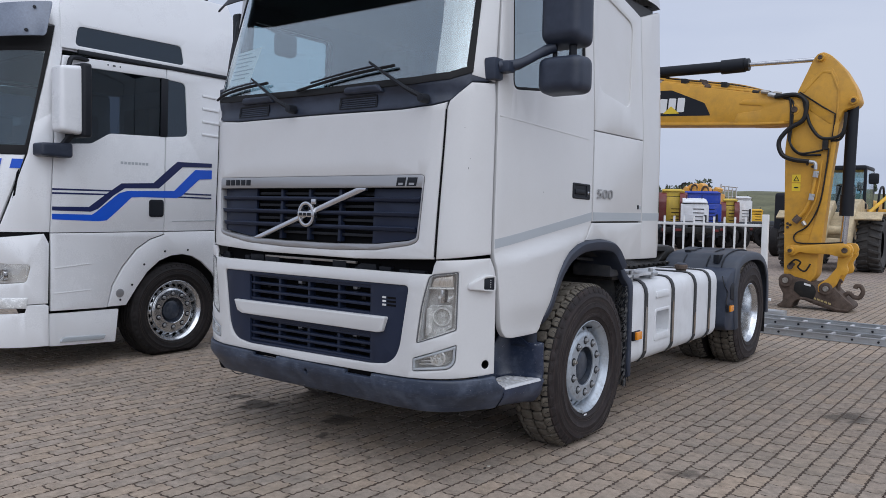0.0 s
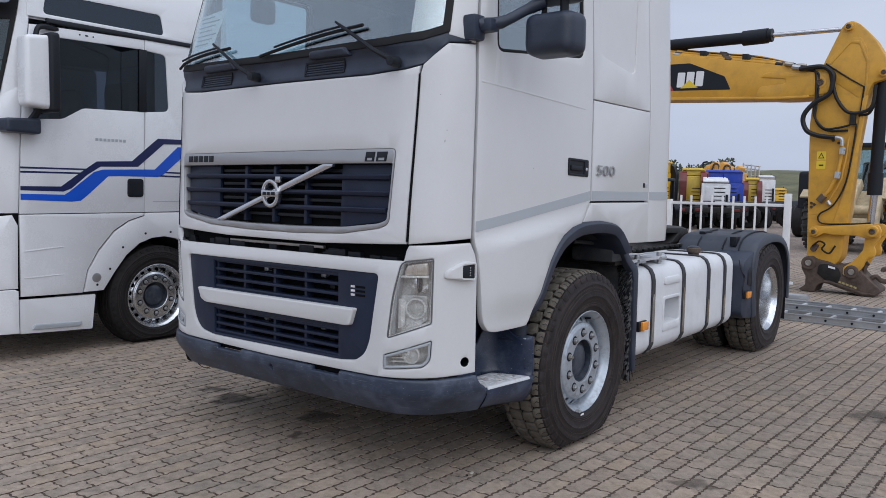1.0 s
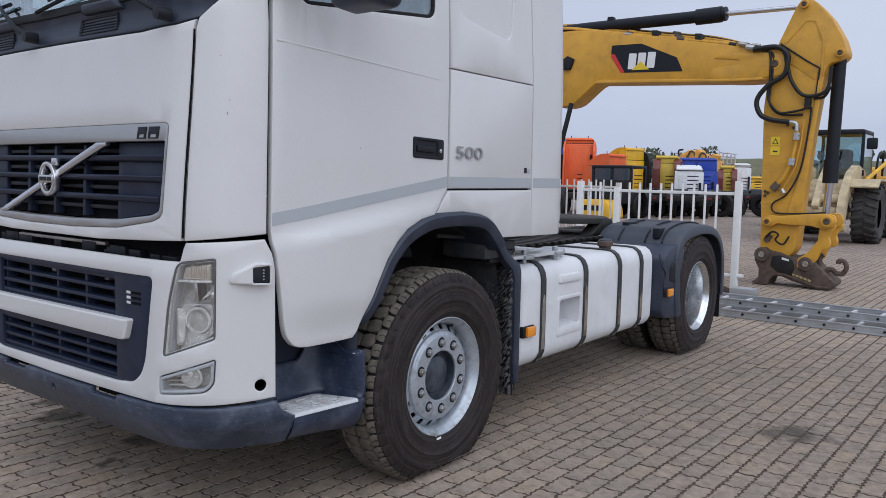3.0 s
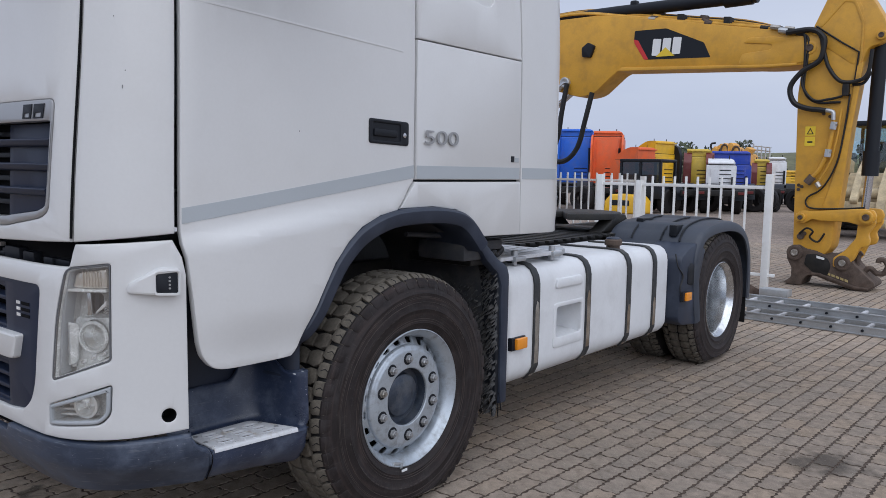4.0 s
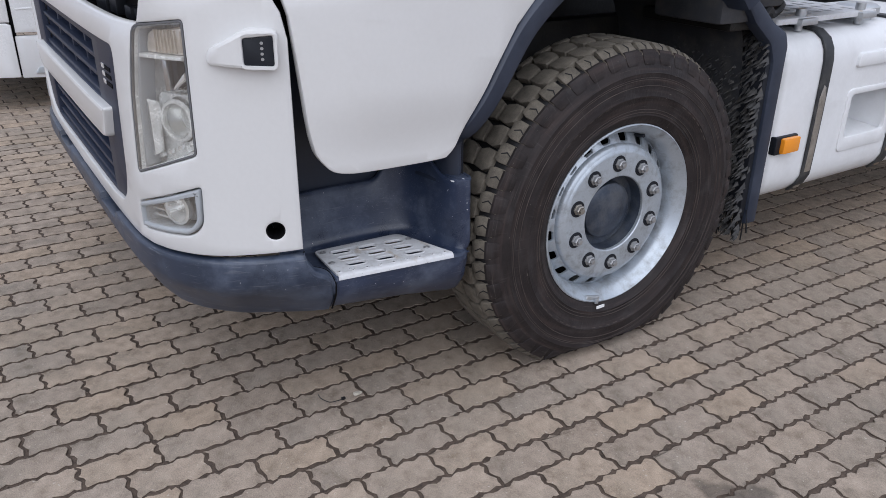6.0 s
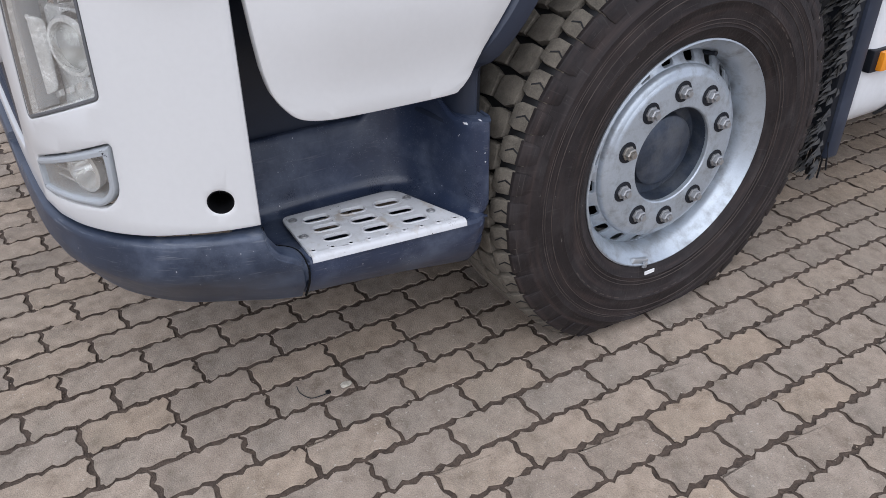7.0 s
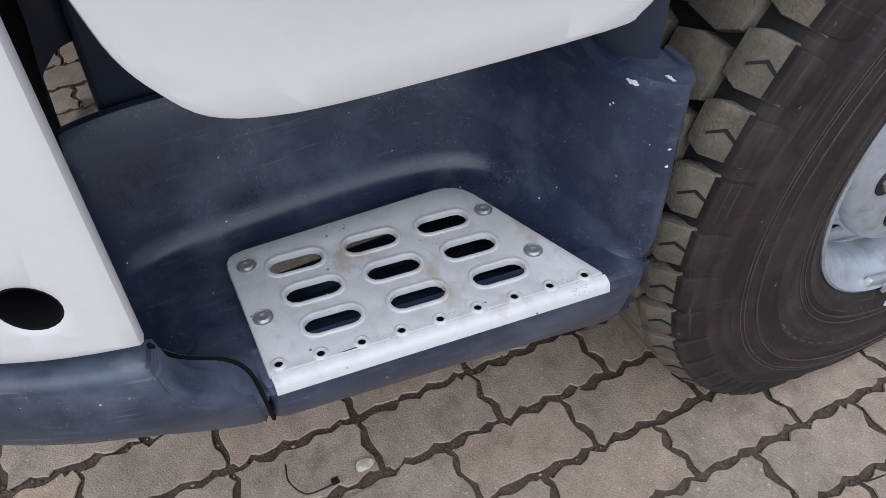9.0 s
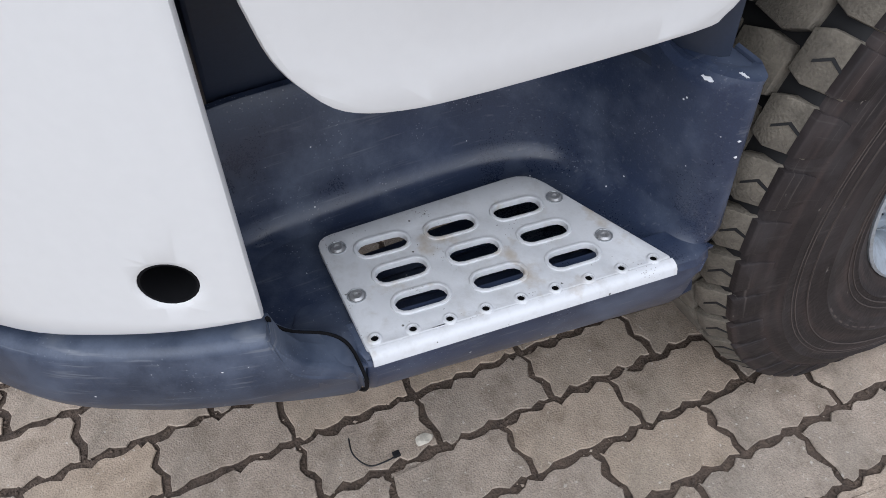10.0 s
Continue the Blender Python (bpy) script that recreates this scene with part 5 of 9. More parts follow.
def step_well(bm):
    """The moulded plastic tub round the step: a floor, a back wall and a rear wall that flares out to the wheel."""
    base = [(1.08, 0.266), (1.02, 0.274), (0.975, 0.296), (0.955, 0.345), (0.952, 0.42), (0.952, 0.56), (0.962, 0.64), (0.985, 0.69), (1.03, 0.722), (1.11, 0.742), (1.17, 0.752), (1.197, 0.765), (1.204, 0.780), (1.194, 0.792), (1.15, 0.797)]
    top = [(1.08, 0.252), (1.00, 0.258), (0.945, 0.280), (0.925, 0.333), (0.922, 0.42), (0.922, 0.56), (0.93, 0.64), (0.955, 0.69), (1.01, 0.722), (1.10, 0.735), (1.16, 0.748), (1.190, 0.765), (1.198, 0.782), (1.184, 0.794), (1.14, 0.798)]
    b = curve([(x, y, 0) for x, y in base], 5)
    t = curve([(x, y, 0) for x, y in top], 5)
    rows = []
    m = Vector((1.15, 0.53, 0))
    for k in range(len(b)):
        p, q = b[k], t[k]
        inn = (m - p).normalized()
        f = k / (len(b) - 1)
        ztop = 0.672 + 0.115 * smoothstep(0.40, 0.50, f) - 0.062 * smoothstep(0.57, 0.675, f) + 0.004 * smoothstep(0.69, 0.80, f)
        e = 1 - 0.62 * smoothstep(0.70, 0.82, f)
        led = Vector((-0.030, 0.004, 0)) * smoothstep(0.5, 0.66, k / (len(b) - 1)) * (1 - smoothstep(0.88, 1.0, k / (len(b) - 1)))
        row = [(p + inn * 0.035, 0.512), (p + inn * 0.02, 0.5145), (p + inn * 0.007, 0.523), (p, 0.541), (p * 0.7 + q * 0.3, 0.585), (p * 0.4 + q * 0.6, 0.63), (p * 0.12 + q * 0.88, ztop - 0.022), (q, ztop - 0.010), (q - inn * 0.006 * e, ztop - 0.002), (q - inn * 0.014 * e + led * 0.5, ztop), (q - inn * 0.020 * e + led, ztop - 0.004), (q - inn * 0.024 * e + led, ztop - 0.018), (q - inn * 0.026 * e + led, 0.60)]
        rows.append([bm.verts.new((v.x, v.y, z)) for v, z in row])
    for a, c in zip(rows, rows[1:]):
        for j in range(len(a) - 1):
            bm.faces.new((a[j], a[j + 1], c[j + 1], c[j]))
    ring = [(r[0].co.x, r[0].co.y) for r in rows] + [(1.203, 0.785), (1.172, 0.31)]
    hole = plate_outline()
    sheet(bm, ring, flat_z(0.512), 0.004, 0, [inset(hole if area2(hole) > 0 else hole[::-1], 0.014)])
    bmesh.ops.recalc_face_normals(bm, faces=bm.faces[:])
    return bm


both("step_well", step_well, SCUFFED, "scuffed dark grey moulded step well")


def skirt_to(u, z, d):
    x = 1.1785 + 0.108 * (u - 0.38) - (0.058 - 0.06 * (u - 0.38)) * min(max((0.505 - z) / 0.10, 0), 1.4) ** 2.2 - 0.05 * smoothstep(0.75, 0.797, u) ** 2
    return Vector((x + d, u, z))


both("step_skirt", lambda bm: sheet(bm, rounded([(0.3770, 0.403), (0.60, 0.388), (0.778, 0.364), (0.795, 0.48), (0.784, 0.522), (0.3745, 0.522)], [0.004, 0.02, 0.03, 0.02, 0.012, 0.004]), skirt_to, 0.05, 0.012, (), steps(0.385, 0.81, 14), steps(0.38, 0.515, 9)), SCUFFED, "dark plastic skirt under the step")


SLOTS = []
for row in range(3):
    for col in range(3):
        x = 1.047 + 0.0442 * row + 0.0087 * col + 0.001 * row * col
        y = 0.452 + 0.0797 * col + 0.0025 * row + 0.0028 * row * col
        dx, dy = 0.115, 0.993
        h, r = 0.0165, 0.0116
        loop = []
        for sgn in (1, -1):
            for k in range(7):
                a = math.radians(-90 + 30 * k) + (0 if sgn == 1 else math.pi)
                lx, ly = r * math.sin(a), h * sgn + r * math.cos(a)
                loop.append((x + lx * dy + ly * dx, y - lx * dx + ly * dy))
        SLOTS.append(loop)
PIN = [(1.161 + 0.038 * (k / 8) ** 0.85, 0.394 + 0.308 * k / 8) for k in range(9)]
PINS = [ellipse(x, y, 0.0042, 0.0042, 10) for x, y in PIN]
RIVETS = [(1.029, 0.406), (1.102, 0.399), (1.146, 0.675), (1.068, 0.660)]


def step_plate(bm):
    sheet(bm, plate_outline(), flat_z(0.5275), 0.006, 0.002, SLOTS + PINS)
    rows = []
    for k in range(13):
        f = k / 12
        x, y = 1.176 + (1.213 - 1.176) * f, 0.3835 + (0.721 - 0.3835) * f
        rows.append([bm.verts.new((x + a, y, z)) for a, z in ((-0.006, 0.5272), (-0.001, 0.5264), (0.0030, 0.5240), (0.0052, 0.5205), (0.0066, 0.5125), (0.0050, 0.5120), (0.0034, 0.5190), (-0.001, 0.5222), (-0.006, 0.523))])
    for a, b in zip(rows, rows[1:]):
        for j in range(len(a) - 1):
            bm.faces.new((a[j], a[j + 1], b[j + 1], b[j]))
    for r in (rows[0], rows[-1]):
        bm.faces.new(r)
    bmesh.ops.recalc_face_normals(bm, faces=bm.faces[:])
    return bm


plates = both("step_plate", step_plate, ALU, "bare aluminium step plate with slotted holes")
for pl, sgn in zip(plates, (1, -1)):
    for lp in SLOTS:
        ccw = lp if area2(lp) > 0 else lp[::-1]
        bm = sheet(bmesh.new(), inset(ccw, -0.0045), flat_z(0.5294), 0.003, 0.0014, [ccw])
        part("slot_rim", bm if sgn > 0 else mirror(bm), ALU, pl)
    for x, y in PIN:
        part("pin_rim", lathe(bmesh.new(), [(0.0038, -0.001), (0.0042, 0.0014), (0.0056, 0.0017), (0.0078, 0.0002), (0.008, -0.001)], (sgn * x, y, 0.5275), 14, "z"), ALU, pl)
        # black cup in each hole, so that its shade is there as colour
        part("pin_hole", lathe(bmesh.new(), [(0.0, -0.0045), (0.0041, -0.004), (0.0041, 0.0002)], (sgn * x, y, 0.5275), 10, "z"), VOID, pl)
    for x, y in RIVETS:
        rv = part("rivet", lathe(bmesh.new(), [(0.0, 0.0008), (0.003, 0.0008), (0.0034, 0.0026), (0.006, 0.0028), (0.0085, 0.001), (0.009, -0.001)], (sgn * x, y, 0.5275), 14, "z"), SILVER, pl)
        part("rivet_edge", lathe(bmesh.new(), [(0.0088, 0.0006), (0.0092, 0.0010), (0.0102, 0.0008), (0.0104, -0.0005)], (sgn * x, y, 0.5275), 16, "z"), GALV, rv)
# tray added under the slots to keep them dark, with two bars seen dimly through
both("slot_tray_bars", lambda bm: tube(tube(box(bm, 0.985, 1.125, 0.395, 0.74, 0.445, 0.455), [(1.09, 0.39, 0.475), (1.13, 0.72, 0.475)], 0.011, 8), [(1.03, 0.39, 0.47), (1.05, 0.70, 0.47)], 0.009, 8), SCUFFED)


# dark cab sill behind the door's foot, above the step well
both("cab_sill", lambda bm: sheet(bm, rounded([(0.324, 0.60), (0.86, 0.60), (0.86, 1.08), (0.330, 1.08)], 0.006), flat_x(0.905), 0.14, 0.006), PLASTIC)
both("well_shelf", lambda bm: sheet(bm, rounded([(0.90, 0.70), (1.04, 0.725), (1.150, 0.745), (1.150, 0.808), (0.90, 0.808)], 0.01), flat_z(0.712), 0.012, 0.004), PLASTIC)
both("well_cap", lambda bm: sheet(bm, rounded([(1.09, 0.748), (1.150, 0.755), (1.178, 0.764), (1.190, 0.774), (1.192, 0.786), (1.180, 0.797), (1.09, 0.803)], 0.006), flat_z(0.7255), 0.012, 0.004), SCUFFED)
# plain near-black block filling the space behind the bumper's end
both("bumper_end_block", lambda bm: sheet(bm, rounded([(0.20, 0.70), (0.285, 0.70), (0.296, 0.76), (0.300, 1.10), (0.20, 1.10)], 0.01), flat_x(1.10), 0.20, 0.01), VOID)
# black wall added for the darkness seen past the door's foot
both("arch_front_dark", lambda bm: box(bm, 0.60, 1.11, 0.808, 0.820, 0.60, 0.98), PLASTIC_DK)
# the end of the lower bumper rolls inwards to a seam against the step well
SEAM_END = [(1.158, 0.2985, 0.609), (1.143, 0.304, 0.579), (1.138, 0.321, 0.553), (1.147, 0.351, 0.542), (1.161, 0.3665, 0.530)] + [tuple(low_to(sy(y), z, 0.0)) for y, z in ((0.3725, 0.505), (0.3745, 0.47))]


def rolled_end(bm):
    rows = []
    for k, (p, q) in enumerate(zip(curve([(y, z, 0) for y, z in END_LOW], 4), curve(SEAM_END, 4))):
        a = low_to(sy(p.x - 0.004), p.y + 0.003 - 0.017 * min(k / 5, 1), 0.0008)
        c = Vector((a.x + 0.001, (a.y + q.y) / 2, max(a.z + 0.012, q.z + 0.004)))
        rows.append([bm.verts.new(a * (1 - t) ** 2 + c * 2 * t * (1 - t) + q * t * t) for t in steps(0, 1, 6)])
    for a, b in zip(rows, rows[1:]):
        for j in range(6):
            bm.faces.new((a[j], a[j + 1], b[j + 1], b[j]))
    bmesh.ops.recalc_face_normals(bm, faces=bm.faces[:])
    return bm


def well_nose(bm):
    """The step well's own edge beyond the seam, running down to its floor."""
    rows = []
    for q in curve(SEAM_END[:6], 4):
        a = q + Vector((-0.004, 0.0035, -0.001))
        e = Vector((a.x - 0.055, a.y + 0.03, 0.5135))
        c = Vector((a.x - 0.018, a.y + 0.012, 0.514))
        rows.append([bm.verts.new(a + Vector((0, 0, -0.012)))] + [bm.verts.new(a * (1 - t) ** 2 + c * 2 * t * (1 - t) + e * t * t) for t in steps(0, 1, 6)])
    for a, b in zip(rows, rows[1:]):
        for j in range(7):
            bm.faces.new((a[j], a[j + 1], b[j + 1], b[j]))
    bmesh.ops.recalc_face_normals(bm, faces=bm.faces[:])
    return bm


FLAKE = mat("flaked_white_paint", (0.62, 0.63, 0.65), 0.6, var=0.15, scale=90)
flake_rng = random.Random(5)
tub_tree = BVHTree.FromBMesh(step_well(bmesh.new()))
for point, fr in (((1.168, 0.728, 0.733), 0.0055), ((1.173, 0.726, 0.734), 0.004), ((1.163, 0.728, 0.733), 0.003), ((1.183, 0.770, 0.735), 0.004), ((1.188, 0.770, 0.736), 0.003), ((1.20, 0.775, 0.66), 0.002), ((1.202, 0.776, 0.64), 0.0025)):
    at, normal, _, _ = tub_tree.find_nearest(Vector(point))
    turn_to = normal.to_track_quat("Z", "Y").to_matrix()
    spot = [(fr * flake_rng.uniform(0.5, 1.2) * math.cos(a), 0.5 * fr * flake_rng.uniform(0.3, 1.2) * math.sin(a)) for a in [math.pi * k / 5 for k in range(10)]]
    part("paint_flake", sheet(bmesh.new(), spot, lambda u, v, d: at + turn_to @ Vector((u, v, 0.0008 + d)), 0.002, 0), FLAKE, truck)
both("bumper_end", rolled_end, BUMPER)
both("well_nose", well_nose, SCUFFED)
both("bumper_seam", lambda bm: tube(bm, [q + Vector((-0.002, 0.0018, -0.002)) for q in curve(SEAM_END + [tuple(low_to(sy(0.3745), z, 0.0)) for z in (0.44, 0.408)], 4)], 0.0024, 6), VOID)
both("inner_wing", lambda bm: sheet(bm, rounded([(0.20, 0.60), (0.285, 0.60), (0.29, 0.70), (0.31, 0.722), (0.336, 0.73), (0.336, 1.05), (0.20, 1.05)], 0.006), flat_x(0.88), 0.012, 0.003), PLASTIC)
# ---- wheels ----
TYRE = [(0.292, 0.112), (0.303, 0.128), (0.318, 0.137), (0.334, 0.1435), (0.337, 0.1465), (0.341, 0.1448), (0.365, 0.150), (0.395, 0.1545), (0.398, 0.1565), (0.402, 0.155), (0.43, 0.1545), (0.465, 0.152), (0.468, 0.1535),
        (0.472, 0.1515), (0.498, 0.146), (0.516, 0.141), (0.526, 0.135), (0.530, 0.12)]
TYRE = [(r, o - 0.005 * smoothstep(0.455, 0.50, r)) for r, o in TYRE]
N_LUG = 46
RING = mat("worn_raised_rubber", (0.060, 0.046, 0.041), 0.75, var=0.5, scale=14)
RUBBER_F, RUBBER_R = sidewall_rubber("front_tyre_rubber", 1.375, 0.497), sidewall_rubber("rear_tyre_rubber", 5.10, 0.497)


def tread(bm, cx, rad=0.551):
    """Staggered rows of worn lugs round the tyre; axis along x."""
    def lug(a0, pts, thick, drop=0.0):
        def to(u, v, d):
            a = a0 + u / rad
            rr = rad + d - drop * max(abs(v) - 0.10, 0) * 3.0 - 0.8 * max(abs(v) - 0.085, 0) ** 1.6
            return Vector((cx + v, rr * math.cos(a), rr * math.sin(a)))
        sheet(bm, pts, to, thick, 0.0035, (), (), (), False)
    pitch = 2 * math.pi * rad / N_LUG
    for k in range(N_LUG):
        a = 2 * math.pi * k / N_LUG
        for sg in (1, -1):
            w = pitch * 0.40
            lug(a, [(-w * 0.45, sg * 0.1355), (-w * 1.02, sg * 0.122), (-w * 0.98, sg * 0.098), (-w * 0.72, sg * 0.080), (w * 0.82, sg * 0.080), (w * 1.04, sg * 0.10), (w, sg * 0.1345)], 0.024, 0.2)
            o = a + math.pi / N_LUG
            w *= 1.12
            lug(o, [(-w, sg * 0.068), (-w * 1.04, sg * 0.038), (-w * 0.72, sg * 0.007), (w * 0.85, sg * 0.005), (w * 1.03, sg * 0.05), (w * 0.66, sg * 0.0745), (-w * 0.66, sg * 0.0755)], 0.02)
    return bm


def sipes(bm, rad):
    """Small chevron cuts in the lugs, as dark slivers set into their tops."""
    for k in range(N_LUG):
        a = 2 * math.pi * k / N_LUG
        for sg in (1, -1):
            def to(u, v, d, a=a):
                b = a + u / rad
                rr = rad + 0.0006 + d - 0.8 * max(abs(v) - 0.085, 0) ** 1.6 - 0.6 * max(abs(v) - 0.10, 0)
                return Vector((v, rr * math.cos(b), rr * math.sin(b)))
            sheet(bm, [(0.004, sg * 0.099), (-0.006, sg * 0.112), (0.004, sg * 0.125), (0.0075, sg * 0.125), (-0.002, sg * 0.112), (0.0075, sg * 0.099)], to, 0.003, 0, (), (), (), False)
    return bm


def shoulder_ribs(bm, sgn, flat):
    """The outer feet of the lugs, running a little way down the sidewall."""
    for k in range(N_LUG):
        a = 2 * math.pi * k / N_LUG
        def to(u, v, d, a=a):
            b = a + u / 0.51
            o = float(np.interp(v, [0.485, 0.498, 0.516, 0.526, 0.534], [0.1435, 0.1415, 0.1365, 0.1325, 0.130])) + 0.0022
            return Vector((sgn * (o + d), flat(v) * math.cos(b), flat(v) * math.sin(b)))
        w = 0.0265
        sheet(bm, [(-w * 0.72, 0.491), (w * 0.72, 0.491), (w * 0.95, 0.510), (w, 0.534), (-w, 0.534), (-w * 0.95, 0.510)], to, 0.010, 0.002, (), (), (0.498, 0.516, 0.526), False)
    return bm


def squash(bm, centre):
    """Sets the wheel at its place, flattened where it meets the ground, with the shoulders staying round."""
    camber = math.copysign(0.018, centre[0]) if abs(centre[0]) > 1.0 and centre[1] < 2 else 0.0
    for v in bm.verts:
        v.co.z += centre[2]
        v.co.z = max(v.co.z, 0.004 + 0.036 * smoothstep(0.088, 0.148, abs(v.co.x)))
        v.co.x += centre[0] + camber * (v.co.z - centre[2])
        v.co.y += centre[1]
    return bm


def tyre(parent, c, sgn, low=1.0, skin=None):
    """low: the height of the sidewall, 1 for a full one."""
    flat = lambda r: 0.3 + (r - 0.3) * low
    skin = skin or RUBBER
    prof = TYRE + [(0.5305, 0.08), (0.5305, 0.0), (0.5305, -0.08)] + [(r, -o) for r, o in TYRE[::-1]]
    ob = part("tyre", squash(lathe(bmesh.new(), [(flat(r), o * sgn) for r, o in prof], (0, 0, 0), 96), c), skin, parent, "dusty black tyre", smooth=50)
    if abs(c[0]) > 1.0:
        part("shoulder_ribs", squash(shoulder_ribs(bmesh.new(), sgn, flat), c), skin, ob)
    for r in (0.346, 0.356, 0.430, 0.448, 0.4535, 0.474, 0.4805):
        o = 0.1 + float(np.interp(r, [0.334, 0.365, 0.43, 0.455, 0.498], [0.0437, 0.0503, 0.0547, 0.0516, 0.0412]))
        part("sidewall_ring", squash(lathe(bmesh.new(), [(flat(r - 0.0015), (o - 0.002) * sgn), (flat(r - 0.0006), (o + 0.0012) * sgn), (flat(r + 0.0006), (o + 0.0012) * sgn), (flat(r + 0.0015), (o - 0.002) * sgn)], (0, 0, 0), 96), c), RING, ob)
    for a0, n in ((3.75, 7), (4.5, 6), (0.6, 6), (1.9, 7)):
        for k in range(n):
            a = a0 + 0.085 * k
            bm = sheet(bmesh.new(), [(-0.010, -0.013), (0.010, -0.013), (0.012, 0.013), (-0.008, 0.013)], lambda u, v, d, a=a: Vector((sgn * (0.1545 + d), flat(0.405 + v) * math.cos(a + u / 0.4), flat(0.405 + v) * math.sin(a + u / 0.4))), 0.0022, 0.0008, [[(-0.004, -0.007), (0.004, -0.007), (0.005, 0.007), (-0.003, 0.007)]] if k % 3 else ())
            part("sidewall_mark", squash(bm, c), RING, ob)
    if low < 1:
        edge = [(0.530, 0.138), (0.545, 0.130), (0.551, 0.118)]
        ribs = [(0.552, 0.085), (0.540, 0.083), (0.540, 0.073), (0.552, 0.071), (0.552, 0.03), (0.540, 0.028), (0.540, 0.018), (0.552, 0.016)]
        prof = edge + ribs + [(r, -o) for r, o in ribs[::-1]] + [(r, -o) for r, o in edge[::-1]]
        part("tread", squash(lathe(bmesh.new(), [(flat(r), o * sgn) for r, o in prof], (0, 0, 0), 80), c), skin, parent, "ribbed road tread")
        return ob
    part("tread_base", squash(lathe(bmesh.new(), [(flat(0.528), -0.122), (flat(0.5325), -0.116), (flat(0.5325), -0.05), (flat(0.5325), 0.05), (flat(0.5325), 0.116), (flat(0.528), 0.122)], (0, 0, 0), 96), c), SEAL, ob)
    part("tread", squash(tread(bmesh.new(), 0.0, flat(0.551)), c), LUG, parent, "worn lugged tread with dry dust")
    tagged(part("sipe_pattern", squash(sipes(bmesh.new(), flat(0.551)), c), SEAL, parent), kind="stuff")
    return ob


def polar_slots(n, r0, r1, half):
    out = []
    for k in range(n):
        a = 2 * math.pi * (k + 0.5) / n
        loop = []
        for r, da in ((r0, -half * 0.75), (r0 + 0.006, -half), (r1 - 0.006, -half), (r1, -half * 0.7), (r1, half * 0.7), (r1 - 0.006, half), (r0 + 0.006, half), (r0, half * 0.75)):
            b = a + da / ((r0 + r1) / 2)
            loop.append((r * math.cos(b), r * math.sin(b)))
        out.append(loop)
    return out


POLISHED = mat("polished_rim", (0.66, 0.68, 0.70), 0.20, metal=0.95, var=0.14, scale=12, bscale=200, dirt=((0.2, 0.19, 0.18), 0.4, 10.0))


def wheel(c, sgn, dish, label, owner=truck, skin=RIM):
    """A truck wheel with its centre plane at c. sgn: the way it faces along x; dish: how far the bolt face stands out."""
    def to(u, v, d):
        r = math.hypot(u, v)
        step = 0.026 + 0.75 * (r - 0.235)
        return Vector((c[0] + sgn * (dish + d - step), c[1] + u, c[2] + v))
    bm = bmesh.new()
    sheet(bm, ellipse(0, 0, 0.270, 0.270, 80), to, 0.010, 0.002, [ellipse(0, 0, 0.233, 0.233, 64)] + polar_slots(20, 0.2370, 0.2660, 0.0185))
    face = [(0.128, -0.014), (0.128, -0.003), (0.131, 0.0), (0.205, 0.0), (0.212, -0.0015), (0.216, -0.005), (0.219, -0.0065), (0.226, -0.009), (0.231, -0.014), (0.2335, -0.022), (0.235, -0.034)]
    lathe(bm, [(r, sgn * (dish + o)) for r, o in face], c, 72)
    ob = part("wheel", bm, skin, owner, label)
    inner = [(0.269, dish - 0.14), (0.268, dish - 0.05), (0.268, min(dish - 0.03, 0.06)), (0.270, 0.085), (0.278, 0.104), (0.287, 0.116), (0.297, 0.126), (0.3035, 0.136), (0.3075, 0.134), (0.3075, 0.12), (0.29, 0.105)]
    part("rim", squash(lathe(bmesh.new(), [(r, o * sgn) for r, o in inner], (0, 0, 0), 80), c), skin, ob, "silver painted rim")
    hub = [(0.128, dish - 0.012), (0.126, dish - 0.055), (0.10, dish - 0.06), (0.095, dish - 0.035), (0.085, dish - 0.028), (0.05, dish - 0.024), (0.0, dish - 0.023)]
    part("hub", squash(lathe(bmesh.new(), [(r, o * sgn) for r, o in hub], (0, 0, 0), 48), c), HUBM, ob, "dull blue-grey hub")
    # flat black disc in the drum's place: darkness seen through the slots, as colour
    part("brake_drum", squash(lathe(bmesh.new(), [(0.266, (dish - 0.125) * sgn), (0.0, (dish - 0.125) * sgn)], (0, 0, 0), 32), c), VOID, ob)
    part("valve", tube(bmesh.new(), [(c[0] + sgn * (dish - 0.06), c[1] + 0.10, c[2] + 0.238), (c[0] + sgn * (dish - 0.01), c[1] + 0.105, c[2] + 0.246)], 0.006, 8), PLASTIC_DK, ob)
    for k in range(10):
        a = 2 * math.pi * (k + 0.5) / 10 + 0.02
        y, z = c[1] + 0.173 * math.cos(a), c[2] + 0.173 * math.sin(a)
        # black ring on the face, painting the shaded edge of a recessed nut seat
        bm = bmesh.new()
        lathe(bm, [(0.0275, sgn * (dish + 0.0006)), (0.0270, sgn * (dish + 0.0018)), (0.012, sgn * (dish + 0.0020))], (c[0], y, z), 18)
        part("bolt_seat_shade", bm, PLASTIC_DK, ob)
        bm = bmesh.new()
        lathe(bm, [(0.0185, sgn * dish), (0.0185, sgn * (dish + 0.006)), (0.0155, sgn * (dish + 0.007)), (0.0155, sgn * (dish + 0.018)), (0.0125, sgn * (dish + 0.020)), (0.0085, sgn * (dish + 0.018)), (0.0085, sgn * (dish + 0.026)), (0.0, sgn * (dish + 0.027))], (c[0], y, z), 6)
        part("wheel_nut", bm, STEEL if k in (4,) else SILVER, ob, smooth=25)
    return ob



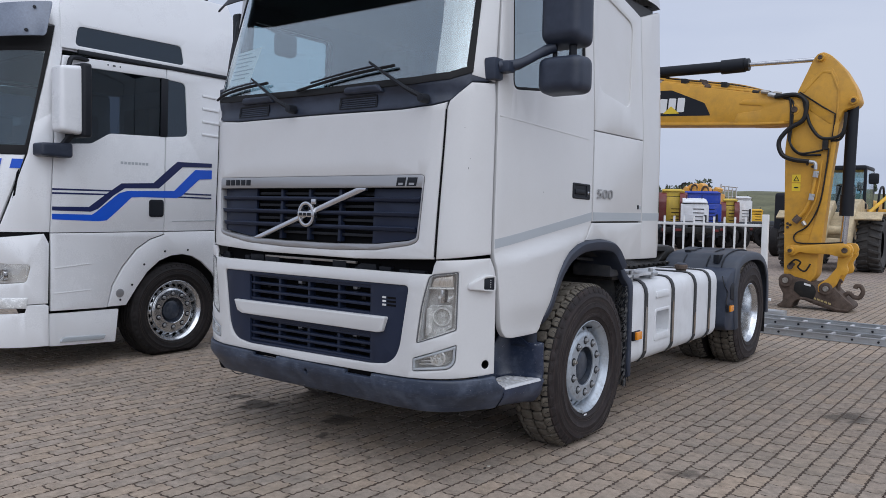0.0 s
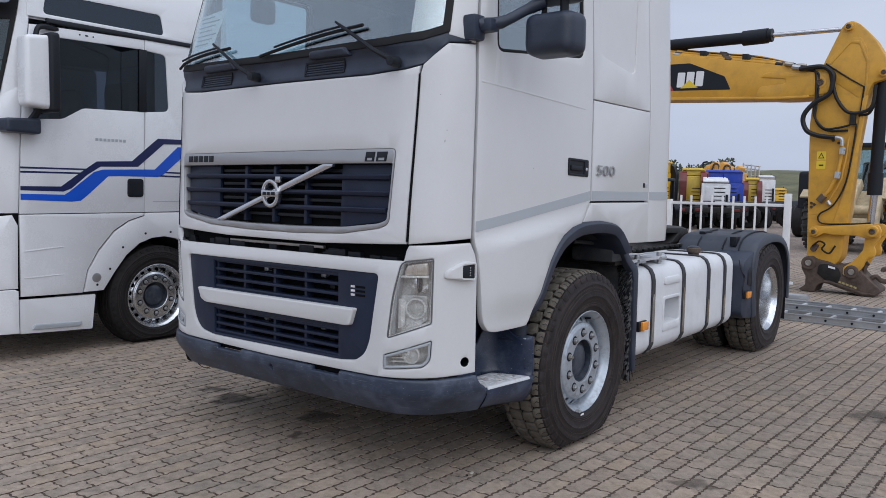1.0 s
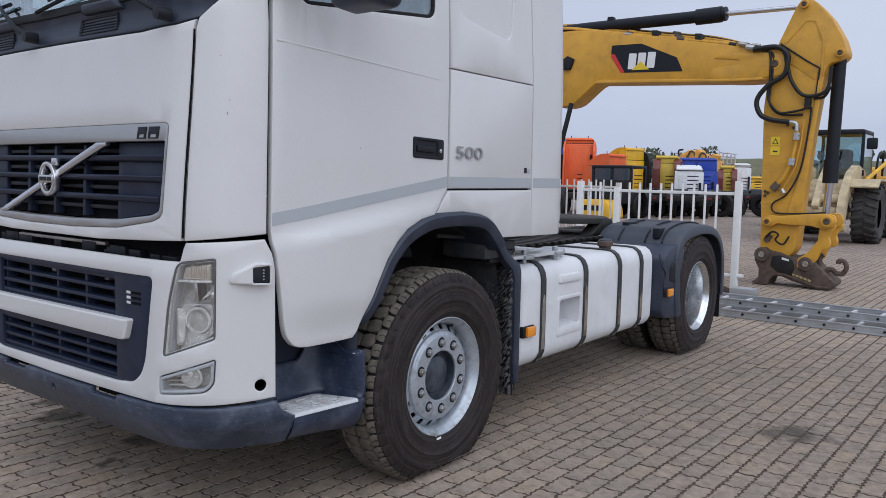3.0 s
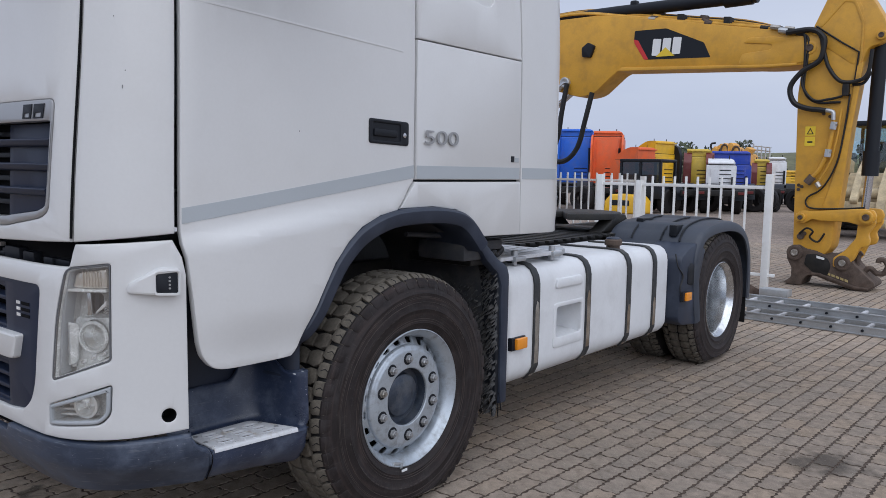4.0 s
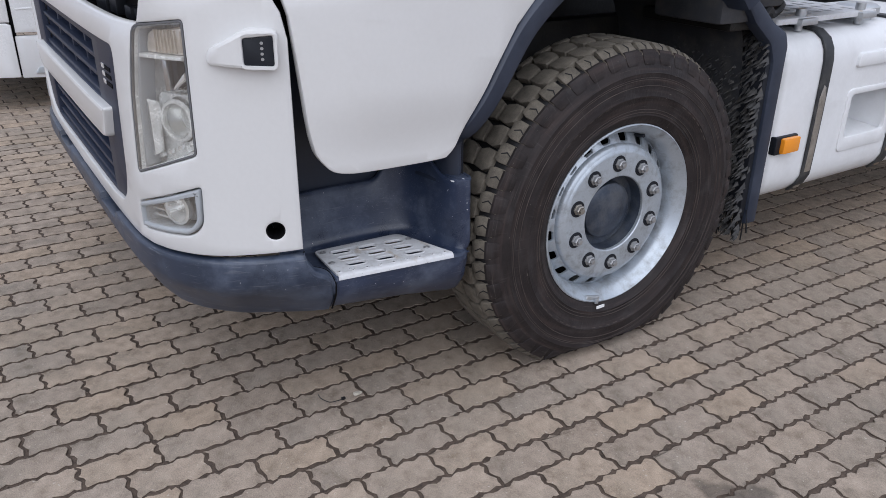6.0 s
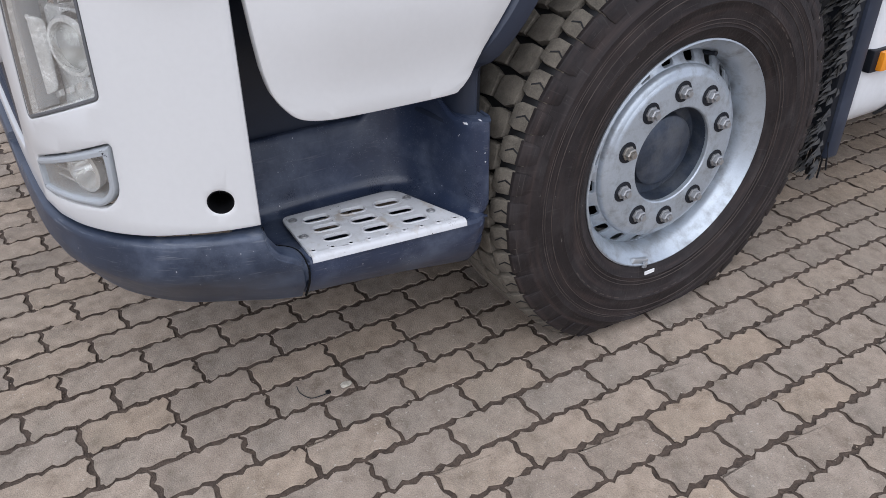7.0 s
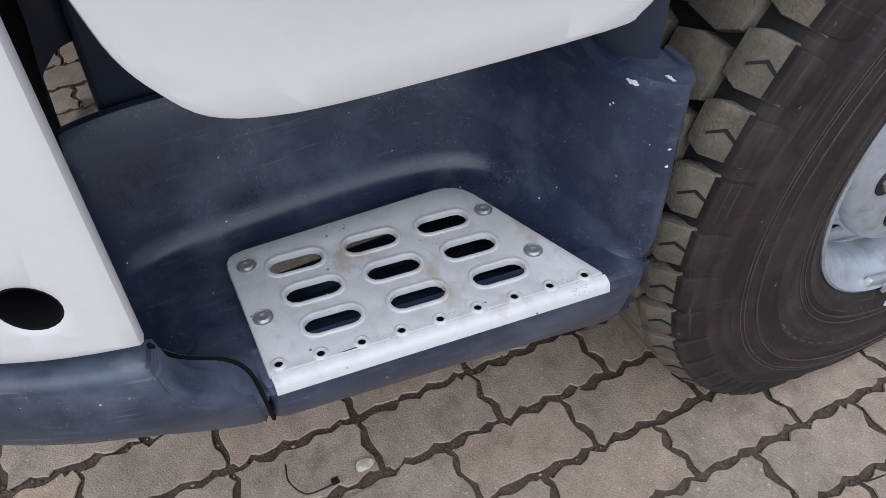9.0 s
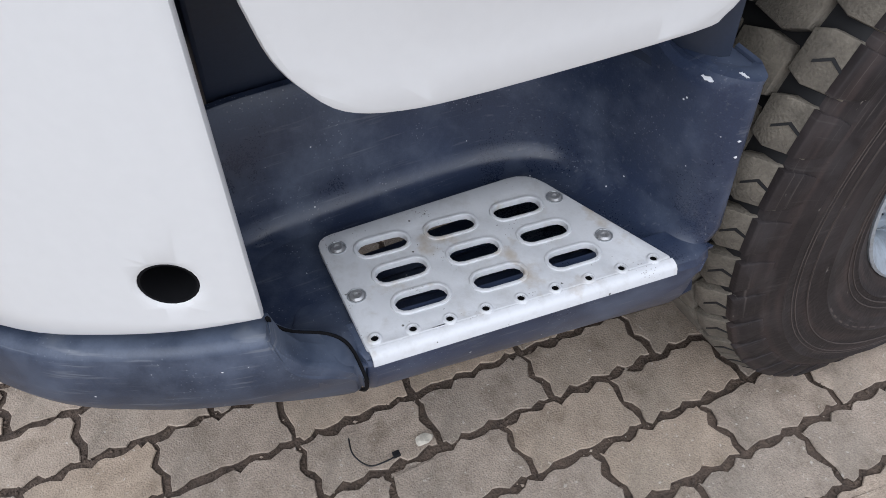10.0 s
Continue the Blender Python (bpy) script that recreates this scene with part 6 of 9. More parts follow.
WZ = 0.497
for sg in (1, -1):
    w = wheel((sg * 1.075, 1.375, WZ), sg, 0.108, "silver steel front wheel with ten nuts")
    tyre(w, (sg * 1.075, 1.375, WZ), sg, 1.0, RUBBER_F)
    w = wheel((sg * 1.075, 5.10, WZ), sg, -0.10, "silver steel rear wheel, deeply dished", truck, POLISHED)
    tyre(w, (sg * 1.075, 5.10, WZ), sg, 1.0, RUBBER_R)
    tyre(w, (sg * 0.735, 5.10, WZ), sg)
part("tyre_label", box(bmesh.new(), 1.2255, 1.2285, 1.292, 1.326, 0.186, 0.196), PAPER, truck)
# a balance weight clipped to the rim's flange
part("balance_weight", sheet(bmesh.new(), rounded([(-0.030, 0.286), (0.030, 0.286), (0.030, 0.302), (-0.030, 0.302)], 0.005), lambda u, r, d: Vector((1.075 + 0.128 + d, 1.375 + r * math.cos(-1.84 + u / 0.295), WZ + r * math.sin(-1.84 + u / 0.295))), 0.010, 0.003, (), steps(-0.03, 0.03, 6)), GALV, truck)
part("weight_clip", sheet(bmesh.new(), [(-0.006, 0.292), (0.006, 0.292), (0.006, 0.309), (-0.006, 0.309)], lambda u, r, d: Vector((1.075 + 0.1385 + d, 1.375 + r * math.cos(-1.80 + u / 0.3), WZ + r * math.sin(-1.80 + u / 0.3))), 0.006, 0.001), GALV, truck)

# ---- tank, mudguards, chassis ----
TK = Plan([(0.60, 0.355), (0.95, 0.355), (1.06, 0.358), (1.115, 0.375), (1.148, 0.42), (1.158, 0.48), (1.158, 0.87), (1.15, 0.93), (1.12, 0.975), (1.06, 0.993), (0.85, 0.995), (0.60, 0.995)], lambda a, x, y, z: (0, 0))


def tank_to(u, v, d):
    p = TK.at(u, 0, d)
    return Vector((p.x, v, p.y))


TU = lambda z: float(np.interp(z, TK.y[20:90], TK.s[20:90]))
L = TK.s[-1]
pocket = rounded([(TU(0.56), 2.65), (TU(0.56), 2.93), (TU(0.735), 2.93), (TU(0.735), 2.65)], 0.02)
frame_o = rounded([(TU(0.50), 2.62), (TU(0.50), 2.96), (TU(0.76), 2.96), (TU(0.76), 2.62)], 0.03)


def tank(bm):
    cuts = steps(0.35, L - 0.25, 26)
    sheet(bm, [(0, 2.175), (L, 2.175), (L, 4.20), (0, 4.20)], lambda u, v, d: tank_to(u, v, d - 0.0 - 0.035 * max(smoothstep(2.225, 2.175, v), smoothstep(4.14, 4.20, v)) ** 2), 0.01, 0.004, [pocket], cuts, [2.178, 2.184, 2.192, 2.2, 2.21, 2.225] + [4.14, 4.155, 4.17, 4.18, 4.188, 4.195])
    prof = [tank_to(s, 0, -0.034) for s in steps(0, L, 40)]
    for y in (2.178, 4.197):
        bm.faces.new([bm.verts.new((p.x, y, p.z)) for p in prof])
    return bm


tk = part("fuel_tank", tank(bmesh.new()), TANKW, truck, "white painted fuel tank with four steel straps")
part("step_pocket_frame", sheet(bmesh.new(), frame_o, lambda u, v, d: tank_to(u, v, d + 0.006), 0.01, 0.005, [pocket]), TANKW, tk)
bm = bmesh.new()
rows = []
for (y, z), (y2, z2) in zip([(2.645, 0.555), (2.935, 0.555), (2.935, 0.74), (2.645, 0.74)], [(2.66, 0.575), (2.92, 0.575), (2.92, 0.725), (2.66, 0.725)]):
    rows.append((bm.verts.new((1.16, y, z)), bm.verts.new((0.99, y2, z2))))
for a, b in zip(rows, rows[1:] + rows[:1]):
    bm.faces.new((a[0], b[0], b[1], a[1]))
bm.faces.new([r[1] for r in rows])
part("step_pocket", bm, TANKW, tk)
part("tank_moulding", sheet(bmesh.new(), rounded([(TU(0.845), 2.63), (TU(0.845), 2.93), (TU(0.90), 2.92), (TU(0.90), 2.64)], 0.02), lambda u, v, d: tank_to(u, v, d + 0.014), 0.02, 0.008), TANKW, tk)
for y0, skew in ((2.435, 0.03), (3.005, 0.03), (3.545, 0.0), (3.935, 0.0)):
    part("tank_strap", sheet(bmesh.new(), [(TU(0.37), y0 - 0.028), (L - 0.05, y0 - 0.028), (L - 0.05, y0 + 0.028), (TU(0.37), y0 + 0.028)], lambda u, v, d: tank_to(u, v, d + 0.011), 0.009, 0.003, (), steps(0.35, L - 0.25, 26)), STRAP, tk, "rubber-lined steel strap")
    part("strap_steel", sheet(bmesh.new(), [(TU(0.385), y0 - 0.018), (TU(0.60 + skew * 5), y0 - 0.018), (TU(0.65 + skew * 5), y0 - 0.004), (TU(0.64 + skew * 5), y0 + 0.010), (TU(0.60 + skew * 5), y0 + 0.018), (TU(0.385), y0 + 0.018)], lambda u, v, d: tank_to(u, v, d + 0.013), 0.004, 0.001, (), steps(0.35, L - 0.25, 12)), STEEL if y0 < 2.5 else TAN_STEEL, tk)
for y, x, mt, lb in ((3.62, 1.0, RUST, "rusty brown filler cap"),):
    part("filler_cap", lathe(bmesh.new(), [(0.0, 0.06), (0.05, 0.06), (0.058, 0.052), (0.058, 0.02), (0.045, 0.015), (0.045, -0.02)], (x, y, 1.0), 20, "z"), mt, tk, lb)
    part("cap_top", lathe(bmesh.new(), [(0.0, 0.073), (0.03, 0.073), (0.048, 0.066), (0.05, 0.058)], (x, y, 1.0), 20, "z"), PLASTIC, tk)
part("grey_cap", lathe(bmesh.new(), [(0.0, 0.055), (0.07, 0.055), (0.085, 0.045), (0.085, 0.02), (0.06, 0.01), (0.06, -0.02)], (0.98, 2.86, 1.0), 20, "z"), GALV, tk)
holes = [rounded([(0.64 + 0.085 * i, 2.22 + 0.07 * j), (0.70 + 0.085 * i, 2.22 + 0.07 * j), (0.70 + 0.085 * i, 2.245 + 0.07 * j), (0.64 + 0.085 * i, 2.245 + 0.07 * j)], 0.01, 2) for i in range(5) for j in range(8)]
part("catwalk", sheet(bmesh.new(), rounded([(0.60, 2.18), (1.10, 2.18), (1.10, 2.80), (0.60, 2.80)], 0.015), flat_z(1.048), 0.02, 0.003, holes), ALU, truck, "perforated aluminium catwalk plate")
for y in (2.34, 2.72):
    part("catwalk_clamp", lathe(bmesh.new(), [(0.0, 0.02), (0.018, 0.02), (0.02, 0.0), (0.014, -0.02), (0.014, -0.06)], (1.075, y, 1.055), 12, "z"), GALV, truck)
    part("catwalk_rail", box(bmesh.new(), 0.9, 1.12, y - 0.05, y + 0.05, 1.02, 1.045, 0.006), GALV, truck)
# battery box side on the other flank
part("battery_box", box(bmesh.new(), -1.15, -0.55, 2.2, 3.4, 0.40, 1.0, 0.04), PLASTIC_DK, truck)


def marker(x, y, z, parent=truck):
    ob = part("marker_holder", box(bmesh.new(), x - 0.025, x + 0.004, y - 0.075, y + 0.055, z - 0.035, z + 0.035, 0.006), PLASTIC_DK, parent)
    part("side_marker_lamp", box(bmesh.new(), x - 0.002, x + 0.022, y - 0.048, y + 0.05, z - 0.03, z + 0.03, 0.008), ORANGE, ob, "amber side marker lamp")


marker(1.168, 2.27, 0.592)
marker(1.245, 4.32, 0.617)
part("marker_wire", tube(bmesh.new(), curve([(1.19, 4.215, 0.93), (1.215, 4.21, 0.84), (1.235, 4.26, 0.77), (1.235, 4.215, 0.69), (1.235, 4.235, 0.63), (1.236, 4.27, 0.617)], 5), 0.005, 6), HOSE, truck)

GUARD = [(4.52, 0.38), (4.47, 0.60), (4.455, 0.80), (4.49, 0.96), (4.60, 1.075), (4.80, 1.125), (5.08, 1.14), (5.36, 1.115), (5.56, 1.03), (5.68, 0.88), (5.725, 0.68), (5.73, 0.45)]


def guard(bm):
    pts = [Vector((0, p[0], p[1])) for p in curve([(y, z, 0) for y, z in GUARD], 5)]
    rows = []
    c = Vector((0, 5.10, WZ))
    for i, p in enumerate(pts):
        d = (pts[min(i + 1, len(pts) - 1)] - pts[max(i - 1, 0)]).normalized()
        n = Vector((0, d.z, -d.y))
        rib = 0.018 if (i % 9) in (3, 4, 5) else 0.0
        row = []
        for x, off in ((0.50, 0.01), (0.55, -rib), (0.8, -rib), (1.05, -rib), (1.10, 0.0), (1.20, 0.004), (1.232, 0.015), (1.245, 0.035), (1.245, 0.085), (1.232, 0.088), (1.222, 0.045), (1.0, 0.025), (0.50, 0.025)):
            q = p + n * off
            row.append(bm.verts.new((x, q.y, q.z)))
        rows.append(row)
    for a, b in zip(rows, rows[1:]):
        for k in range(len(a) - 1):
            bm.faces.new((a[k], a[k + 1], b[k + 1], b[k]))
    for r in (rows[0], rows[-1]):
        bm.faces.new(r)
    bmesh.ops.recalc_face_normals(bm, faces=bm.faces[:])
    return bm


both("rear_mudguard", guard, FADED, "dark plastic mudguard over the rear wheels")
both("mudguard_front_panel", lambda bm: sheet(bm, rounded([(4.225, 0.45), (4.29, 0.40), (4.57, 0.375), (4.556, 0.50), (4.585, 0.65), (4.64, 0.80), (4.70, 0.93), (4.56, 1.0), (4.38, 0.965), (4.245, 0.90)], [0.03, 0.04, 0.02, 0.05, 0.05, 0.05, 0.02, 0.05, 0.06, 0.04]), flat_x(1.226), 0.30, 0.018), PLASTIC)
# black patch on the panel's face, standing in for a shaded recess
both("mudguard_recess_shade", lambda bm: sheet(bm, rounded([(4.36, 0.70), (4.47, 0.68), (4.52, 0.80), (4.42, 0.86), (4.36, 0.82)], 0.02), flat_x(1.232), 0.012, 0.005), PLASTIC_DK)
GROOVE = curve([(0, y, z) for y, z in GUARD[2:10]], 5)
# thin black tubes along the guard: the shade of its grooves as dark lines
for gx in (0.70, 0.94, 1.09):
    both("mudguard_dark_line", lambda bm: tube(bm, [Vector((gx, p.y, p.z + 0.010)) for p in GROOVE[6:30]], 0.0075, 6), PLASTIC_DK)
both("mudguard_clip", lambda bm: box(bm, 0.66, 0.72, 4.66, 4.86, 1.10, 1.145, 0.008), PLASTIC_DK)
both("mudguard_clip", lambda bm: box(bm, 1.0, 1.06, 4.52, 4.70, 1.03, 1.115, 0.008), PLASTIC_DK)
both("mud_flap", lambda bm: box(bm, 0.55, 1.2, 5.735, 5.75, 0.22, 0.62, 0.004), SEAL)
both("chassis_rail", lambda bm: box(bm, 0.38, 0.46, 0.4, 6.0, 0.74, 1.0, 0.01), GREASE)
for y in (0.6, 2.3, 3.2, 4.2, 5.8):
    part("cross_member", box(bmesh.new(), -0.42, 0.42, y - 0.06, y + 0.06, 0.78, 0.96, 0.01), GREASE, truck)
part("engine_block", box(bmesh.new(), -0.34, 0.34, 0.35, 2.2, 0.55, 1.15, 0.05), GREASE, truck, "greasy black engine")
# radiator pack and gearbox: unseen bulk added to shade the ground below
part("radiator_pack", box(bmesh.new(), -0.72, 0.72, 0.16, 0.36, 0.64, 1.14, 0.03), GREASE, truck)
part("gearbox", lathe(bmesh.new(), [(0.0, 0.0), (0.27, 0.0), (0.30, 0.25), (0.24, 0.55), (0.20, 0.95), (0.10, 1.0), (0.0, 1.0)], (0, 2.2, 0.78), 20, "y"), GREASE, truck)
part("oil_sump", box(bmesh.new(), -0.24, 0.24, 0.5, 1.7, 0.40, 0.58, 0.05), GREASE, truck)
both("air_reservoir", lambda bm: tube(bm, [(0.66, 3.45, 0.60), (0.66, 4.25, 0.60)], 0.15, 14), GREASE)
both("leaf_spring", lambda bm: box(box(bm, 0.40, 0.50, 0.75, 2.0, 0.50, 0.56, 0.01), 0.40, 0.50, 0.95, 1.8, 0.44, 0.50, 0.01), GREASE)
part("front_axle", tube(bmesh.new(), [(-0.9, 1.375, 0.45), (0.9, 1.375, 0.45)], 0.06, 12), GREASE, truck)
part("rear_axle", tube(bmesh.new(), [(-0.9, 5.1, WZ), (0.9, 5.1, WZ)], 0.09, 12), GREASE, truck)
part("differential", lathe(bmesh.new(), [(0.0, -0.2), (0.2, -0.15), (0.24, 0.0), (0.2, 0.15), (0.0, 0.2)], (0, 5.1, WZ), 20), GREASE, truck)
part("drive_shaft", tube(bmesh.new(), [(0.3, 2.2, 0.85), (0.3, 4.9, 0.62)], 0.05, 10), GREASE, truck)
part("front_beam", box(bmesh.new(), -0.45, 0.45, 0.46, 0.62, 0.42, 0.56, 0.02), GREASE, truck)
fw = part("fifth_wheel", sheet(bmesh.new(), [(0.46 * math.cos(a), 4.70 + 0.44 * math.sin(a)) for a in [math.radians(-60 + 300 * k / 30) for k in range(31)]] + [(-0.02, 4.65), (0.02, 4.65)][::-1], flat_z(1.17), 0.05, 0.012), GREASE, truck, "greasy black fifth wheel coupling")
part("coupling_mount", box(bmesh.new(), -0.5, 0.5, 4.45, 5.16, 0.985, 1.02, 0.01), GREASE, fw)
for sg in (1, -1):
    part("saddle", sheet(bmesh.new(), rounded([(4.46, 1.02), (5.12, 1.02), (5.04, 1.06), (4.93, 1.10), (4.88, 1.16), (4.68, 1.16), (4.62, 1.10), (4.54, 1.06)], 0.02), flat_x(sg * 0.40 + 0.06), 0.12, 0.015), GREASE, fw)
    for k in range(14):
        part("slide_tooth", box(bmesh.new(), sg * 0.515 - 0.014, sg * 0.515 + 0.014, 4.47 + 0.048 * k, 4.495 + 0.048 * k, 0.985, 1.022, 0.003), STEEL if k % 4 == 1 else GREASE, fw)
bm = bmesh.new()
for k in range(14):
    box(bm, -0.55, 0.55, 3.05 + 0.12 * k, 3.12 + 0.12 * k, 1.0, 1.02, 0.004)
part("frame_grating", bm, GREASE, truck)
bm = bmesh.new()
for k in range(7):
    x = -0.3 + 0.1 * k
    tube(bm, curve([(x, 2.62, 1.5), (x + 0.02, 2.9, 1.05 + 0.02 * k), (x * 0.6, 3.4, 1.06), (x * 0.4, 4.0, 1.04)], 6), 0.013, 7)
part("air_hoses", bm, HOSE, truck, "black coiled air hoses behind the cab")

# ---- cab interior, mirrors, writing ----
part("cab_floor", box(bmesh.new(), -1.12, 1.12, 0.40, 2.5, 1.28, 1.33), CABIN, truck)
part("cab_back_lining", box(bmesh.new(), -1.1, 1.1, 2.44, 2.50, 1.3, 3.1), CABIN, truck)
part("headliner", box(bmesh.new(), -1.12, 1.12, 0.40, 2.48, 2.97, 3.06), CABIN, truck)
both("door_lining", lambda bm: sheet(bm, ss([(0.32, 1.4), (1.37, 1.4), (1.37, 3.0), (0.32, 3.0)]), lambda s, z, d: cab(s, z, d - 0.05), 0.02, 0, [WIN]), CABIN)
both("pillar_lining", lambda bm: sheet(bm, [(sx(1.04), 2.2)] + ss([(0.34, 2.2), (0.34, 3.06)]) + [(sx(1.03), 3.06)], lambda s, z, d: cab(s, z, d - 0.048), 0.012, 0, (), CORNER), CABIN)
both("rear_lining", lambda bm: sheet(bm, ss([(1.37, 1.35), (2.45, 1.35), (2.45, 3.0), (1.37, 3.0)]), lambda s, z, d: cab(s, z, d - 0.05), 0.02, 0), CABIN)
bm = sheet(bmesh.new(), fs([(-1.05, 1.6), (1.05, 1.6), (1.05, 2.13), (0.6, 2.2), (-0.6, 2.17), (-1.05, 2.13)]), lambda s, z, d: cab(s, z, d - 0.16 - 0.5 * max(z - 1.95, 0)), 0.28, 0.03, (), steps(-1.0, 1.0, 12), steps(1.7, 2.15, 6))
part("dashboard", bm, CABIN, truck, "grey dashboard")
for x in (-0.62, 0.62):
    seat = part("seat", box(bmesh.new(), x - 0.25, x + 0.25, 0.95, 1.5, 1.72, 1.88, 0.05), SEATC, truck, "dark cloth seat")
    part("backrest", box(bmesh.new(), x - 0.24, x + 0.24, 1.45, 1.6, 1.85, 2.55, 0.05), SEATC, seat)
    part("headrest", box(bmesh.new(), x - 0.14, x + 0.14, 1.48, 1.6, 2.57, 2.78, 0.04), SEATC, seat)
bm = lathe(bmesh.new(), [(0.225 + 0.014 * math.cos(a), 0.014 * math.sin(a)) for a in [2 * math.pi * k / 8 for k in range(8)]], (0, 0, 0), 32, "z", True)
for a in (0.3, math.pi - 0.3, 1.5 * math.pi):
    tube(bm, [(0, 0, -0.03), (0.22 * math.cos(a), 0.22 * math.sin(a), 0)], 0.014, 6)
bm.transform(pose(0.6, 0.72, 2.12, 28, 0, 0))
part("steering_wheel", bm, PLASTIC_DK, truck)
# paper sheet behind the screen
sh = part("paper_sheet", sheet(bmesh.new(), fs([(-0.92, 2.32), (-0.66, 2.33), (-0.62, 2.57), (-0.88, 2.55)]), lambda s, z, d: cab(s, z, d - 0.012), 0.001, 0), PAPER, truck, "printed white paper sheet behind the windscreen")
for k in range(7):
    z = 2.36 + 0.028 * k
    part("print_line", sheet(bmesh.new(), fs([(-0.89 + 0.03 * (k % 2), z), (-0.72 + 0.03 * (k % 3), z + 0.002), (-0.72 + 0.03 * (k % 3), z + 0.010), (-0.89 + 0.03 * (k % 2), z + 0.008)]), lambda s, z, d: cab(s, z, d - 0.010), 0.001, 0), INK, sh)


def rounded_block(bm, x0, x1, y0, y1, z0, z1, r, taper=0.85):
    """A housing with soft edges, narrower to the front."""
    tb = box(bmesh.new(), x0, x1, y0, y1, z0, z1, r, 5)
    cx, cz = (x0 + x1) / 2, (z0 + z1) / 2
    for v in tb.verts:
        k = taper + (1 - taper) * (v.co.y - y0) / (y1 - y0)
        v.co.x, v.co.z = cx + (v.co.x - cx) * k, cz + (v.co.z - cz) * k
    return merge(bm, tb)


def one(name, build, material, label=""):
    """A part on the driver's side alone."""
    return [part(name, build(bmesh.new()), material, truck, label)]


mir = one("mirror", lambda bm: rounded_block(bm, 1.305, 1.575, 0.42, 0.60, 2.40, 2.98, 0.06), PLASTIC, "dark grey main door mirror")
one("wide_angle_mirror", lambda bm: rounded_block(bm, 1.30, 1.575, 0.42, 0.60, 2.155, 2.365, 0.06, 0.92), PLASTIC, "dark grey wide-angle mirror")
one("mirror_stem", lambda bm: tube(bm, [(1.37, 0.52, 2.35), (1.37, 0.52, 2.42)], 0.014, 8), PLASTIC_DK)
one("mirror_stem", lambda bm: tube(bm, [(1.48, 0.52, 2.35), (1.48, 0.52, 2.42)], 0.022, 8), PLASTIC_DK)
one("mirror_arm", lambda bm: tube(bm, curve([(1.16, 0.27, 2.30), (1.24, 0.35, 2.315), (1.32, 0.45, 2.385), (1.38, 0.5, 2.42)], 5), [0.03] * 6 + [0.026] * 5 + [0.03] * 5, 10), PLASTIC)
both("mirror_bracket", lambda bm: box(box(bm, 1.10, 1.175, 0.22, 0.31, 2.225, 2.345, 0.016), 1.15, 1.235, 0.265, 0.335, 2.265, 2.325, 0.012), PLASTIC)
for m_ob, sg in zip(mir, (1, -1)):
    part("mirror_glass", box(bmesh.new(), sg * 1.44 - 0.11, sg * 1.44 + 0.11, 0.597, 0.604, 2.45, 2.93, 0.002), CHROME, m_ob)
words("power_figure", "500", 0.105, Matrix.Translation((1.2125, 1.545, 1.638)) @ Matrix(((0, 0, 1, 0), (1, 0, 0, 0), (0, 1, 0, 0), (0, 0, 0, 1))) @ Matrix.Diagonal((1.55, 0.82, 1, 1)), SILVER, truck, 0.003)
part("type_sticker", sheet(bmesh.new(), ss([(2.085, 1.545), (2.112, 1.545), (2.112, 1.575), (2.085, 1.575)]), lambda s, z, d: cab(s, z, d + 0.002), 0.003, 0), PLASTIC_DK, truck)
part("type_sticker", sheet(bmesh.new(), ss([(2.118, 1.545), (2.15, 1.545), (2.15, 1.568), (2.118, 1.568)]), lambda s, z, d: cab(s, z, d + 0.002), 0.003, 0), STRIPE, truck)
# chipped paint
random.seed(3)
for y, z, h in ((0.755, 1.634, 0.005), (0.094, 1.961, 0.003), (0.123, 1.795, 0.003), (0.117, 1.745, 0.008)):
    part("paint_chip", sheet(bmesh.new(), [(sy(y) + 0.0025 * math.cos(a) * random.uniform(0.4, 1), z + h * math.sin(a) * random.uniform(0.4, 1)) for a in [k * 0.9 for k in range(7)]], lambda s, z, d: cab(s, z, d + 0.0012), 0.002, 0), INK, truck)

fm = part("kerb_mirror", box(bmesh.new(), -1.50, -1.40, 0.98, 1.18, 2.74, 2.93, 0.05, 4), PLASTIC, truck, "grey kerb mirror above the far door window")
part("mirror_hanger", tube(bmesh.new(), curve([(-1.45, 1.08, 2.92), (-1.40, 1.06, 3.0), (-1.16, 1.04, 3.04)], 5), 0.018, 8), PLASTIC_DK, fm)

part("mirror_arm", tube(bmesh.new(), curve([(-1.16, 0.27, 2.30), (-1.30, 0.40, 2.40), (-1.37, 0.52, 2.75), (-1.36, 0.60, 2.95), (-1.45, 1.08, 2.92)], 5), 0.026, 8), PLASTIC_DK, truck)
part("mirror_joint", box(bmesh.new(), -1.42, -1.34, 0.52, 0.62, 2.74, 2.97, 0.02), PLASTIC_DK, truck)
# ---- the white and blue tractor truck beside it ----
man = thing("tractor_truck", "white tractor truck with navy and blue foil stripes on the door", "truck", (-4.60, 0, 0))


def man_lean(a, x, y, z):
    w = 1 - smoothstep(1.0, 1.7, a)
    return (0.026 * min(max(z - 0.6, 0), 2.2) * x / 1.2 - 0.05 * max(z - 2.85, 0) * x / 1.2 - 0.16 * max(z - 3.1, 0) ** 1.3, w * (0.14 * max(z - 1.9, 0) + 0.05 * smoothstep(1.1, 1.4, z)))


MN = Plan([(0, -0.40), (0.5, -0.385), (0.85, -0.335), (1.03, -0.25), (1.14, -0.13), (1.20, 0.0), (1.225, 0.12), (1.238, 0.4), (1.24, 1.0), (1.245, 1.9), (1.235, 2.1), (1.17, 2.2), (0.9, 2.23), (0, 2.23)], man_lean)
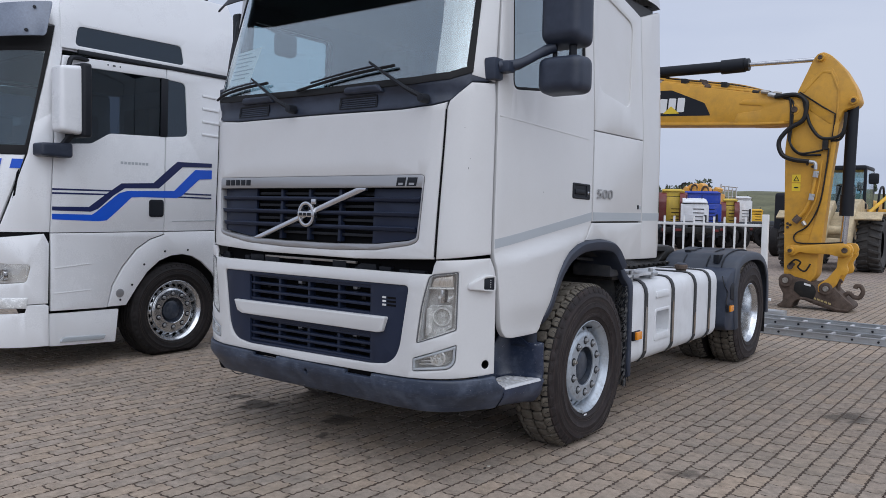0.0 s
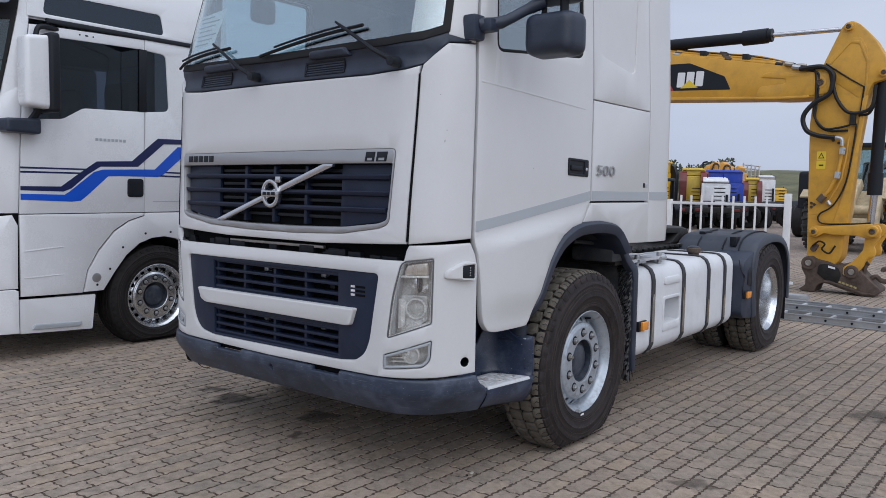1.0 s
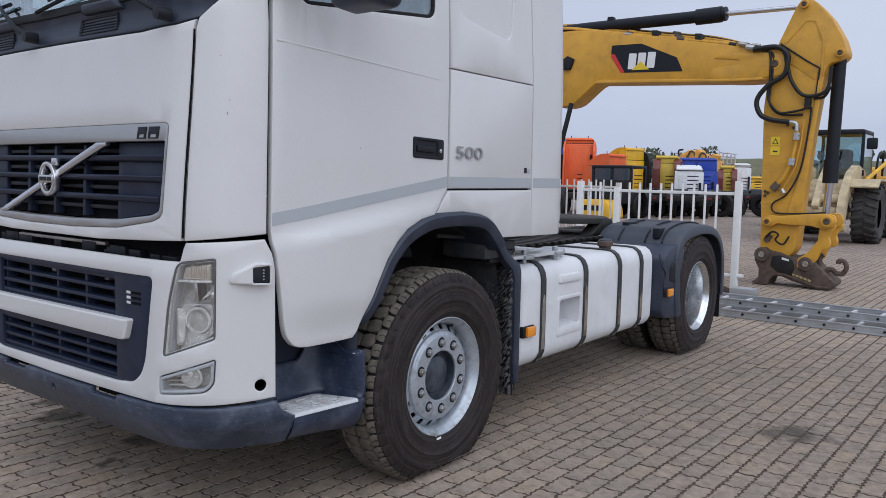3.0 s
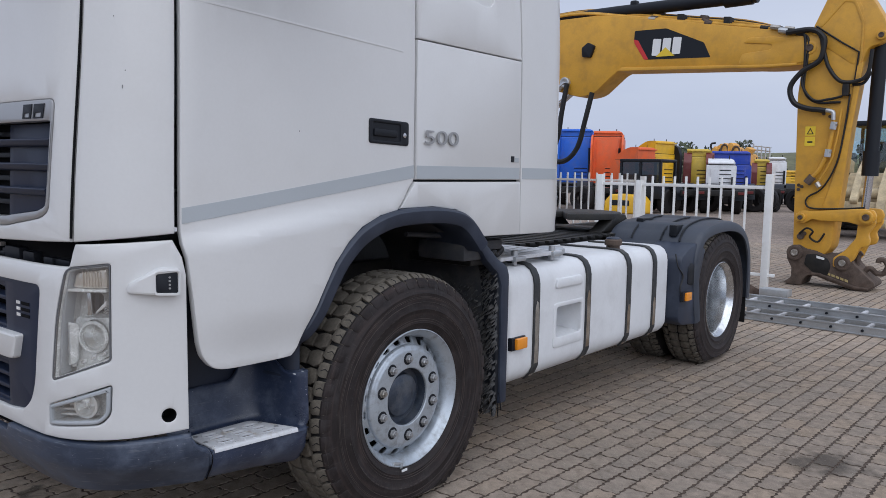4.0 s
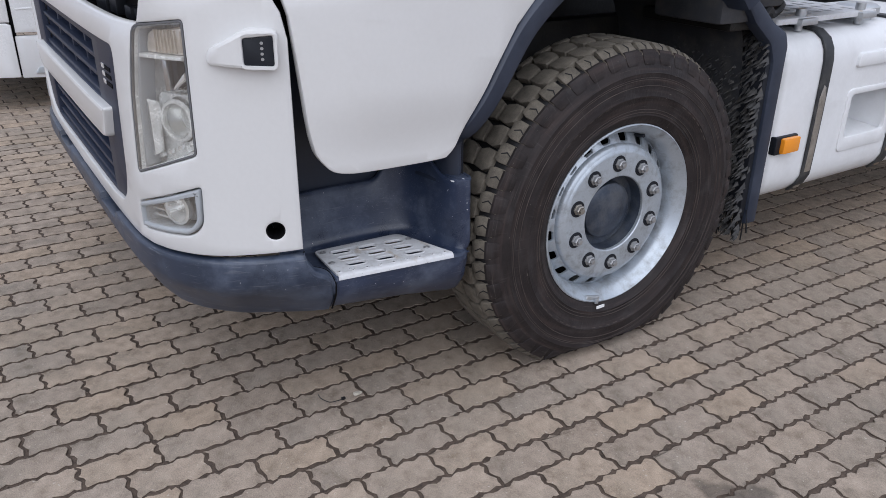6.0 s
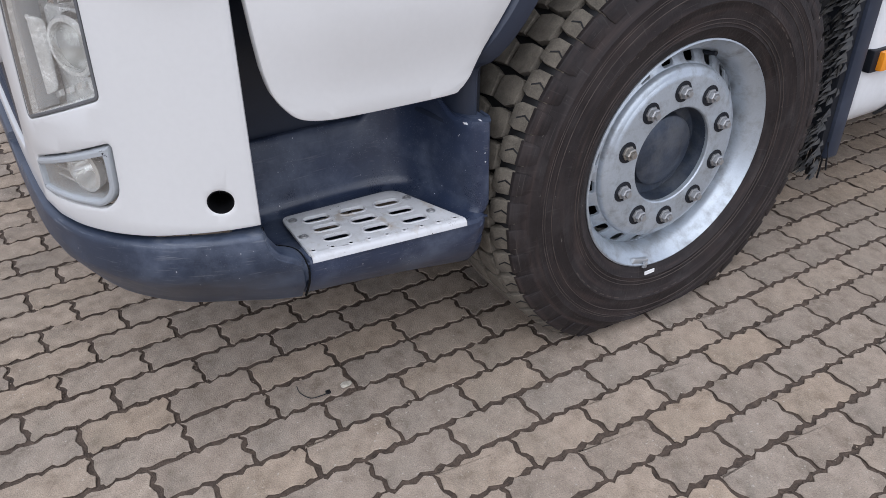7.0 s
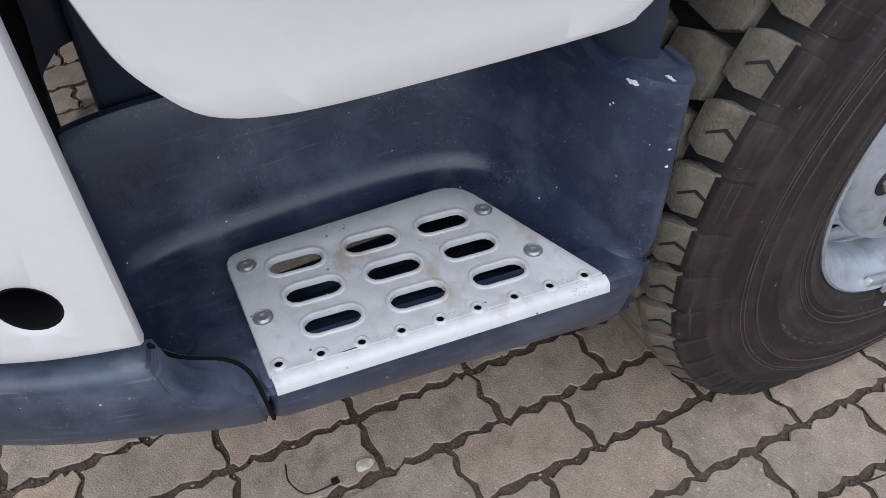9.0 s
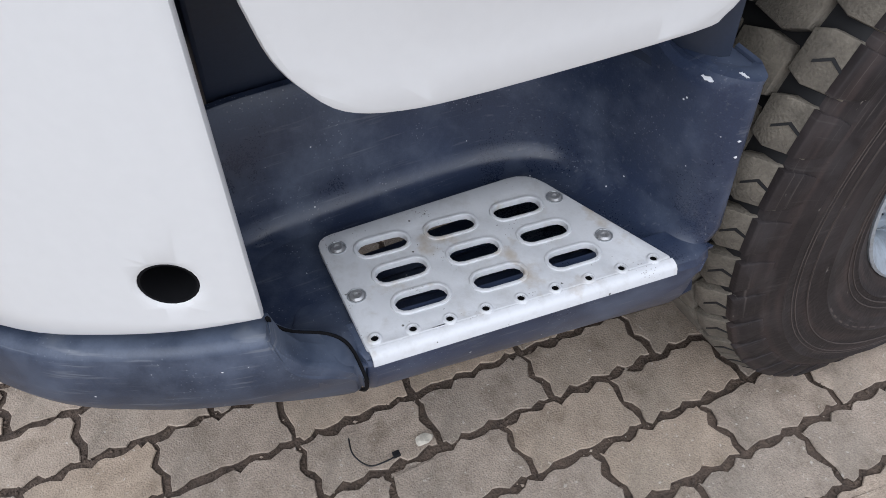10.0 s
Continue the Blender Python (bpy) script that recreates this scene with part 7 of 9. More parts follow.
mx_, my_, mcab = MN.sx, MN.sy, MN.at
MCUT = steps(0.9, 1.75, 14)


def ms(pts):
    return [(my_(y), z) for y, z in pts]


def mp(name, outline, material, t=0.03, r=0.006, holes=(), off=0.0, label="", cuts=MCUT, cv=(), parent=None, side=1):
    bm = sheet(bmesh.new(), outline, lambda s, z, d: mcab(s, z, d + off), t, r, holes, cuts, cv)
    ob = part(name, mirror(bm) if side < 0 else bm, material, parent or man, label)
    return ob


W1 = rounded(ms([(0.20, 2.03), (0.455, 2.05), (0.63, 2.155), (1.19, 2.17), (1.19, 2.735), (0.25, 2.72)]), [0.05, 0.03, 0.03, 0.005, 0.005, 0.06])
W2 = rounded(ms([(1.212, 2.172), (1.455, 2.195), (1.42, 2.715), (1.212, 2.73)]), [0.005, 0.05, 0.05, 0.005])
W3 = rounded(ms([(0.295, 2.90), (1.405, 2.895), (1.375, 3.08), (0.33, 3.075)]), 0.045)
ARC = [(0.80, 0.545), (0.906, 0.70), (1.02, 0.85), (1.151, 0.955), (1.28, 1.0), (1.408, 1.01), (1.53, 0.985), (1.64, 0.925), (1.78, 0.80), (1.90, 0.60)]
for sd in (1, -1):
    mp("door", ms([(0.085, 1.245), (1.202, 1.245), (1.202, 2.825), (0.16, 2.80), (0.10, 2.3)]), WHITE2, holes=[W1], side=sd, label="white cab door with blue stripes")
    mp("side_panel", ms([(1.208, 1.245), (2.1, 1.25), (2.1, 2.83), (1.208, 2.83)]), WHITE2, holes=[W2], side=sd)
    mp("high_roof_side", ms([(0.13, 2.865), (2.1, 2.865), (2.1, 3.35), (2.0, 3.62), (0.6, 3.62), (0.13, 3.35)]), WHITE2, holes=[W3], side=sd, cv=steps(2.9, 3.6, 8))
    mp("roof_window", W3, GLASS_DK, 0.006, 0, off=-0.01, side=sd)
    mp("side_window", W1, GLASS_DK, 0.006, 0, off=-0.012, side=sd)
    mp("side_window", W2, GLASS_DK, 0.006, 0, off=-0.012, side=sd)
    mp("window_trim", ms([(1.15, 2.165), (1.225, 2.17), (1.225, 2.735), (1.15, 2.735)]), PLASTIC_DK, 0.01, 0.002, off=0.003, side=sd)
    mp("gutter_rail", ms([(0.32, 2.825), (2.08, 2.825), (2.08, 2.862), (0.32, 2.868)]), PLASTIC_DK, 0.03, 0.008, off=0.014, side=sd)
    mp("lower_door", ms([(0.095, 0.55), (0.61, 0.54), (0.655, 0.74), (0.755, 0.912), (0.90, 1.08), (1.045, 1.17), (1.195, 1.215), (1.195, 1.238), (0.085, 1.238)]), WHITE2, off=0.008, side=sd)
    mp("fender", ms([(0.622, 0.545)] + ARC[:1] + ARC[1:] + [(2.05, 0.60), (2.1, 1.238), (1.208, 1.238), (1.205, 1.208), (1.055, 1.162), (0.912, 1.072), (0.768, 0.905), (0.668, 0.738)]), WHITE2, off=0.012, side=sd)
    mp("step_panel", rounded(ms([(0.085, 0.235), (0.70, 0.205), (0.735, 0.515), (0.085, 0.525)]), 0.012), WHITE2, off=-0.005, side=sd)
    mp("corner_panel", [(mx_(0.98), 1.25)] + ms([(0.078, 1.25), (0.092, 2.3)]) + [(mx_(1.165), 2.2), (mx_(1.15), 1.92)], WHITE2, side=sd)
    mp("corner_slit", rounded([(mx_(1.06), 1.36), (mx_(1.075), 1.38), (mx_(1.115), 1.80), (mx_(1.10), 1.76)], 0.004), VOID, 0.004, 0, off=0.003, side=sd)
    mp("pillar", [(1.237, 1.93)] + ms([(0.03, 1.95), (0.155, 2.82), (0.155, 3.3)]) + [(1.30, 3.3), (1.30, 3.06), (1.425, 3.045), (1.357, 2.74), (1.282, 2.3)], WHITE2, off=-0.004, side=sd, cv=(2.2, 2.5, 2.8, 3.0))
    mp("bumper_corner", [(mx_(0.75), 0.245)] + ms([(0.075, 0.245), (0.075, 0.60), (0.05, 0.615)]) + [(mx_(0.75), 0.60)], WHITE2, off=0.02, side=sd, holes=[rounded([(mx_(0.86), 0.53), (mx_(1.16), 0.545), (mx_(1.165), 0.635 - 0.05), (mx_(0.86), 0.59)], 0.01)])
    HL = rounded([(mx_(0.86), 0.79), (mx_(1.165), 0.81), (mx_(1.18), 0.965), (mx_(0.95), 0.985)], 0.03)
    mp("bumper_upper", [(mx_(0.75), 0.61)] + ms([(0.072, 0.622), (0.075, 1.15), (0.03, 1.235)]) + [(mx_(1.0), 1.20), (mx_(0.75), 1.08)], WHITE2, off=0.018, side=sd, holes=[HL])
    hl = mp("headlamp", HL, REFL, 0.01, 0, off=-0.05, side=sd, label="clear headlamp")
    mp("lamp_lens", HL, LENS, 0.005, 0.001, off=0.012, side=sd, parent=hl).visible_shadow = False
    c = mcab(mx_(1.06), 0.875, -0.03)
    bm = lathe(bmesh.new(), [(0.05, -0.03), (0.052, 0.0), (0.03, -0.018), (0.0, -0.02)], (c.x * sd, c.y, c.z), 20, "y")
    part("lamp_bowl", bm, CHROME, hl)
    fg = mp("fog_lamp", rounded([(mx_(0.95), 0.60), (mx_(1.165), 0.585), (mx_(1.172), 0.68), (mx_(0.95), 0.675)], 0.015), LAMP_IN, 0.02, 0.004, off=0.026, side=sd)
    mp("step_insert", rounded(ms([(0.17, 0.262), (0.58, 0.245), (0.60, 0.285), (0.20, 0.305)]), 0.012), STRIPE, 0.02, 0.006, off=0.012, side=sd)
    # black strip behind the door's front edge, for the shade in the gap
    mp("entry_gap", ms([(0.06, 0.25), (0.095, 0.25), (0.095, 1.25), (0.06, 1.25)]), VOID, 0.01, 0, off=-0.03, side=sd)
    mp("door_handle", rounded(ms([(1.035, 1.385), (1.192, 1.385), (1.192, 1.555), (1.035, 1.555)]), 0.03), PLASTIC_DK, 0.02, 0.008, off=0.012, side=sd, label="black door handle")
    mp("side_reflector", [(my_(0.735) + 0.042 * math.cos(a), 0.665 + 0.042 * math.sin(a)) for a in [k * math.pi / 9 for k in range(18)]], SILVER, 0.02, 0.006, off=0.02, side=sd)
    for y, z in ((0.74, 0.60), (0.86, 0.735), (0.985, 0.925), (1.21, 1.045), (1.47, 1.05)):
        mp("fender_bolt", [(my_(y) + 0.011 * math.cos(a), z + 0.011 * math.sin(a)) for a in [k * math.pi / 4 for k in range(8)]], PLASTIC_DK, 0.008, 0.001, off=0.016, side=sd)
    # crease lines on the lower door
    for z0, z1 in ((0.925, 0.955), (0.70, 0.715)):
        mp("door_crease", ms([(0.12, z0), (0.45, z1), (0.44, z1 + 0.006), (0.12, z0 + 0.012)]), WHITE2, 0.006, 0.002, off=0.012, side=sd)
    mp("locker_outline", ms([(1.29, 1.34), (2.0, 1.35), (2.0, 1.355), (1.29, 1.345)]), STRIPE, 0.003, 0, off=0.001, side=sd)
for k in range(4):
    mp("side_groove", ms([(1.62, 2.22 + 0.13 * k), (2.06, 2.20 + 0.13 * k), (2.06, 2.225 + 0.13 * k), (1.62, 2.245 + 0.13 * k)]), WHITE2, 0.012, 0.008, off=0.006)
for y in (0.60, 0.66, 0.72):
    mp("door_screw", [(my_(y) + (0.016 if y == 0.66 else 0.007) * math.cos(a), 2.775 + 0.007 * math.sin(a)) for a in [k * math.pi / 5 for k in range(10)]], PLASTIC_DK, 0.004, 0.001, off=0.003)
mp("fog_slot", rounded([(mx_(0.78), 0.575), (mx_(0.955), 0.575), (mx_(0.955), 0.69), (mx_(0.78), 0.69)], 0.01), PLASTIC_DK, 0.01, 0.003, off=0.023)
# stripes on the visible flank
for m_, pts in ((NAVY, [(0.09, 1.475), (0.43, 1.475), (0.60, 1.60), (0.745, 1.70), (1.08, 1.715), (1.25, 1.86), (1.34, 1.935), (1.75, 1.94), (1.75, 1.90), (1.40, 1.885), (1.27, 1.775), (1.14, 1.665), (0.78, 1.655), (0.66, 1.58), (0.52, 1.46), (0.45, 1.432), (0.09, 1.44)]),
                (BLUE, [(0.09, 1.412), (0.46, 1.405), (0.50, 1.43), (0.72, 1.605), (0.80, 1.63), (1.12, 1.64), (1.31, 1.645), (1.55, 1.865), (1.75, 1.87), (1.75, 1.78), (1.60, 1.77), (1.40, 1.60), (1.34, 1.575), (0.95, 1.575), (0.85, 1.57), (0.66, 1.40), (0.60, 1.352), (0.52, 1.345), (0.09, 1.362)])):
    mp("stripe", ms(pts), m_, 0.003, 0, off=0.002, label="zigzag foil stripe")
for z0 in (1.62, 1.585):
    mp("thin_stripe", ms([(0.09, z0), (0.66, z0), (0.66, z0 + 0.014), (0.09, z0 + 0.016)]), NAVY, 0.003, 0, off=0.0015)
    mp("thin_stripe", ms([(0.92, z0), (1.75, z0 - 0.012), (1.75, z0 + 0.002), (0.92, z0 + 0.014)]), NAVY, 0.003, 0, off=0.0015)
for k in range(8):
    y0 = 0.735 + 0.037 * k
    mp("type_badge_bar", ms([(y0, 1.88), (y0 + 0.026, 1.88), (y0 + 0.026, 1.905), (y0, 1.905)]), STRIPE, 0.003, 0, off=0.002)
for k in range(3):
    x0 = 0.80 + 0.13 * k
    mp("front_blue_bar", [(mx_(x0), 1.80), (mx_(x0 + 0.06), 1.80), (mx_(x0 + 0.075), 1.88), (mx_(x0 + 0.015), 1.88)], BLUE, 0.003, 0, off=0.003)
# front: lid, grille, windscreen, visor
mp("hood", [(-mx_(0.97), 1.30), (mx_(0.97), 1.30), (mx_(1.14), 1.915), (-mx_(1.14), 1.915)], WHITE2, cuts=steps(-1.1, 1.1, 20))
mp("grille", [(-mx_(0.86), 0.62), (mx_(0.86), 0.62), (mx_(0.93), 1.55), (-mx_(0.93), 1.55)], PLASTIC_DK, 0.02, 0.004, off=-0.02, cuts=steps(-0.9, 0.9, 16))
for k in range(6):
    z = 0.72 + 0.13 * k
    mp("grille_slat", [(-mx_(0.82), z), (mx_(0.82), z), (mx_(0.82), z + 0.03), (-mx_(0.82), z + 0.03)], GRILLE, 0.03, 0.006, off=0.006, cuts=steps(-0.8, 0.8, 14))
mp("lower_bumper", [(-mx_(0.76), 0.25), (mx_(0.76), 0.25), (mx_(0.76), 0.60), (-mx_(0.76), 0.60)], WHITE2, off=0.018, cuts=steps(-0.7, 0.7, 12))
MW = [(1.22, 1.95), (1.265, 2.3), (1.34, 2.74), (1.40, 3.0)]
mp("windscreen", [(-a, z) for a, z in MW[::-1]] + MW, GLASS_CAB, 0.006, 0, cuts=steps(-1.1, 1.1, 20), cv=(2.3, 2.6)).visible_shadow = False
mp("windscreen_seal", [(-1.42, 3.04), (-1.355, 2.74), (-1.28, 2.3), (-1.235, 1.92), (1.235, 1.92), (1.28, 2.3), (1.355, 2.74), (1.42, 3.04)], SEAL, 0.01, 0.002, [[(-1.315, 2.82), (-1.25, 2.3), (-1.21, 2.0), (1.21, 2.0), (1.25, 2.3), (1.315, 2.82)]], 0.004, cuts=steps(-1.1, 1.1, 20))
mp("sun_visor", rounded([(-1.30, 2.90), (0, 2.86), (1.30, 2.92), (1.36, 3.22), (0, 3.14), (-1.36, 3.22)], 0.03), VISOR, 0.012, 0.004, off=0.16, cuts=steps(-1.3, 1.3, 24), label="grey outside sun visor")
bm = bmesh.new()
rings = []
for z, k in ((2.85, 1.0), (3.3, 0.985), (3.55, 0.93), (3.66, 0.82), (3.70, 0.55), (3.71, 0.0)):
    rings.append([bm.verts.new((p.x * k, 1.1 + (p.y - 1.1) * k + 0.25 * max(z - 3.0, 0) * (p.y < 0.5), z)) for p in [mcab(s, 2.9, -0.035) for s in steps(-MN.s[-1], MN.s[-1], 64)[:-1]]])
for a, b in zip(rings, rings[1:]):
    for i in range(len(a)):
        bm.faces.new((a[i], a[(i + 1) % len(a)], b[(i + 1) % len(b)], b[i]))
bmesh.ops.remove_doubles(bm, verts=bm.verts[:], dist=1e-4)
part("roof", bm, WHITE2, man)
part("air_horn", tube(bmesh.new(), [(0.95, 1.5, 3.62), (0.95, 1.9, 3.70)], [0.02, 0.05], 10), PLASTIC_DK, man)
part("cab_back", box(bmesh.new(), -1.1, 1.1, 2.12, 2.18, 0.9, 3.4, 0.02), WHITE2, man)
part("cab_floor", box(bmesh.new(), -1.1, 1.1, -0.1, 2.1, 1.25, 1.30), CABIN, man)
part("headliner", box(bmesh.new(), -1.0, 1.0, 0.2, 2.1, 2.84, 2.87), CABIN, man)
part("dashboard", box(bmesh.new(), -1.05, 1.05, -0.2, 0.35, 1.5, 2.0, 0.06), CABIN, man)
for x in (-0.6, 0.6):
    st = part("seat", box(bmesh.new(), x - 0.25, x + 0.25, 0.8, 1.35, 1.6, 1.78, 0.05), SEATC, man, "dark cloth seat")
    part("backrest", box(bmesh.new(), x - 0.24, x + 0.24, 1.3, 1.45, 1.75, 2.5, 0.05), SEATC, st)
for sd in (1, -1):
    def fl(bm, sd=sd):
        return mirror(bm) if sd < 0 else bm
    m1 = part("mirror", fl(rounded_block(bmesh.new(), 1.31, 1.51, 0.06, 0.28, 2.10, 2.70, 0.045, 0.93)), WHITE2, man, "white door mirror in a black frame")
    part("mirror_frame", fl(box(bmesh.new(), 1.29, 1.54, 0.235, 0.32, 2.08, 2.72, 0.03, 3)), PLASTIC_DK, m1)
    part("mirror_arm", fl(rounded_block(bmesh.new(), 1.20, 1.40, -0.05, 0.22, 1.90, 2.03, 0.03)), PLASTIC, m1)
    part("mirror_post", fl(tube(bmesh.new(), curve([(1.30, 0.15, 1.98), (1.36, 0.20, 2.08), (1.38, 0.21, 2.12)], 4), 0.03, 8)), PLASTIC_DK, m1)
    part("mirror_top_arm", fl(tube(bmesh.new(), curve([(1.36, 0.2, 2.70), (1.35, 0.25, 2.78), (1.24, 0.5, 2.79)], 5), 0.022, 8)), PLASTIC_DK, m1)
    part("wheel_arch_liner", fl(liner_at(bmesh.new(), 1.36, 0.43, 0.60)), PLASTIC_DK, man)
    w = wheel((sd * 1.085, 1.355, 0.437), sd, 0.100, "grey steel front wheel with ten nuts", man, POLISHED)
    tyre(w, (sd * 1.085, 1.355, 0.437), sd, 0.74)
    w = wheel((sd * 1.085, 4.95, 0.437), sd, -0.10, "grey steel rear wheel", man)
    tyre(w, (sd * 1.085, 4.95, 0.437), sd, 0.74)
    part("chassis_rail", fl(box(bmesh.new(), 0.38, 0.46, 0.4, 5.8, 0.62, 0.88, 0.01)), GREASE, man)
    part("side_fairing", fl(box(bmesh.new(), 1.12, 1.2, 2.3, 4.2, 0.35, 0.95, 0.03)), WHITE2, man)
part("front_axle", tube(bmesh.new(), [(-0.9, 1.355, 0.42), (0.9, 1.355, 0.42)], 0.06, 10), GREASE, man)
part("rear_axle", tube(bmesh.new(), [(-0.9, 4.95, 0.437), (0.9, 4.95, 0.437)], 0.08, 10), GREASE, man)
part("engine_block", box(bmesh.new(), -0.4, 0.4, 0.2, 2.2, 0.5, 1.2, 0.05), GREASE, man)


for s_, z_ in ((1.20, 3.16), (1.15, 2.96), (-1.20, 3.16), (-1.15, 2.96)):
    mp("visor_bolt", [(s_ + 0.014 * math.cos(k * math.pi / 5), z_ + 0.014 * math.sin(k * math.pi / 5)) for k in range(10)], PLASTIC_DK, 0.02, 0.003, off=0.175)
for s_ in (1, -1):
    # black strip for the shade in the gap above the bumper
    mp("bumper_gap", [(mx_(0.98), 1.215), (my_(0.075), 1.19), (my_(0.075), 1.252), (mx_(1.0), 1.252)], VOID, 0.02, 0, off=-0.012, side=s_)
part("roof_lamp_bar", box(bmesh.new(), 0.98, 1.12, 0.16, 0.30, 3.36, 3.42, 0.02), PLASTIC_DK, man)
# ---- yellow excavator behind the gate: boom, stick and quick coupler ----
exc = thing("excavator", "yellow tracked excavator with its stick lowered to the paving", "excavator", (-6.5, 10.45, 0))
EO = Vector((-6.5, 10.45, 0))
YELLOW_DIM = mat("faded_yellow_print", (0.42, 0.33, 0.14), 0.7, var=0.3, scale=20)


def ex_plate(name, outline, y, t, material, r=0.02, label="", parent=None, holes=()):
    """A plate in the plane of the boom, outline in world x and z, its face at y (towards the yard), t thick."""
    bm = sheet(bmesh.new(), outline, flat_y(y), t, r, holes)
    for v in bm.verts:
        v.co -= EO
    return part(name, bm, material, parent or exc, label)


def ex_tube(name, pts, r, material, n=10, label="", parent=None):
    bm = tube(bmesh.new(), pts, r, n)
    for v in bm.verts:
        v.co -= EO
    return part(name, bm, material, parent or exc, label)


def pin(x, z, r, y, t, material=RUST, parent=None, name="pin"):
    bm = lathe(bmesh.new(), [(0.0, -t), (r * 0.5, -t), (r * 0.6, -t - 0.006), (r * 0.9, -t - 0.006), (r, -t), (r, 0.0)], Vector((x, y, z)) - EO, 20, "y")
    return part(name, bm, material, parent or exc)


boom = ex_plate("boom", rounded([(0.50, 3.02), (0.62, 3.2), (0.52, 3.42), (0.2, 3.46), (-2.0, 3.872), (-2.8, 4.0), (-3.6, 4.0), (-4.6, 3.75), (-6.2, 2.5), (-6.6, 1.9), (-6.3, 1.6), (-5.6, 2.1), (-4.3, 3.0), (-3.6, 2.86), (-3.1, 2.72), (-2.85, 2.76), (-2.45, 3.09), (-2.2, 3.14), (-0.5, 3.02), (-0.2, 2.99), (0.1, 2.98)], 0.10), 10.22, 0.46, YELLOW, 0.02, "yellow box-section boom")
ex_plate("boom_flange", rounded([(-2.45, 3.10), (-0.2, 3.0), (0.25, 3.0), (0.25, 3.035), (-0.2, 3.04), (-2.35, 3.15)], 0.01), 10.20, 0.50, YELLOW, 0.008, parent=boom)
ex_plate("boom_tip_plate", rounded([(0.52, 3.05), (0.60, 3.2), (0.50, 3.38), (-0.42, 3.43), (-0.50, 3.36), (-0.1, 3.31), (-0.1, 3.24), (-0.5, 3.21), (-0.55, 3.06), (-0.2, 2.995)], 0.05), 10.205, 0.03, YELLOW, 0.012, parent=boom)
badge = ex_plate("boom_badge", rounded([(-2.16, 3.69), (-1.65, 3.68), (-1.06, 3.42), (-0.955, 3.20), (-1.98, 3.24), (-2.17, 3.55)], 0.02), 10.217, 0.003, PLASTIC_DK, 0, "dark badge with white and yellow shapes", boom)
ex_plate("badge_edge", [(-2.17, 3.56), (-2.10, 3.54), (-1.92, 3.242), (-1.99, 3.242), (-2.16, 3.50)], 10.214, 0.002, RED, 0, parent=badge)
for x0 in (-1.87, -1.71, -1.55):
    ex_plate("badge_block", rounded([(x0, 3.29), (x0 + 0.13, 3.285), (x0 + 0.15, 3.53), (x0 + 0.02, 3.54)], 0.02), 10.214, 0.002, PAPER, 0, parent=badge)
ex_plate("badge_wedge", [(-1.80, 3.27), (-1.50, 3.265), (-1.65, 3.40)], 10.211, 0.002, YELLOW2, 0, parent=badge)
stick = ex_plate("stick", rounded([(0.66, 4.05), (0.77, 4.12), (0.90, 4.05), (1.10, 3.82), (1.27, 3.52), (1.34, 3.30), (1.26, 3.21), (1.10, 3.17), (1.02, 2.88), (0.94, 2.2), (0.87, 1.3), (0.82, 0.55), (0.72, 0.42), (0.42, 0.42), (0.33, 0.52), (0.27, 2.6), (0.30, 2.95), (0.42, 3.5)], 0.06), 10.25, 0.40, YELLOW, 0.02, "yellow excavator stick")
ex_plate("stick_cheek", rounded([(0.46, 3.52), (0.80, 3.86), (0.92, 3.86), (1.02, 3.66), (1.03, 3.3), (0.95, 2.95), (0.55, 3.25)], 0.05), 10.243, 0.01, YELLOW, 0.005, parent=stick)
ex_plate("stick_edge_plate", [(0.99, 2.95), (1.07, 3.0), (0.98, 2.2), (0.93, 1.6), (0.86, 0.9), (0.63, 0.9), (0.71, 1.19), (0.85, 1.75), (0.935, 2.4)], 10.225, 0.035, YELLOW, 0.01, parent=stick)
ex_plate("stick_panel_weld", rounded([(0.50, 3.50), (0.78, 3.82), (0.92, 3.80), (1.04, 3.5), (1.04, 3.05), (0.98, 2.6), (0.955, 2.6), (1.01, 3.05), (1.01, 3.48), (0.90, 3.76), (0.79, 3.78), (0.53, 3.48)], 0.02), 10.236, 0.012, YELLOW, 0.005, parent=stick)
ex_tube("stick_line", [(0.46, 10.235, 3.50), (0.80, 10.235, 3.25), (1.0, 10.235, 3.12), (0.97, 10.235, 2.75)], 0.012, HOSE, 6)
st = ex_plate("warning_sticker", rounded([(0.40, 2.05), (0.53, 2.05), (0.53, 2.175), (0.40, 2.175)], 0.01), 10.246, 0.002, YELLOW2, 0, "yellow warning sticker", stick)
ex_plate("warning_sticker", rounded([(0.40, 1.91), (0.53, 1.91), (0.53, 2.035), (0.40, 2.035)], 0.01), 10.246, 0.002, YELLOW2, 0, "", stick)
ex_plate("warning_triangle", [(0.42, 2.07), (0.51, 2.07), (0.465, 2.155)], 10.243, 0.001, PLASTIC_DK, 0, "", stick, [[(0.436, 2.079), (0.494, 2.079), (0.465, 2.135)]])
ex_plate("sticker_bar", [(0.435, 1.955), (0.50, 1.955), (0.50, 1.975), (0.435, 1.975)], 10.243, 0.001, PLASTIC_DK, 0, "", stick)
for x, z, r in ((0.40, 3.22, 0.09), (0.75, 4.02, 0.06), (1.25, 3.31, 0.06)):
    pin(x, z, r, 10.25, 0.05, YELLOW)
    pin(x, z, r * 0.55, 10.25, 0.07, RUST)
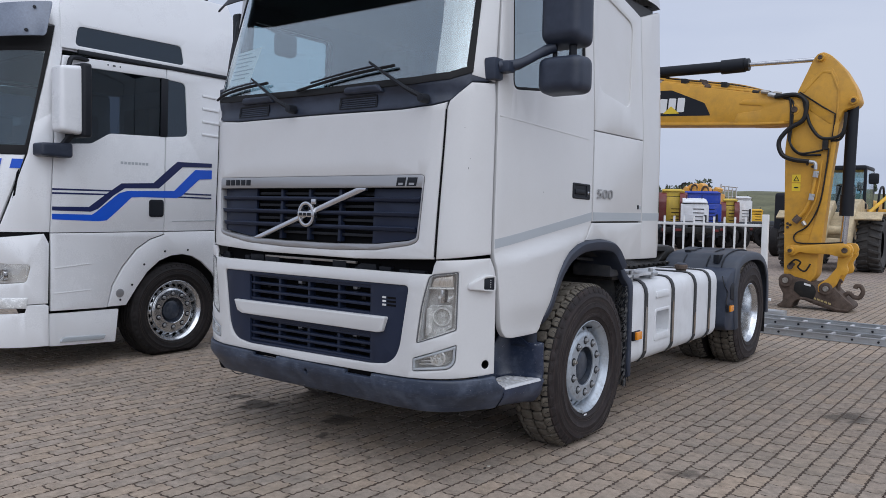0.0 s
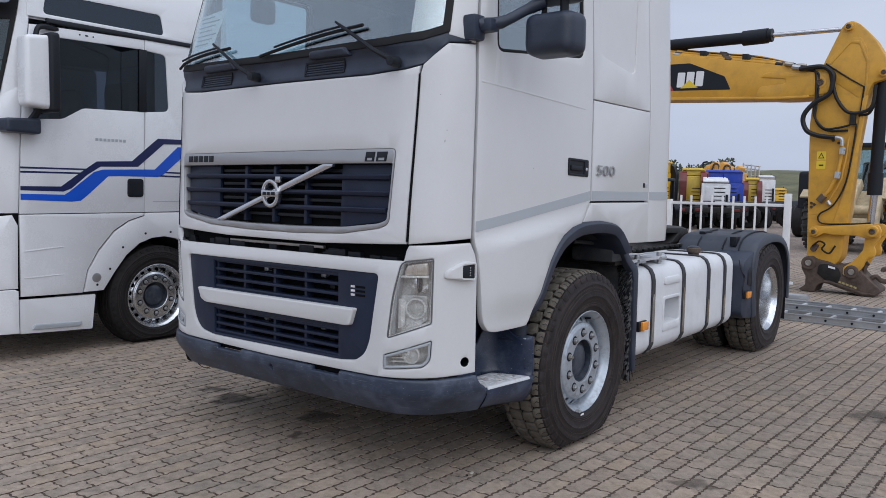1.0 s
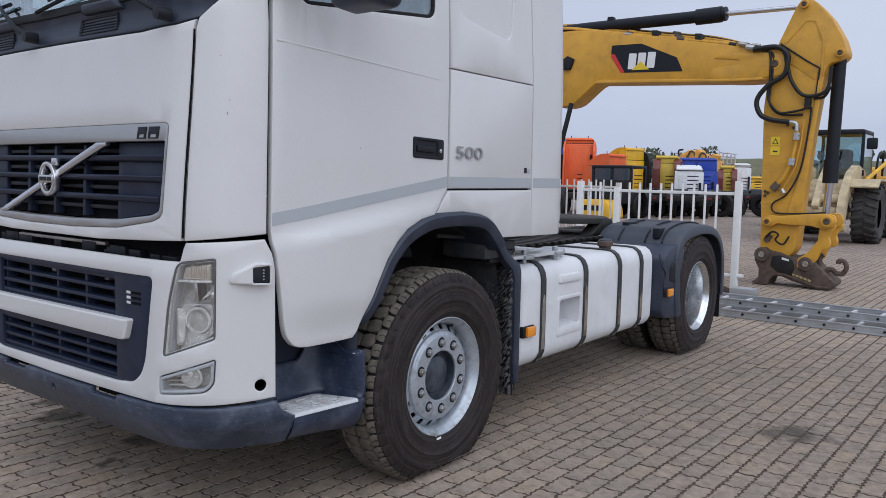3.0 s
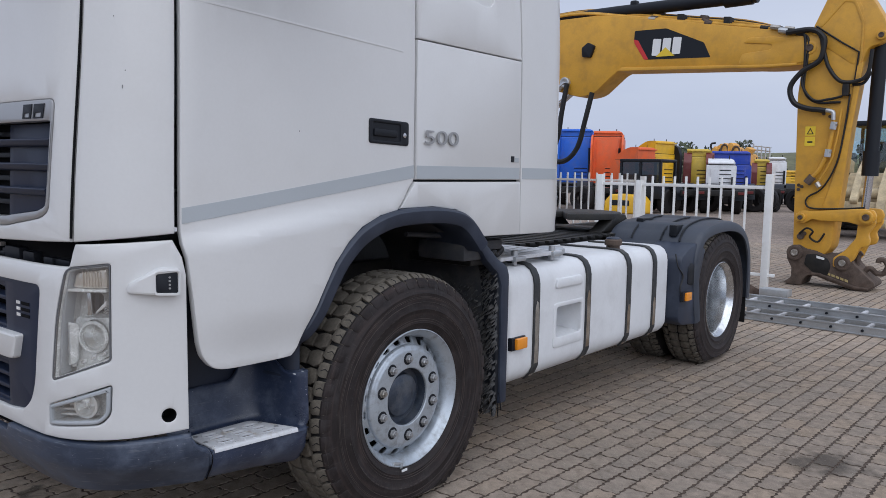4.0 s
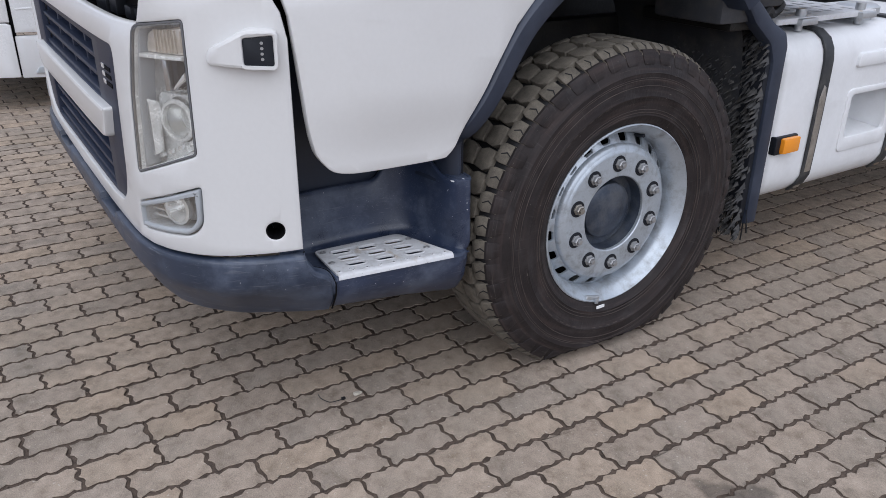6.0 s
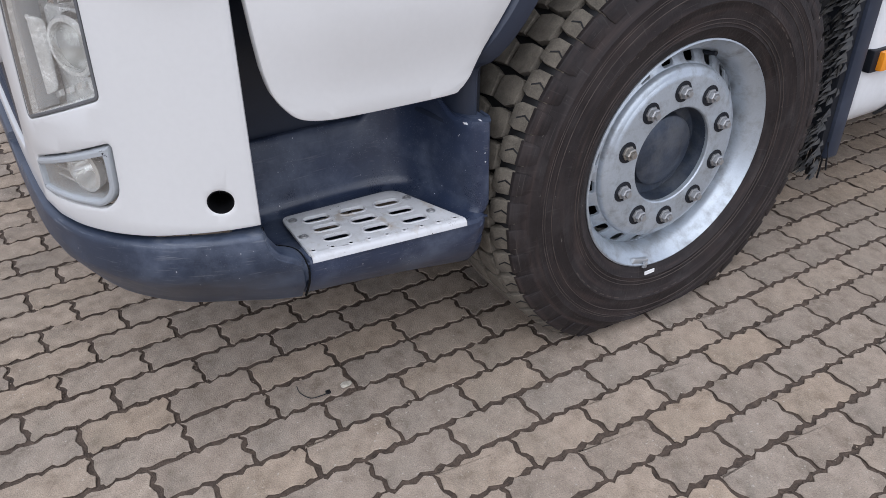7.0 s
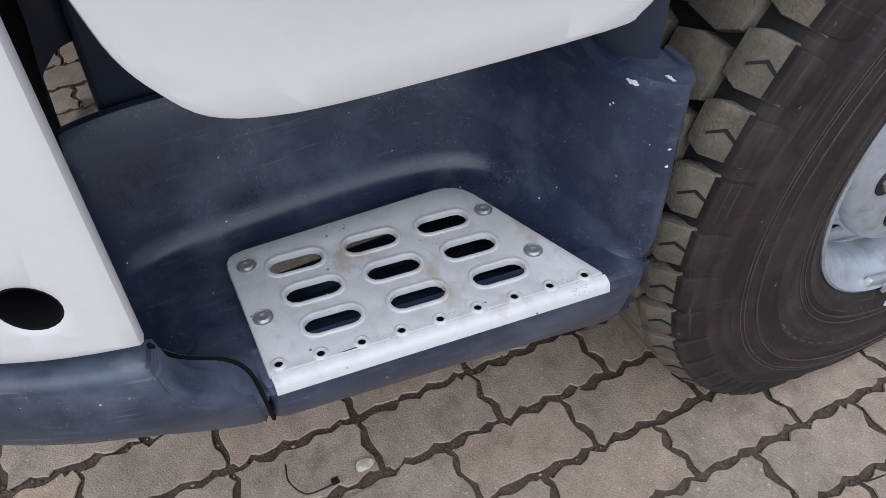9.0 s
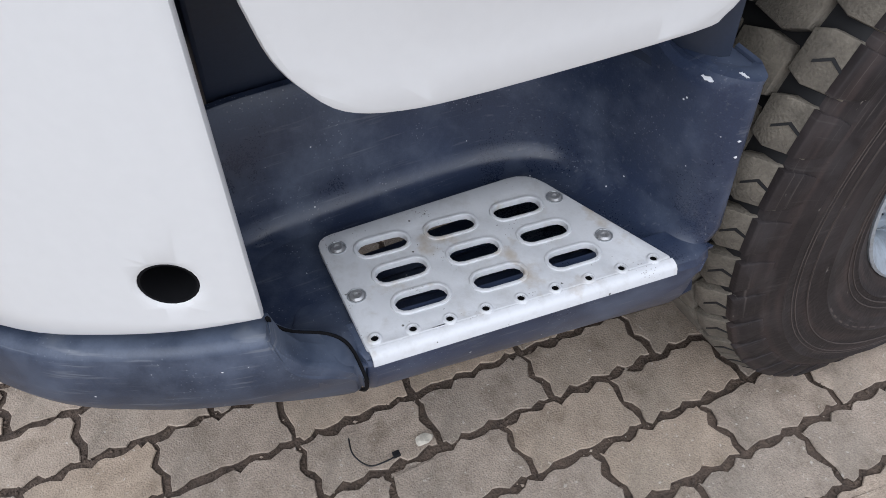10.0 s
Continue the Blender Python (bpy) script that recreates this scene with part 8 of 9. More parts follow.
# stick cylinder over the boom and bucket cylinder along the stick
c1 = ex_tube("stick_cylinder", [(-4.6, 10.45, 4.05), (-2.6, 10.45, 4.06), (-0.62, 10.45, 4.05)], 0.095, PLASTIC_DK, 16, "black hydraulic cylinder")
ex_tube("cylinder_head", [(-0.86, 10.45, 4.045), (-0.47, 10.45, 4.05)], 0.122, PLASTIC_DK, 16, parent=c1)
ex_tube("cylinder_collar", [(-0.55, 10.45, 4.05), (-0.40, 10.45, 4.052)], 0.105, PLASTIC_DK, 12, parent=c1)
for x in (-2.3,):
    ex_plate("cylinder_lug", rounded([(x - 0.06, 4.10), (x + 0.06, 4.10), (x + 0.05, 4.20), (x - 0.05, 4.20)], 0.02), 10.40, 0.1, PLASTIC_DK, 0.01, parent=c1)
ex_tube("piston_rod", [(-0.45, 10.45, 4.05), (0.74, 10.45, 4.03)], 0.036, CHROME, 12, "bright piston rod", c1)
c2 = ex_tube("bucket_cylinder", [(1.21, 10.45, 3.26), (1.185, 10.45, 1.60)], 0.088, PLASTIC_DK, 16, "black hydraulic cylinder")
ex_tube("cylinder_head", [(1.19, 10.45, 1.85), (1.185, 10.45, 1.52)], 0.105, PLASTIC_DK, 16, parent=c2)
ex_tube("piston_rod", [(1.185, 10.45, 1.55), (1.15, 10.45, 0.98)], 0.052, CHROME, 14, "bright piston rod", c2)
for y in (10.16, 10.66):
    ex_plate("side_link", rounded([(0.36, 0.98), (0.44, 1.04), (0.60, 1.03), (0.75, 1.05), (1.16, 1.09), (1.32, 1.08), (1.36, 0.98), (1.30, 0.89), (1.18, 0.87), (1.02, 0.91), (0.66, 0.91), (0.58, 0.93), (0.46, 0.85), (0.37, 0.88)], 0.035), y, 0.06, YELLOW, 0.012, "yellow bucket linkage")
    ex_plate("power_link", rounded([(1.14, 1.03), (1.32, 1.02), (1.34, 0.90), (1.26, 0.76), (1.29, 0.68), (1.27, 0.60), (1.18, 0.58), (1.12, 0.42), (0.99, 0.28), (0.86, 0.30), (0.86, 0.42), (0.99, 0.52), (1.12, 0.70)], 0.03), y + 0.05, 0.07, YELLOW, 0.012)
for x, z, r in ((1.24, 0.985, 0.085), (0.44, 0.945, 0.06)):
    pin(x, z, r, 10.16, 0.05, YELLOW)
    pin(x, z, r * 0.5, 10.16, 0.07, RUST)
pin(0.43, 0.68, 0.045, 10.25, 0.04, RUST)
pin(0.47, 0.72, 0.03, 10.25, 0.05, RUST)
for x, z in ((0.62, 2.34), (0.70, 2.30), (0.40, 1.36), (0.36, 1.32), (0.36, 1.38)):
    pin(x, z, 0.022, 10.25, 0.012, RUST)
ex_plate("stick_weld", [(0.30, 1.205), (0.86, 1.215), (0.86, 1.225), (0.30, 1.215)], 10.246, 0.006, YELLOW, 0.002, parent=stick)
ex_tube("hydraulic_hose", curve([(0.42, 10.2, 0.72), (0.52, 10.16, 0.80), (0.60, 10.16, 0.76), (0.56, 10.18, 0.68), (0.66, 10.2, 0.62), (0.74, 10.2, 0.74)], 5), 0.014, HOSE, 7)
cp = ex_plate("quick_coupler", rounded([(0.24, 0.035), (0.30, 0.004), (0.47, 0.004), (0.50, 0.10), (0.56, 0.155), (0.66, 0.15), (0.80, 0.10), (1.12, 0.006), (1.29, 0.004), (1.38, 0.08), (1.37, 0.13), (1.28, 0.20), (1.13, 0.34), (1.08, 0.42), (1.0, 0.47), (0.88, 0.47), (0.78, 0.44), (0.64, 0.495), (0.50, 0.52), (0.43, 0.565), (0.33, 0.555), (0.265, 0.48), (0.27, 0.36), (0.335, 0.24), (0.335, 0.11), (0.29, 0.07)], 0.022), 10.22, 0.46, RUST, 0.015, "worn brown steel quick coupler on the paving")
ex_plate("coupler_ridge", rounded([(0.60, 0.17), (0.68, 0.165), (1.14, 0.03), (1.30, 0.03), (1.30, 0.055), (1.15, 0.06), (0.70, 0.20), (0.60, 0.20)], 0.008), 10.205, 0.03, RUST, 0.006, parent=cp)
ex_plate("coupler_side", rounded([(0.50, 0.30), (0.62, 0.20), (0.80, 0.16), (0.84, 0.30), (0.80, 0.40), (0.64, 0.46), (0.52, 0.44)], 0.03), 10.21, 0.02, GREASE, 0.006, "oily black side plate", cp)
ex_plate("coupler_sticker", [(0.66, 0.40), (0.76, 0.38), (0.76, 0.41), (0.66, 0.435)], 10.188, 0.002, PAPER, 0, parent=cp)
for x, z, r in ((0.375, 0.455, 0.105), (0.98, 0.36, 0.10)):
    pin(x, z, r, 10.22, 0.03, RUST, cp)
    pin(x, z, r * 0.45, 10.22, 0.05, STEEL, cp)
for k in range(5):
    x0 = 0.80 + 0.055 * k
    ex_plate("coupler_mark", [(x0, 0.185 - 0.017 * k), (x0 + 0.04, 0.172 - 0.017 * k), (x0 + 0.04, 0.202 - 0.017 * k), (x0, 0.215 - 0.017 * k)], 10.217, 0.002, YELLOW_DIM, 0, "", cp)
ex_tube("coupler_hook", curve([(1.22, 10.40, 0.26), (1.28, 10.4, 0.30), (1.36, 10.4, 0.24), (1.44, 10.4, 0.25), (1.48, 10.4, 0.34), (1.44, 10.4, 0.42), (1.38, 10.4, 0.42), (1.37, 10.4, 0.38)], 4), 0.035, RUST, 8, "", cp)
ex_tube("coupler_hook", curve([(1.12, 10.36, 0.33), (1.14, 10.36, 0.46), (1.18, 10.36, 0.50)], 4), 0.035, RUST, 8, "", cp)
# hoses and steel lines
for k, (pts, r) in enumerate((
        ([(0.10, 3.44), (0.42, 3.45), (0.573, 3.34), (0.585, 3.199), (0.537, 3.034), (0.332, 2.904), (0.193, 2.71), (0.244, 2.506), (0.41, 2.416), (0.66, 2.375)], 0.036),
        ([(0.22, 3.45), (0.50, 3.41), (0.582, 3.171), (0.658, 2.943), (0.809, 2.754), (1.011, 2.744), (1.13, 2.835), (1.163, 3.132)], 0.026),
        ([(0.20, 3.43), (0.33, 3.38), (0.352, 2.988), (0.338, 2.732), (0.484, 2.527), (0.667, 2.521), (0.845, 2.557)], 0.017),
        ([(0.22, 3.42), (0.375, 3.34), (0.372, 2.987), (0.360, 2.674), (0.512, 2.498), (0.824, 2.48)], 0.017),
        ([(0.93, 2.58), (0.90, 2.2), (0.83, 1.7), (0.676, 1.358), (0.498, 1.224), (0.477, 1.122), (0.586, 1.068), (1.0, 1.086), (1.199, 1.108)], 0.012),
        ([(0.95, 2.70), (1.08, 2.72), (1.16, 2.86)], 0.020))):
    ex_tube("hydraulic_hose", curve([(x, 10.17 + 0.012 * k, z) for x, z in pts], 7), r, HOSE, 8, "black hydraulic hose" if r > 0.018 else "")
for k, (y, d) in enumerate(((10.25, 0.012), (10.32, 0.040), (10.40, 0.075), (10.49, 0.112), (10.58, 0.135))):
    line = [(-4.2, y, 4.02 + d), (-3.2, y, 4.05 + d), (-2.4, y, 3.925 + d), (-1.2, y, 3.715 + d), (-0.6, y, 3.61 + d), (-0.1, y, 3.52 + d * 0.5), (0.10, y, 3.49)]
    ex_tube("hydraulic_line", curve(line, 5), (0.020, 0.015, 0.018, 0.010, 0.012)[k], HOSE if k == 3 else YELLOW, 7, "" if k == 3 else "yellow steel hydraulic line")
    for x in (-1.9, -1.02 - 0.05 * k, -0.22 + 0.07 * k):
        z = float(np.interp(x, [-2.4, -1.2, -0.6, -0.1, 0.1], [3.925 + d, 3.715 + d, 3.61 + d, 3.52 + d * 0.5, 3.49]))
        ex_tube("line_coupling", [(x - 0.055, y, z + 0.010), (x + 0.055, y, z - 0.012)], 0.032, (RUST, GREASE, STEEL, RUST, YELLOW)[(k + int(x * 20)) % 5], 8)
for x in (-1.45, -0.75):
    ex_plate("line_bracket", rounded([(x - 0.05, 3.58 - 0.165 * x - 0.05), (x + 0.05, 3.57 - 0.165 * x - 0.05), (x + 0.05, 3.63 - 0.165 * x), (x - 0.05, 3.64 - 0.165 * x)], 0.01), 10.24, 0.40, GREASE, 0.006)
ex_tube("hose_elbow", curve([(0.62, 10.175, 2.382), (0.70, 10.175, 2.372), (0.752, 10.175, 2.345), (0.760, 10.175, 2.25)], 5), 0.028, GALV, 8)
ex_tube("steel_line", [(0.760, 10.19, 2.26), (0.764, 10.19, 2.167), (0.717, 10.19, 1.814), (0.62, 10.19, 1.59), (0.513, 10.19, 1.455)], 0.026, YELLOW, 8)
ex_tube("steel_line", [(0.845, 10.2, 2.40), (0.834, 10.2, 2.292), (0.820, 10.2, 2.068), (0.772, 10.2, 1.758), (0.715, 10.2, 1.616), (0.597, 10.2, 1.386)], 0.013, YELLOW, 7)
for x, z in ((0.764, 2.175), (0.717, 1.814)):
    ex_tube("line_clamp", [(x + 0.006, 10.18, z + 0.05), (x - 0.006, 10.18, z - 0.05)], 0.045, GALV, 6)
    ex_tube("clamp_bolt", [(x + 0.035, 10.15, z + 0.01), (x + 0.035, 10.21, z + 0.01)], 0.014, STEEL, 6)
ex_plate("valve_block", rounded([(0.84, 2.56), (0.92, 2.56), (0.92, 2.72), (0.84, 2.72)], 0.012), 10.17, 0.07, GREASE, 0.008)
ex_tube("valve_block", [(0.60, 10.19, 1.42), (0.64, 10.19, 1.36)], 0.035, STEEL, 7)
ex_tube("valve_block", [(0.545, 10.19, 1.50), (0.475, 10.19, 1.41)], 0.055, RUST, 8)
for x, z, r, m_ in ((-0.06, 3.53, 0.034, STEEL), (0.05, 3.475, 0.040, GALV), (0.17, 3.455, 0.036, GREASE), (0.13, 3.50, 0.024, STEEL)):
    ex_tube("hose_fitting", [(x - 0.06, 10.2, z + 0.015), (x + 0.06, 10.2, z - 0.01)], r, m_, 8)
ex_plate("work_lamp", rounded([(-3.05, 3.36), (-2.9, 3.34), (-2.83, 3.52), (-2.95, 3.58), (-3.06, 3.5)], 0.02), 10.16, 0.06, PLASTIC_DK, 0.01, "black work lamp bracket", boom)
pin(-3.36, 2.97, 0.085, 10.22, 0.06, GALV)
pin(-3.62, 3.55, 0.07, 10.22, 0.04, YELLOW)
# boom cylinders and hanging hoses
for y in (10.2, 10.7):
    b = ex_tube("boom_cylinder", [(-5.9, y, 1.15), (-4.2, y, 2.35)], 0.11, PLASTIC_DK, 14)
    ex_tube("piston_rod", [(-4.3, y, 2.28), (-3.36, y, 2.97)], 0.05, CHROME, 10, "", b)
ex_tube("hydraulic_hose", curve([(-3.3, 10.15, 2.95), (-3.36, 10.12, 2.5), (-3.45, 10.12, 2.0), (-3.7, 10.12, 1.75), (-4.2, 10.12, 1.9)], 6), 0.042, HOSE, 8)
ex_tube("hydraulic_hose", curve([(-2.83, 10.15, 2.78), (-2.92, 10.12, 2.35), (-3.05, 10.12, 1.9), (-3.3, 10.12, 1.68), (-3.7, 10.12, 1.7)], 6), 0.042, HOSE, 8)
ex_tube("hydraulic_hose", curve([(-3.5, 10.3, 2.4), (-3.75, 10.3, 2.2), (-4.1, 10.3, 2.25), (-4.5, 10.3, 2.0)], 6), 0.05, HOSE, 8)
# house and tracks, hidden behind the cab for most of the way
bm = box(bmesh.new(), -2.4, 0.6, -1.3, 1.3, 1.05, 2.3, 0.12, 3)
part("house", bm, YELLOW, exc, "yellow engine house")
part("operator_cab", box(bmesh.new(), -0.6, 0.9, 0.2, 1.3, 1.1, 2.95, 0.1, 3), PLASTIC_DK, exc)
for y in (-1.2, 1.2):
    bm = sheet(bmesh.new(), rounded([(-2.2, 0.02), (1.9, 0.02), (2.2, 0.45), (1.9, 0.9), (-2.2, 0.9), (-2.5, 0.45)], 0.3, 6), flat_y(y - 0.3), 0.6, 0.03)
    part("track", bm, GREASE, exc, "black steel track")
part("undercarriage", box(bmesh.new(), -1.5, 1.2, -0.95, 0.95, 0.35, 1.1, 0.05), YELLOW, exc)

# ---- white picket fence and gate, ladder, scrap ----
def fence(name, label, x0, x1, y, posts, gap=0.165, h=1.47, top=1.345, low=0.20):
    f = thing(name, label, "fence", (x0, y, 0), "white picket fence panels")
    part("top_rail", box(bmesh.new(), 0, x1 - x0, -0.02, 0.02, top - 0.022, top + 0.022, 0.006), FENCEW, f)
    part("bottom_rail", box(bmesh.new(), 0, x1 - x0 + 0.12, -0.02, 0.02, low - 0.02, low + 0.02, 0.006), FENCEW, f)
    me = None
    n = int((x1 - x0) / gap)
    for k in range(1, n):
        if me is None:
            ob = part("picket", box(bmesh.new(), -0.014, 0.014, -0.014, 0.014, 0.10, h, 0.005), FENCEW, f)
            me = ob.data
        else:
            ob = new("picket", me)
            ob.parent = f
        ob.location = (k * gap + 0.02, 0, 0)
    for px, ph in posts:
        part("post", box(bmesh.new(), px - x0 - 0.045, px - x0 + 0.045, -0.045, 0.045, 0.0, ph, 0.008), FENCEW, f, "square white post")
    return f


fence("gate", "white painted steel picket gate", -1.57, 0.24, 9.40, ((0.235, 1.52), (-1.58, 1.40)))
fence("picket_fence", "white painted steel picket fence", -2.22, -1.64, 9.40, ((-2.21, 1.48),))
fence("picket_fence", "white painted steel picket fence farther back", -7.4, -2.9, 12.3, ((-2.9, 1.45),), 0.16, 1.50, 1.36)


def ladder(x0, x1, y0, width, z0, turn, label):
    ob = thing("ladder", label, "ladder", (x0, y0, z0), "stacked ladder sections")
    ob.rotation_euler = (0, 0, turn)
    L_ = x1 - x0
    for y in (0, width):
        r = part("stile", box(box(box(bmesh.new(), 0, L_, y - 0.004, y + 0.004, 0.0, 0.085, 0.002), 0, L_, y - 0.014, y + 0.014, 0.0, 0.014, 0.003), 0, L_, y - 0.014, y + 0.014, 0.071, 0.085, 0.003), GALV, ob, "aluminium stile")
        for k in range(int(L_ / 0.28)):
            part("rung_end", lathe(bmesh.new(), [(0.0, -0.016), (0.013, -0.016), (0.014, -0.006), (0.014, 0.0)], (0.14 + 0.28 * k, y - 0.004, 0.043), 10, "y"), PLASTIC_DK, r)
    for k in range(int(L_ / 0.28)):
        part("rung", box(bmesh.new(), 0.12 + 0.28 * k, 0.155 + 0.28 * k, 0.004, width - 0.004, 0.028, 0.058, 0.008), ALU, ob)
    return ob


ladder(0.62, 4.4, 7.10, 0.44, 0.004, radians(-2.0), "bare aluminium ladder section lying on the paving")
ladder(0.52, 4.4, 7.34, 0.40, 0.092, radians(-2.0), "aluminium ladder section stacked on another one")
sc = thing("scrap_sheet", "bent rusty brown sheet leaning beside the gate post", "scrap", (0.05, 8.95, 0))
part("bent_sheet", sheet(bmesh.new(), [(-0.25, 0.0), (0.42, 0.0), (0.18, 0.10), (-0.05, 0.22), (-0.25, 0.26)], flat_y(0.0), 0.02, 0.003), RUST, sc)
pl = thing("steel_plate", "small grey steel plate on the paving", "plate", (0.55, 9.0, 0))
part("plate", box(bmesh.new(), -0.22, 0.12, -0.1, 0.1, 0.003, 0.09, 0.006), GALV, pl)
rd = thing("steel_rod", "thin dark steel rod lying on the paving", "rod", (0.6, 8.45, 0))
part("rod", tube(bmesh.new(), [(-0.3, 0.05, 0.014), (0.75, 0.1, 0.014)], 0.011, 8), GREASE, rd)
# litter by the step: a bit of broken tie and a pale stone chip
tie = thing("cable_tie", "curled black cable tie lying on the paving", "cable tie", (0.985, 0.425, 0.004))
part("strap", tube(bmesh.new(), curve([(-0.035, -0.03, 0.004), (0.0, -0.035, 0.012), (0.028, -0.02, 0.01), (0.032, 0.005, 0.008), (0.03, 0.03, 0.006)], 5), 0.0014, 6), HOSE, tie)
part("tie_head", box(bmesh.new(), 0.022, 0.032, 0.022, 0.034, 0.003, 0.009, 0.001), HOSE, tie)
chip = thing("stone_chip", "small pale stone chip on the paving", "stone", (1.006, 0.505, 0.003))
bm = bmesh.new()
bmesh.ops.create_icosphere(bm, subdivisions=2, radius=1)
for v in bm.verts:
    k = 1 + 0.3 * noise.noise(v.co * 1.7)
    v.co = (v.co.x * 0.011 * k, v.co.y * 0.015 * k, v.co.z * 0.004 * k + 0.003)
part("stone", bm, mat("pale_stone", (0.50, 0.46, 0.39), 0.8, var=0.3, scale=120), chip, smooth=0)

# ---- far yard: lorry cabs, wheel loader, hill and trees ----
def paint(name, c, d=0.3):
    return mat(name, c, 0.42, var=0.14, scale=2.5, bscale=40, dirt=((0.2, 0.17, 0.13), d, 2.0))


BLUE_C, ORANGE_C, YELLOW_C, YELLOW_D = paint("blue_cab", (0.015, 0.13, 0.62)), paint("orange_cab", (0.80, 0.13, 0.025)), paint("yellow_cab", (0.80, 0.46, 0.02)), paint("dull_yellow_cab", (0.62, 0.44, 0.05))
WHITE_C, NAVY_C, RED_C = paint("white_cab", (0.74, 0.75, 0.77)), paint("dark_blue_cab", (0.008, 0.045, 0.38)), paint("dark_red_cab", (0.13, 0.014, 0.014))


def far_lorry(x, y, w, top, body, name, label, low=0.80, roof=0.35, turn=0.0, side=None, slope=0.0, deep=0.08, swing=0.0):
    """A tractor unit seen from behind: cab with a roof fairing, frame, wheels and mudguards."""
    ob = thing(name, label, "truck", (x, y, 0), "lorries in the far row")
    ob.rotation_euler = (0, 0, turn + swing)
    ob.scale = (1, 0.66 if swing else 1, 1)
    zr = top - roof
    c = part("cab", sheet(bmesh.new(), rounded([(0.0, low), (2.0, low), (2.05, low + 0.9), (1.85, zr), (0.0, zr)], [0.05, 0.1, 0.2, 0.15, 0.06]), flat_x(w / 2), w, 0.10), body, ob)
    part("roof", sheet(bmesh.new(), rounded([(0.03, zr - 0.03), (1.88, zr - 0.03), (1.7, zr + roof * 0.35), (0.75, top), (0.03, top - slope)], [0.04, 0.1, 0.15, 0.3, 0.08]), flat_x(w / 2 - 0.06), w - 0.12, min(0.16, w * 0.15)), body, ob)
    part("roof_joint", box(bmesh.new(), -w / 2 + 0.02, w / 2 - 0.02, 0.012, 1.7, zr - 0.015, zr + 0.012, 0.004), PLASTIC_DK, c)
    part("back_panel", box(bmesh.new(), -w * 0.36, w * 0.36, -0.02, 0.01, low + 0.12, zr - 0.14, 0.012), body, c)
    for k in range(5):
        zk = low + 0.22 + 0.17 * k
        part("cab_rib", box(bmesh.new(), -w * 0.06, w * 0.32, -0.034, -0.012, zk, zk + 0.05, 0.012), body, c)
        part("louvre_gap", box(bmesh.new(), -w * 0.06, w * 0.32, -0.0235, -0.015, zk - 0.035, zk - 0.004), PLASTIC_DK, c)
    part("roof_lip", box(bmesh.new(), -w * 0.44, w * 0.44, -0.05, 0.06, top - slope - 0.12, top - slope - 0.06, 0.02), body, ob)
    part("exhaust", tube(bmesh.new(), [(w * 0.38, -0.10, low - 0.2), (w * 0.38, -0.10, zr - 0.5)], 0.05, 8), PLASTIC_DK, c)
    for xx in (-w * 0.3, w * 0.25):
        part("horn", tube(bmesh.new(), [(xx, 0.45, top - 0.12), (xx, 0.45, top + 0.10)], 0.02, 6), PLASTIC_DK, ob)
    if side:
        for sx_ in ((1,) if swing else (-1, 1)):
            part("side_deflector", sheet(bmesh.new(), rounded([(-0.42, low + 0.05), (0.08, low + 0.05), (0.08, top - 0.15), (-0.20, top - 0.25), (-0.42, top - 0.6)], 0.06), flat_x(sx_ * (w / 2 - deep * 0.3) + deep / 2), deep, 0.02), side, ob)
    part("frame", box(box(bmesh.new(), -0.45, -0.36, -3.4, 1.8, 0.62, 0.92, 0.02), 0.36, 0.45, -3.4, 1.8, 0.62, 0.92, 0.02), GREASE, ob)
    part("cross_member", box(bmesh.new(), -0.9, 0.9, -3.45, -3.35, 0.70, 0.92, 0.02), GREASE, ob)
    part("coupling", lathe(bmesh.new(), [(0.0, 0.06), (0.42, 0.05), (0.45, 0.0), (0.4, -0.1), (0.0, -0.1)], (0, -2.4, 1.02), 16, "z"), GREASE, ob)
    part("air_tank", tube(bmesh.new(), [(-0.55, -0.6, 0.72), (0.55, -0.6, 0.72)], 0.16, 12), GALV, ob)
    for sgn in (-1, 1):
        for yy in (0.7, -2.5):
            wh = part("wheel", lathe(bmesh.new(), [(0.28, -0.14 * 1), (0.48, -0.15), (0.52, -0.10), (0.52, 0.10), (0.48, 0.15), (0.28, 0.14), (0.26, 0.02), (0.0, 0.0)], (sgn * max(w / 2 - 0.2, 0.6), yy, 0.52), 24), RUBBER, ob)
            part("rim", lathe(bmesh.new(), [(0.27, 0.10), (0.25, 0.04), (0.12, 0.05), (0.10, 0.09), (0.0, 0.09)], (sgn * max(w / 2 - 0.2, 0.6), yy, 0.52), 16), RIM, wh)
        part("mudguard", sheet(bmesh.new(), [(0.64 * math.cos(a) - 2.5, 0.52 + 0.62 * math.sin(a)) for a in [math.pi * k / 12 for k in range(13)]] + [(0.58 * math.cos(a) - 2.5, 0.52 + 0.56 * math.sin(a)) for a in [math.pi * (12 - k) / 12 for k in range(13)]], flat_x(sgn * max(w / 2 - 0.2, 0.6) + 0.25), 0.5, 0.01), PLASTIC_DK, ob)
        part("rear_lamp", box(bmesh.new(), sgn * 0.72 - 0.12, sgn * 0.72 + 0.12, -3.48, -3.4, 0.76, 0.86, 0.01), RED_C, ob)
    return ob


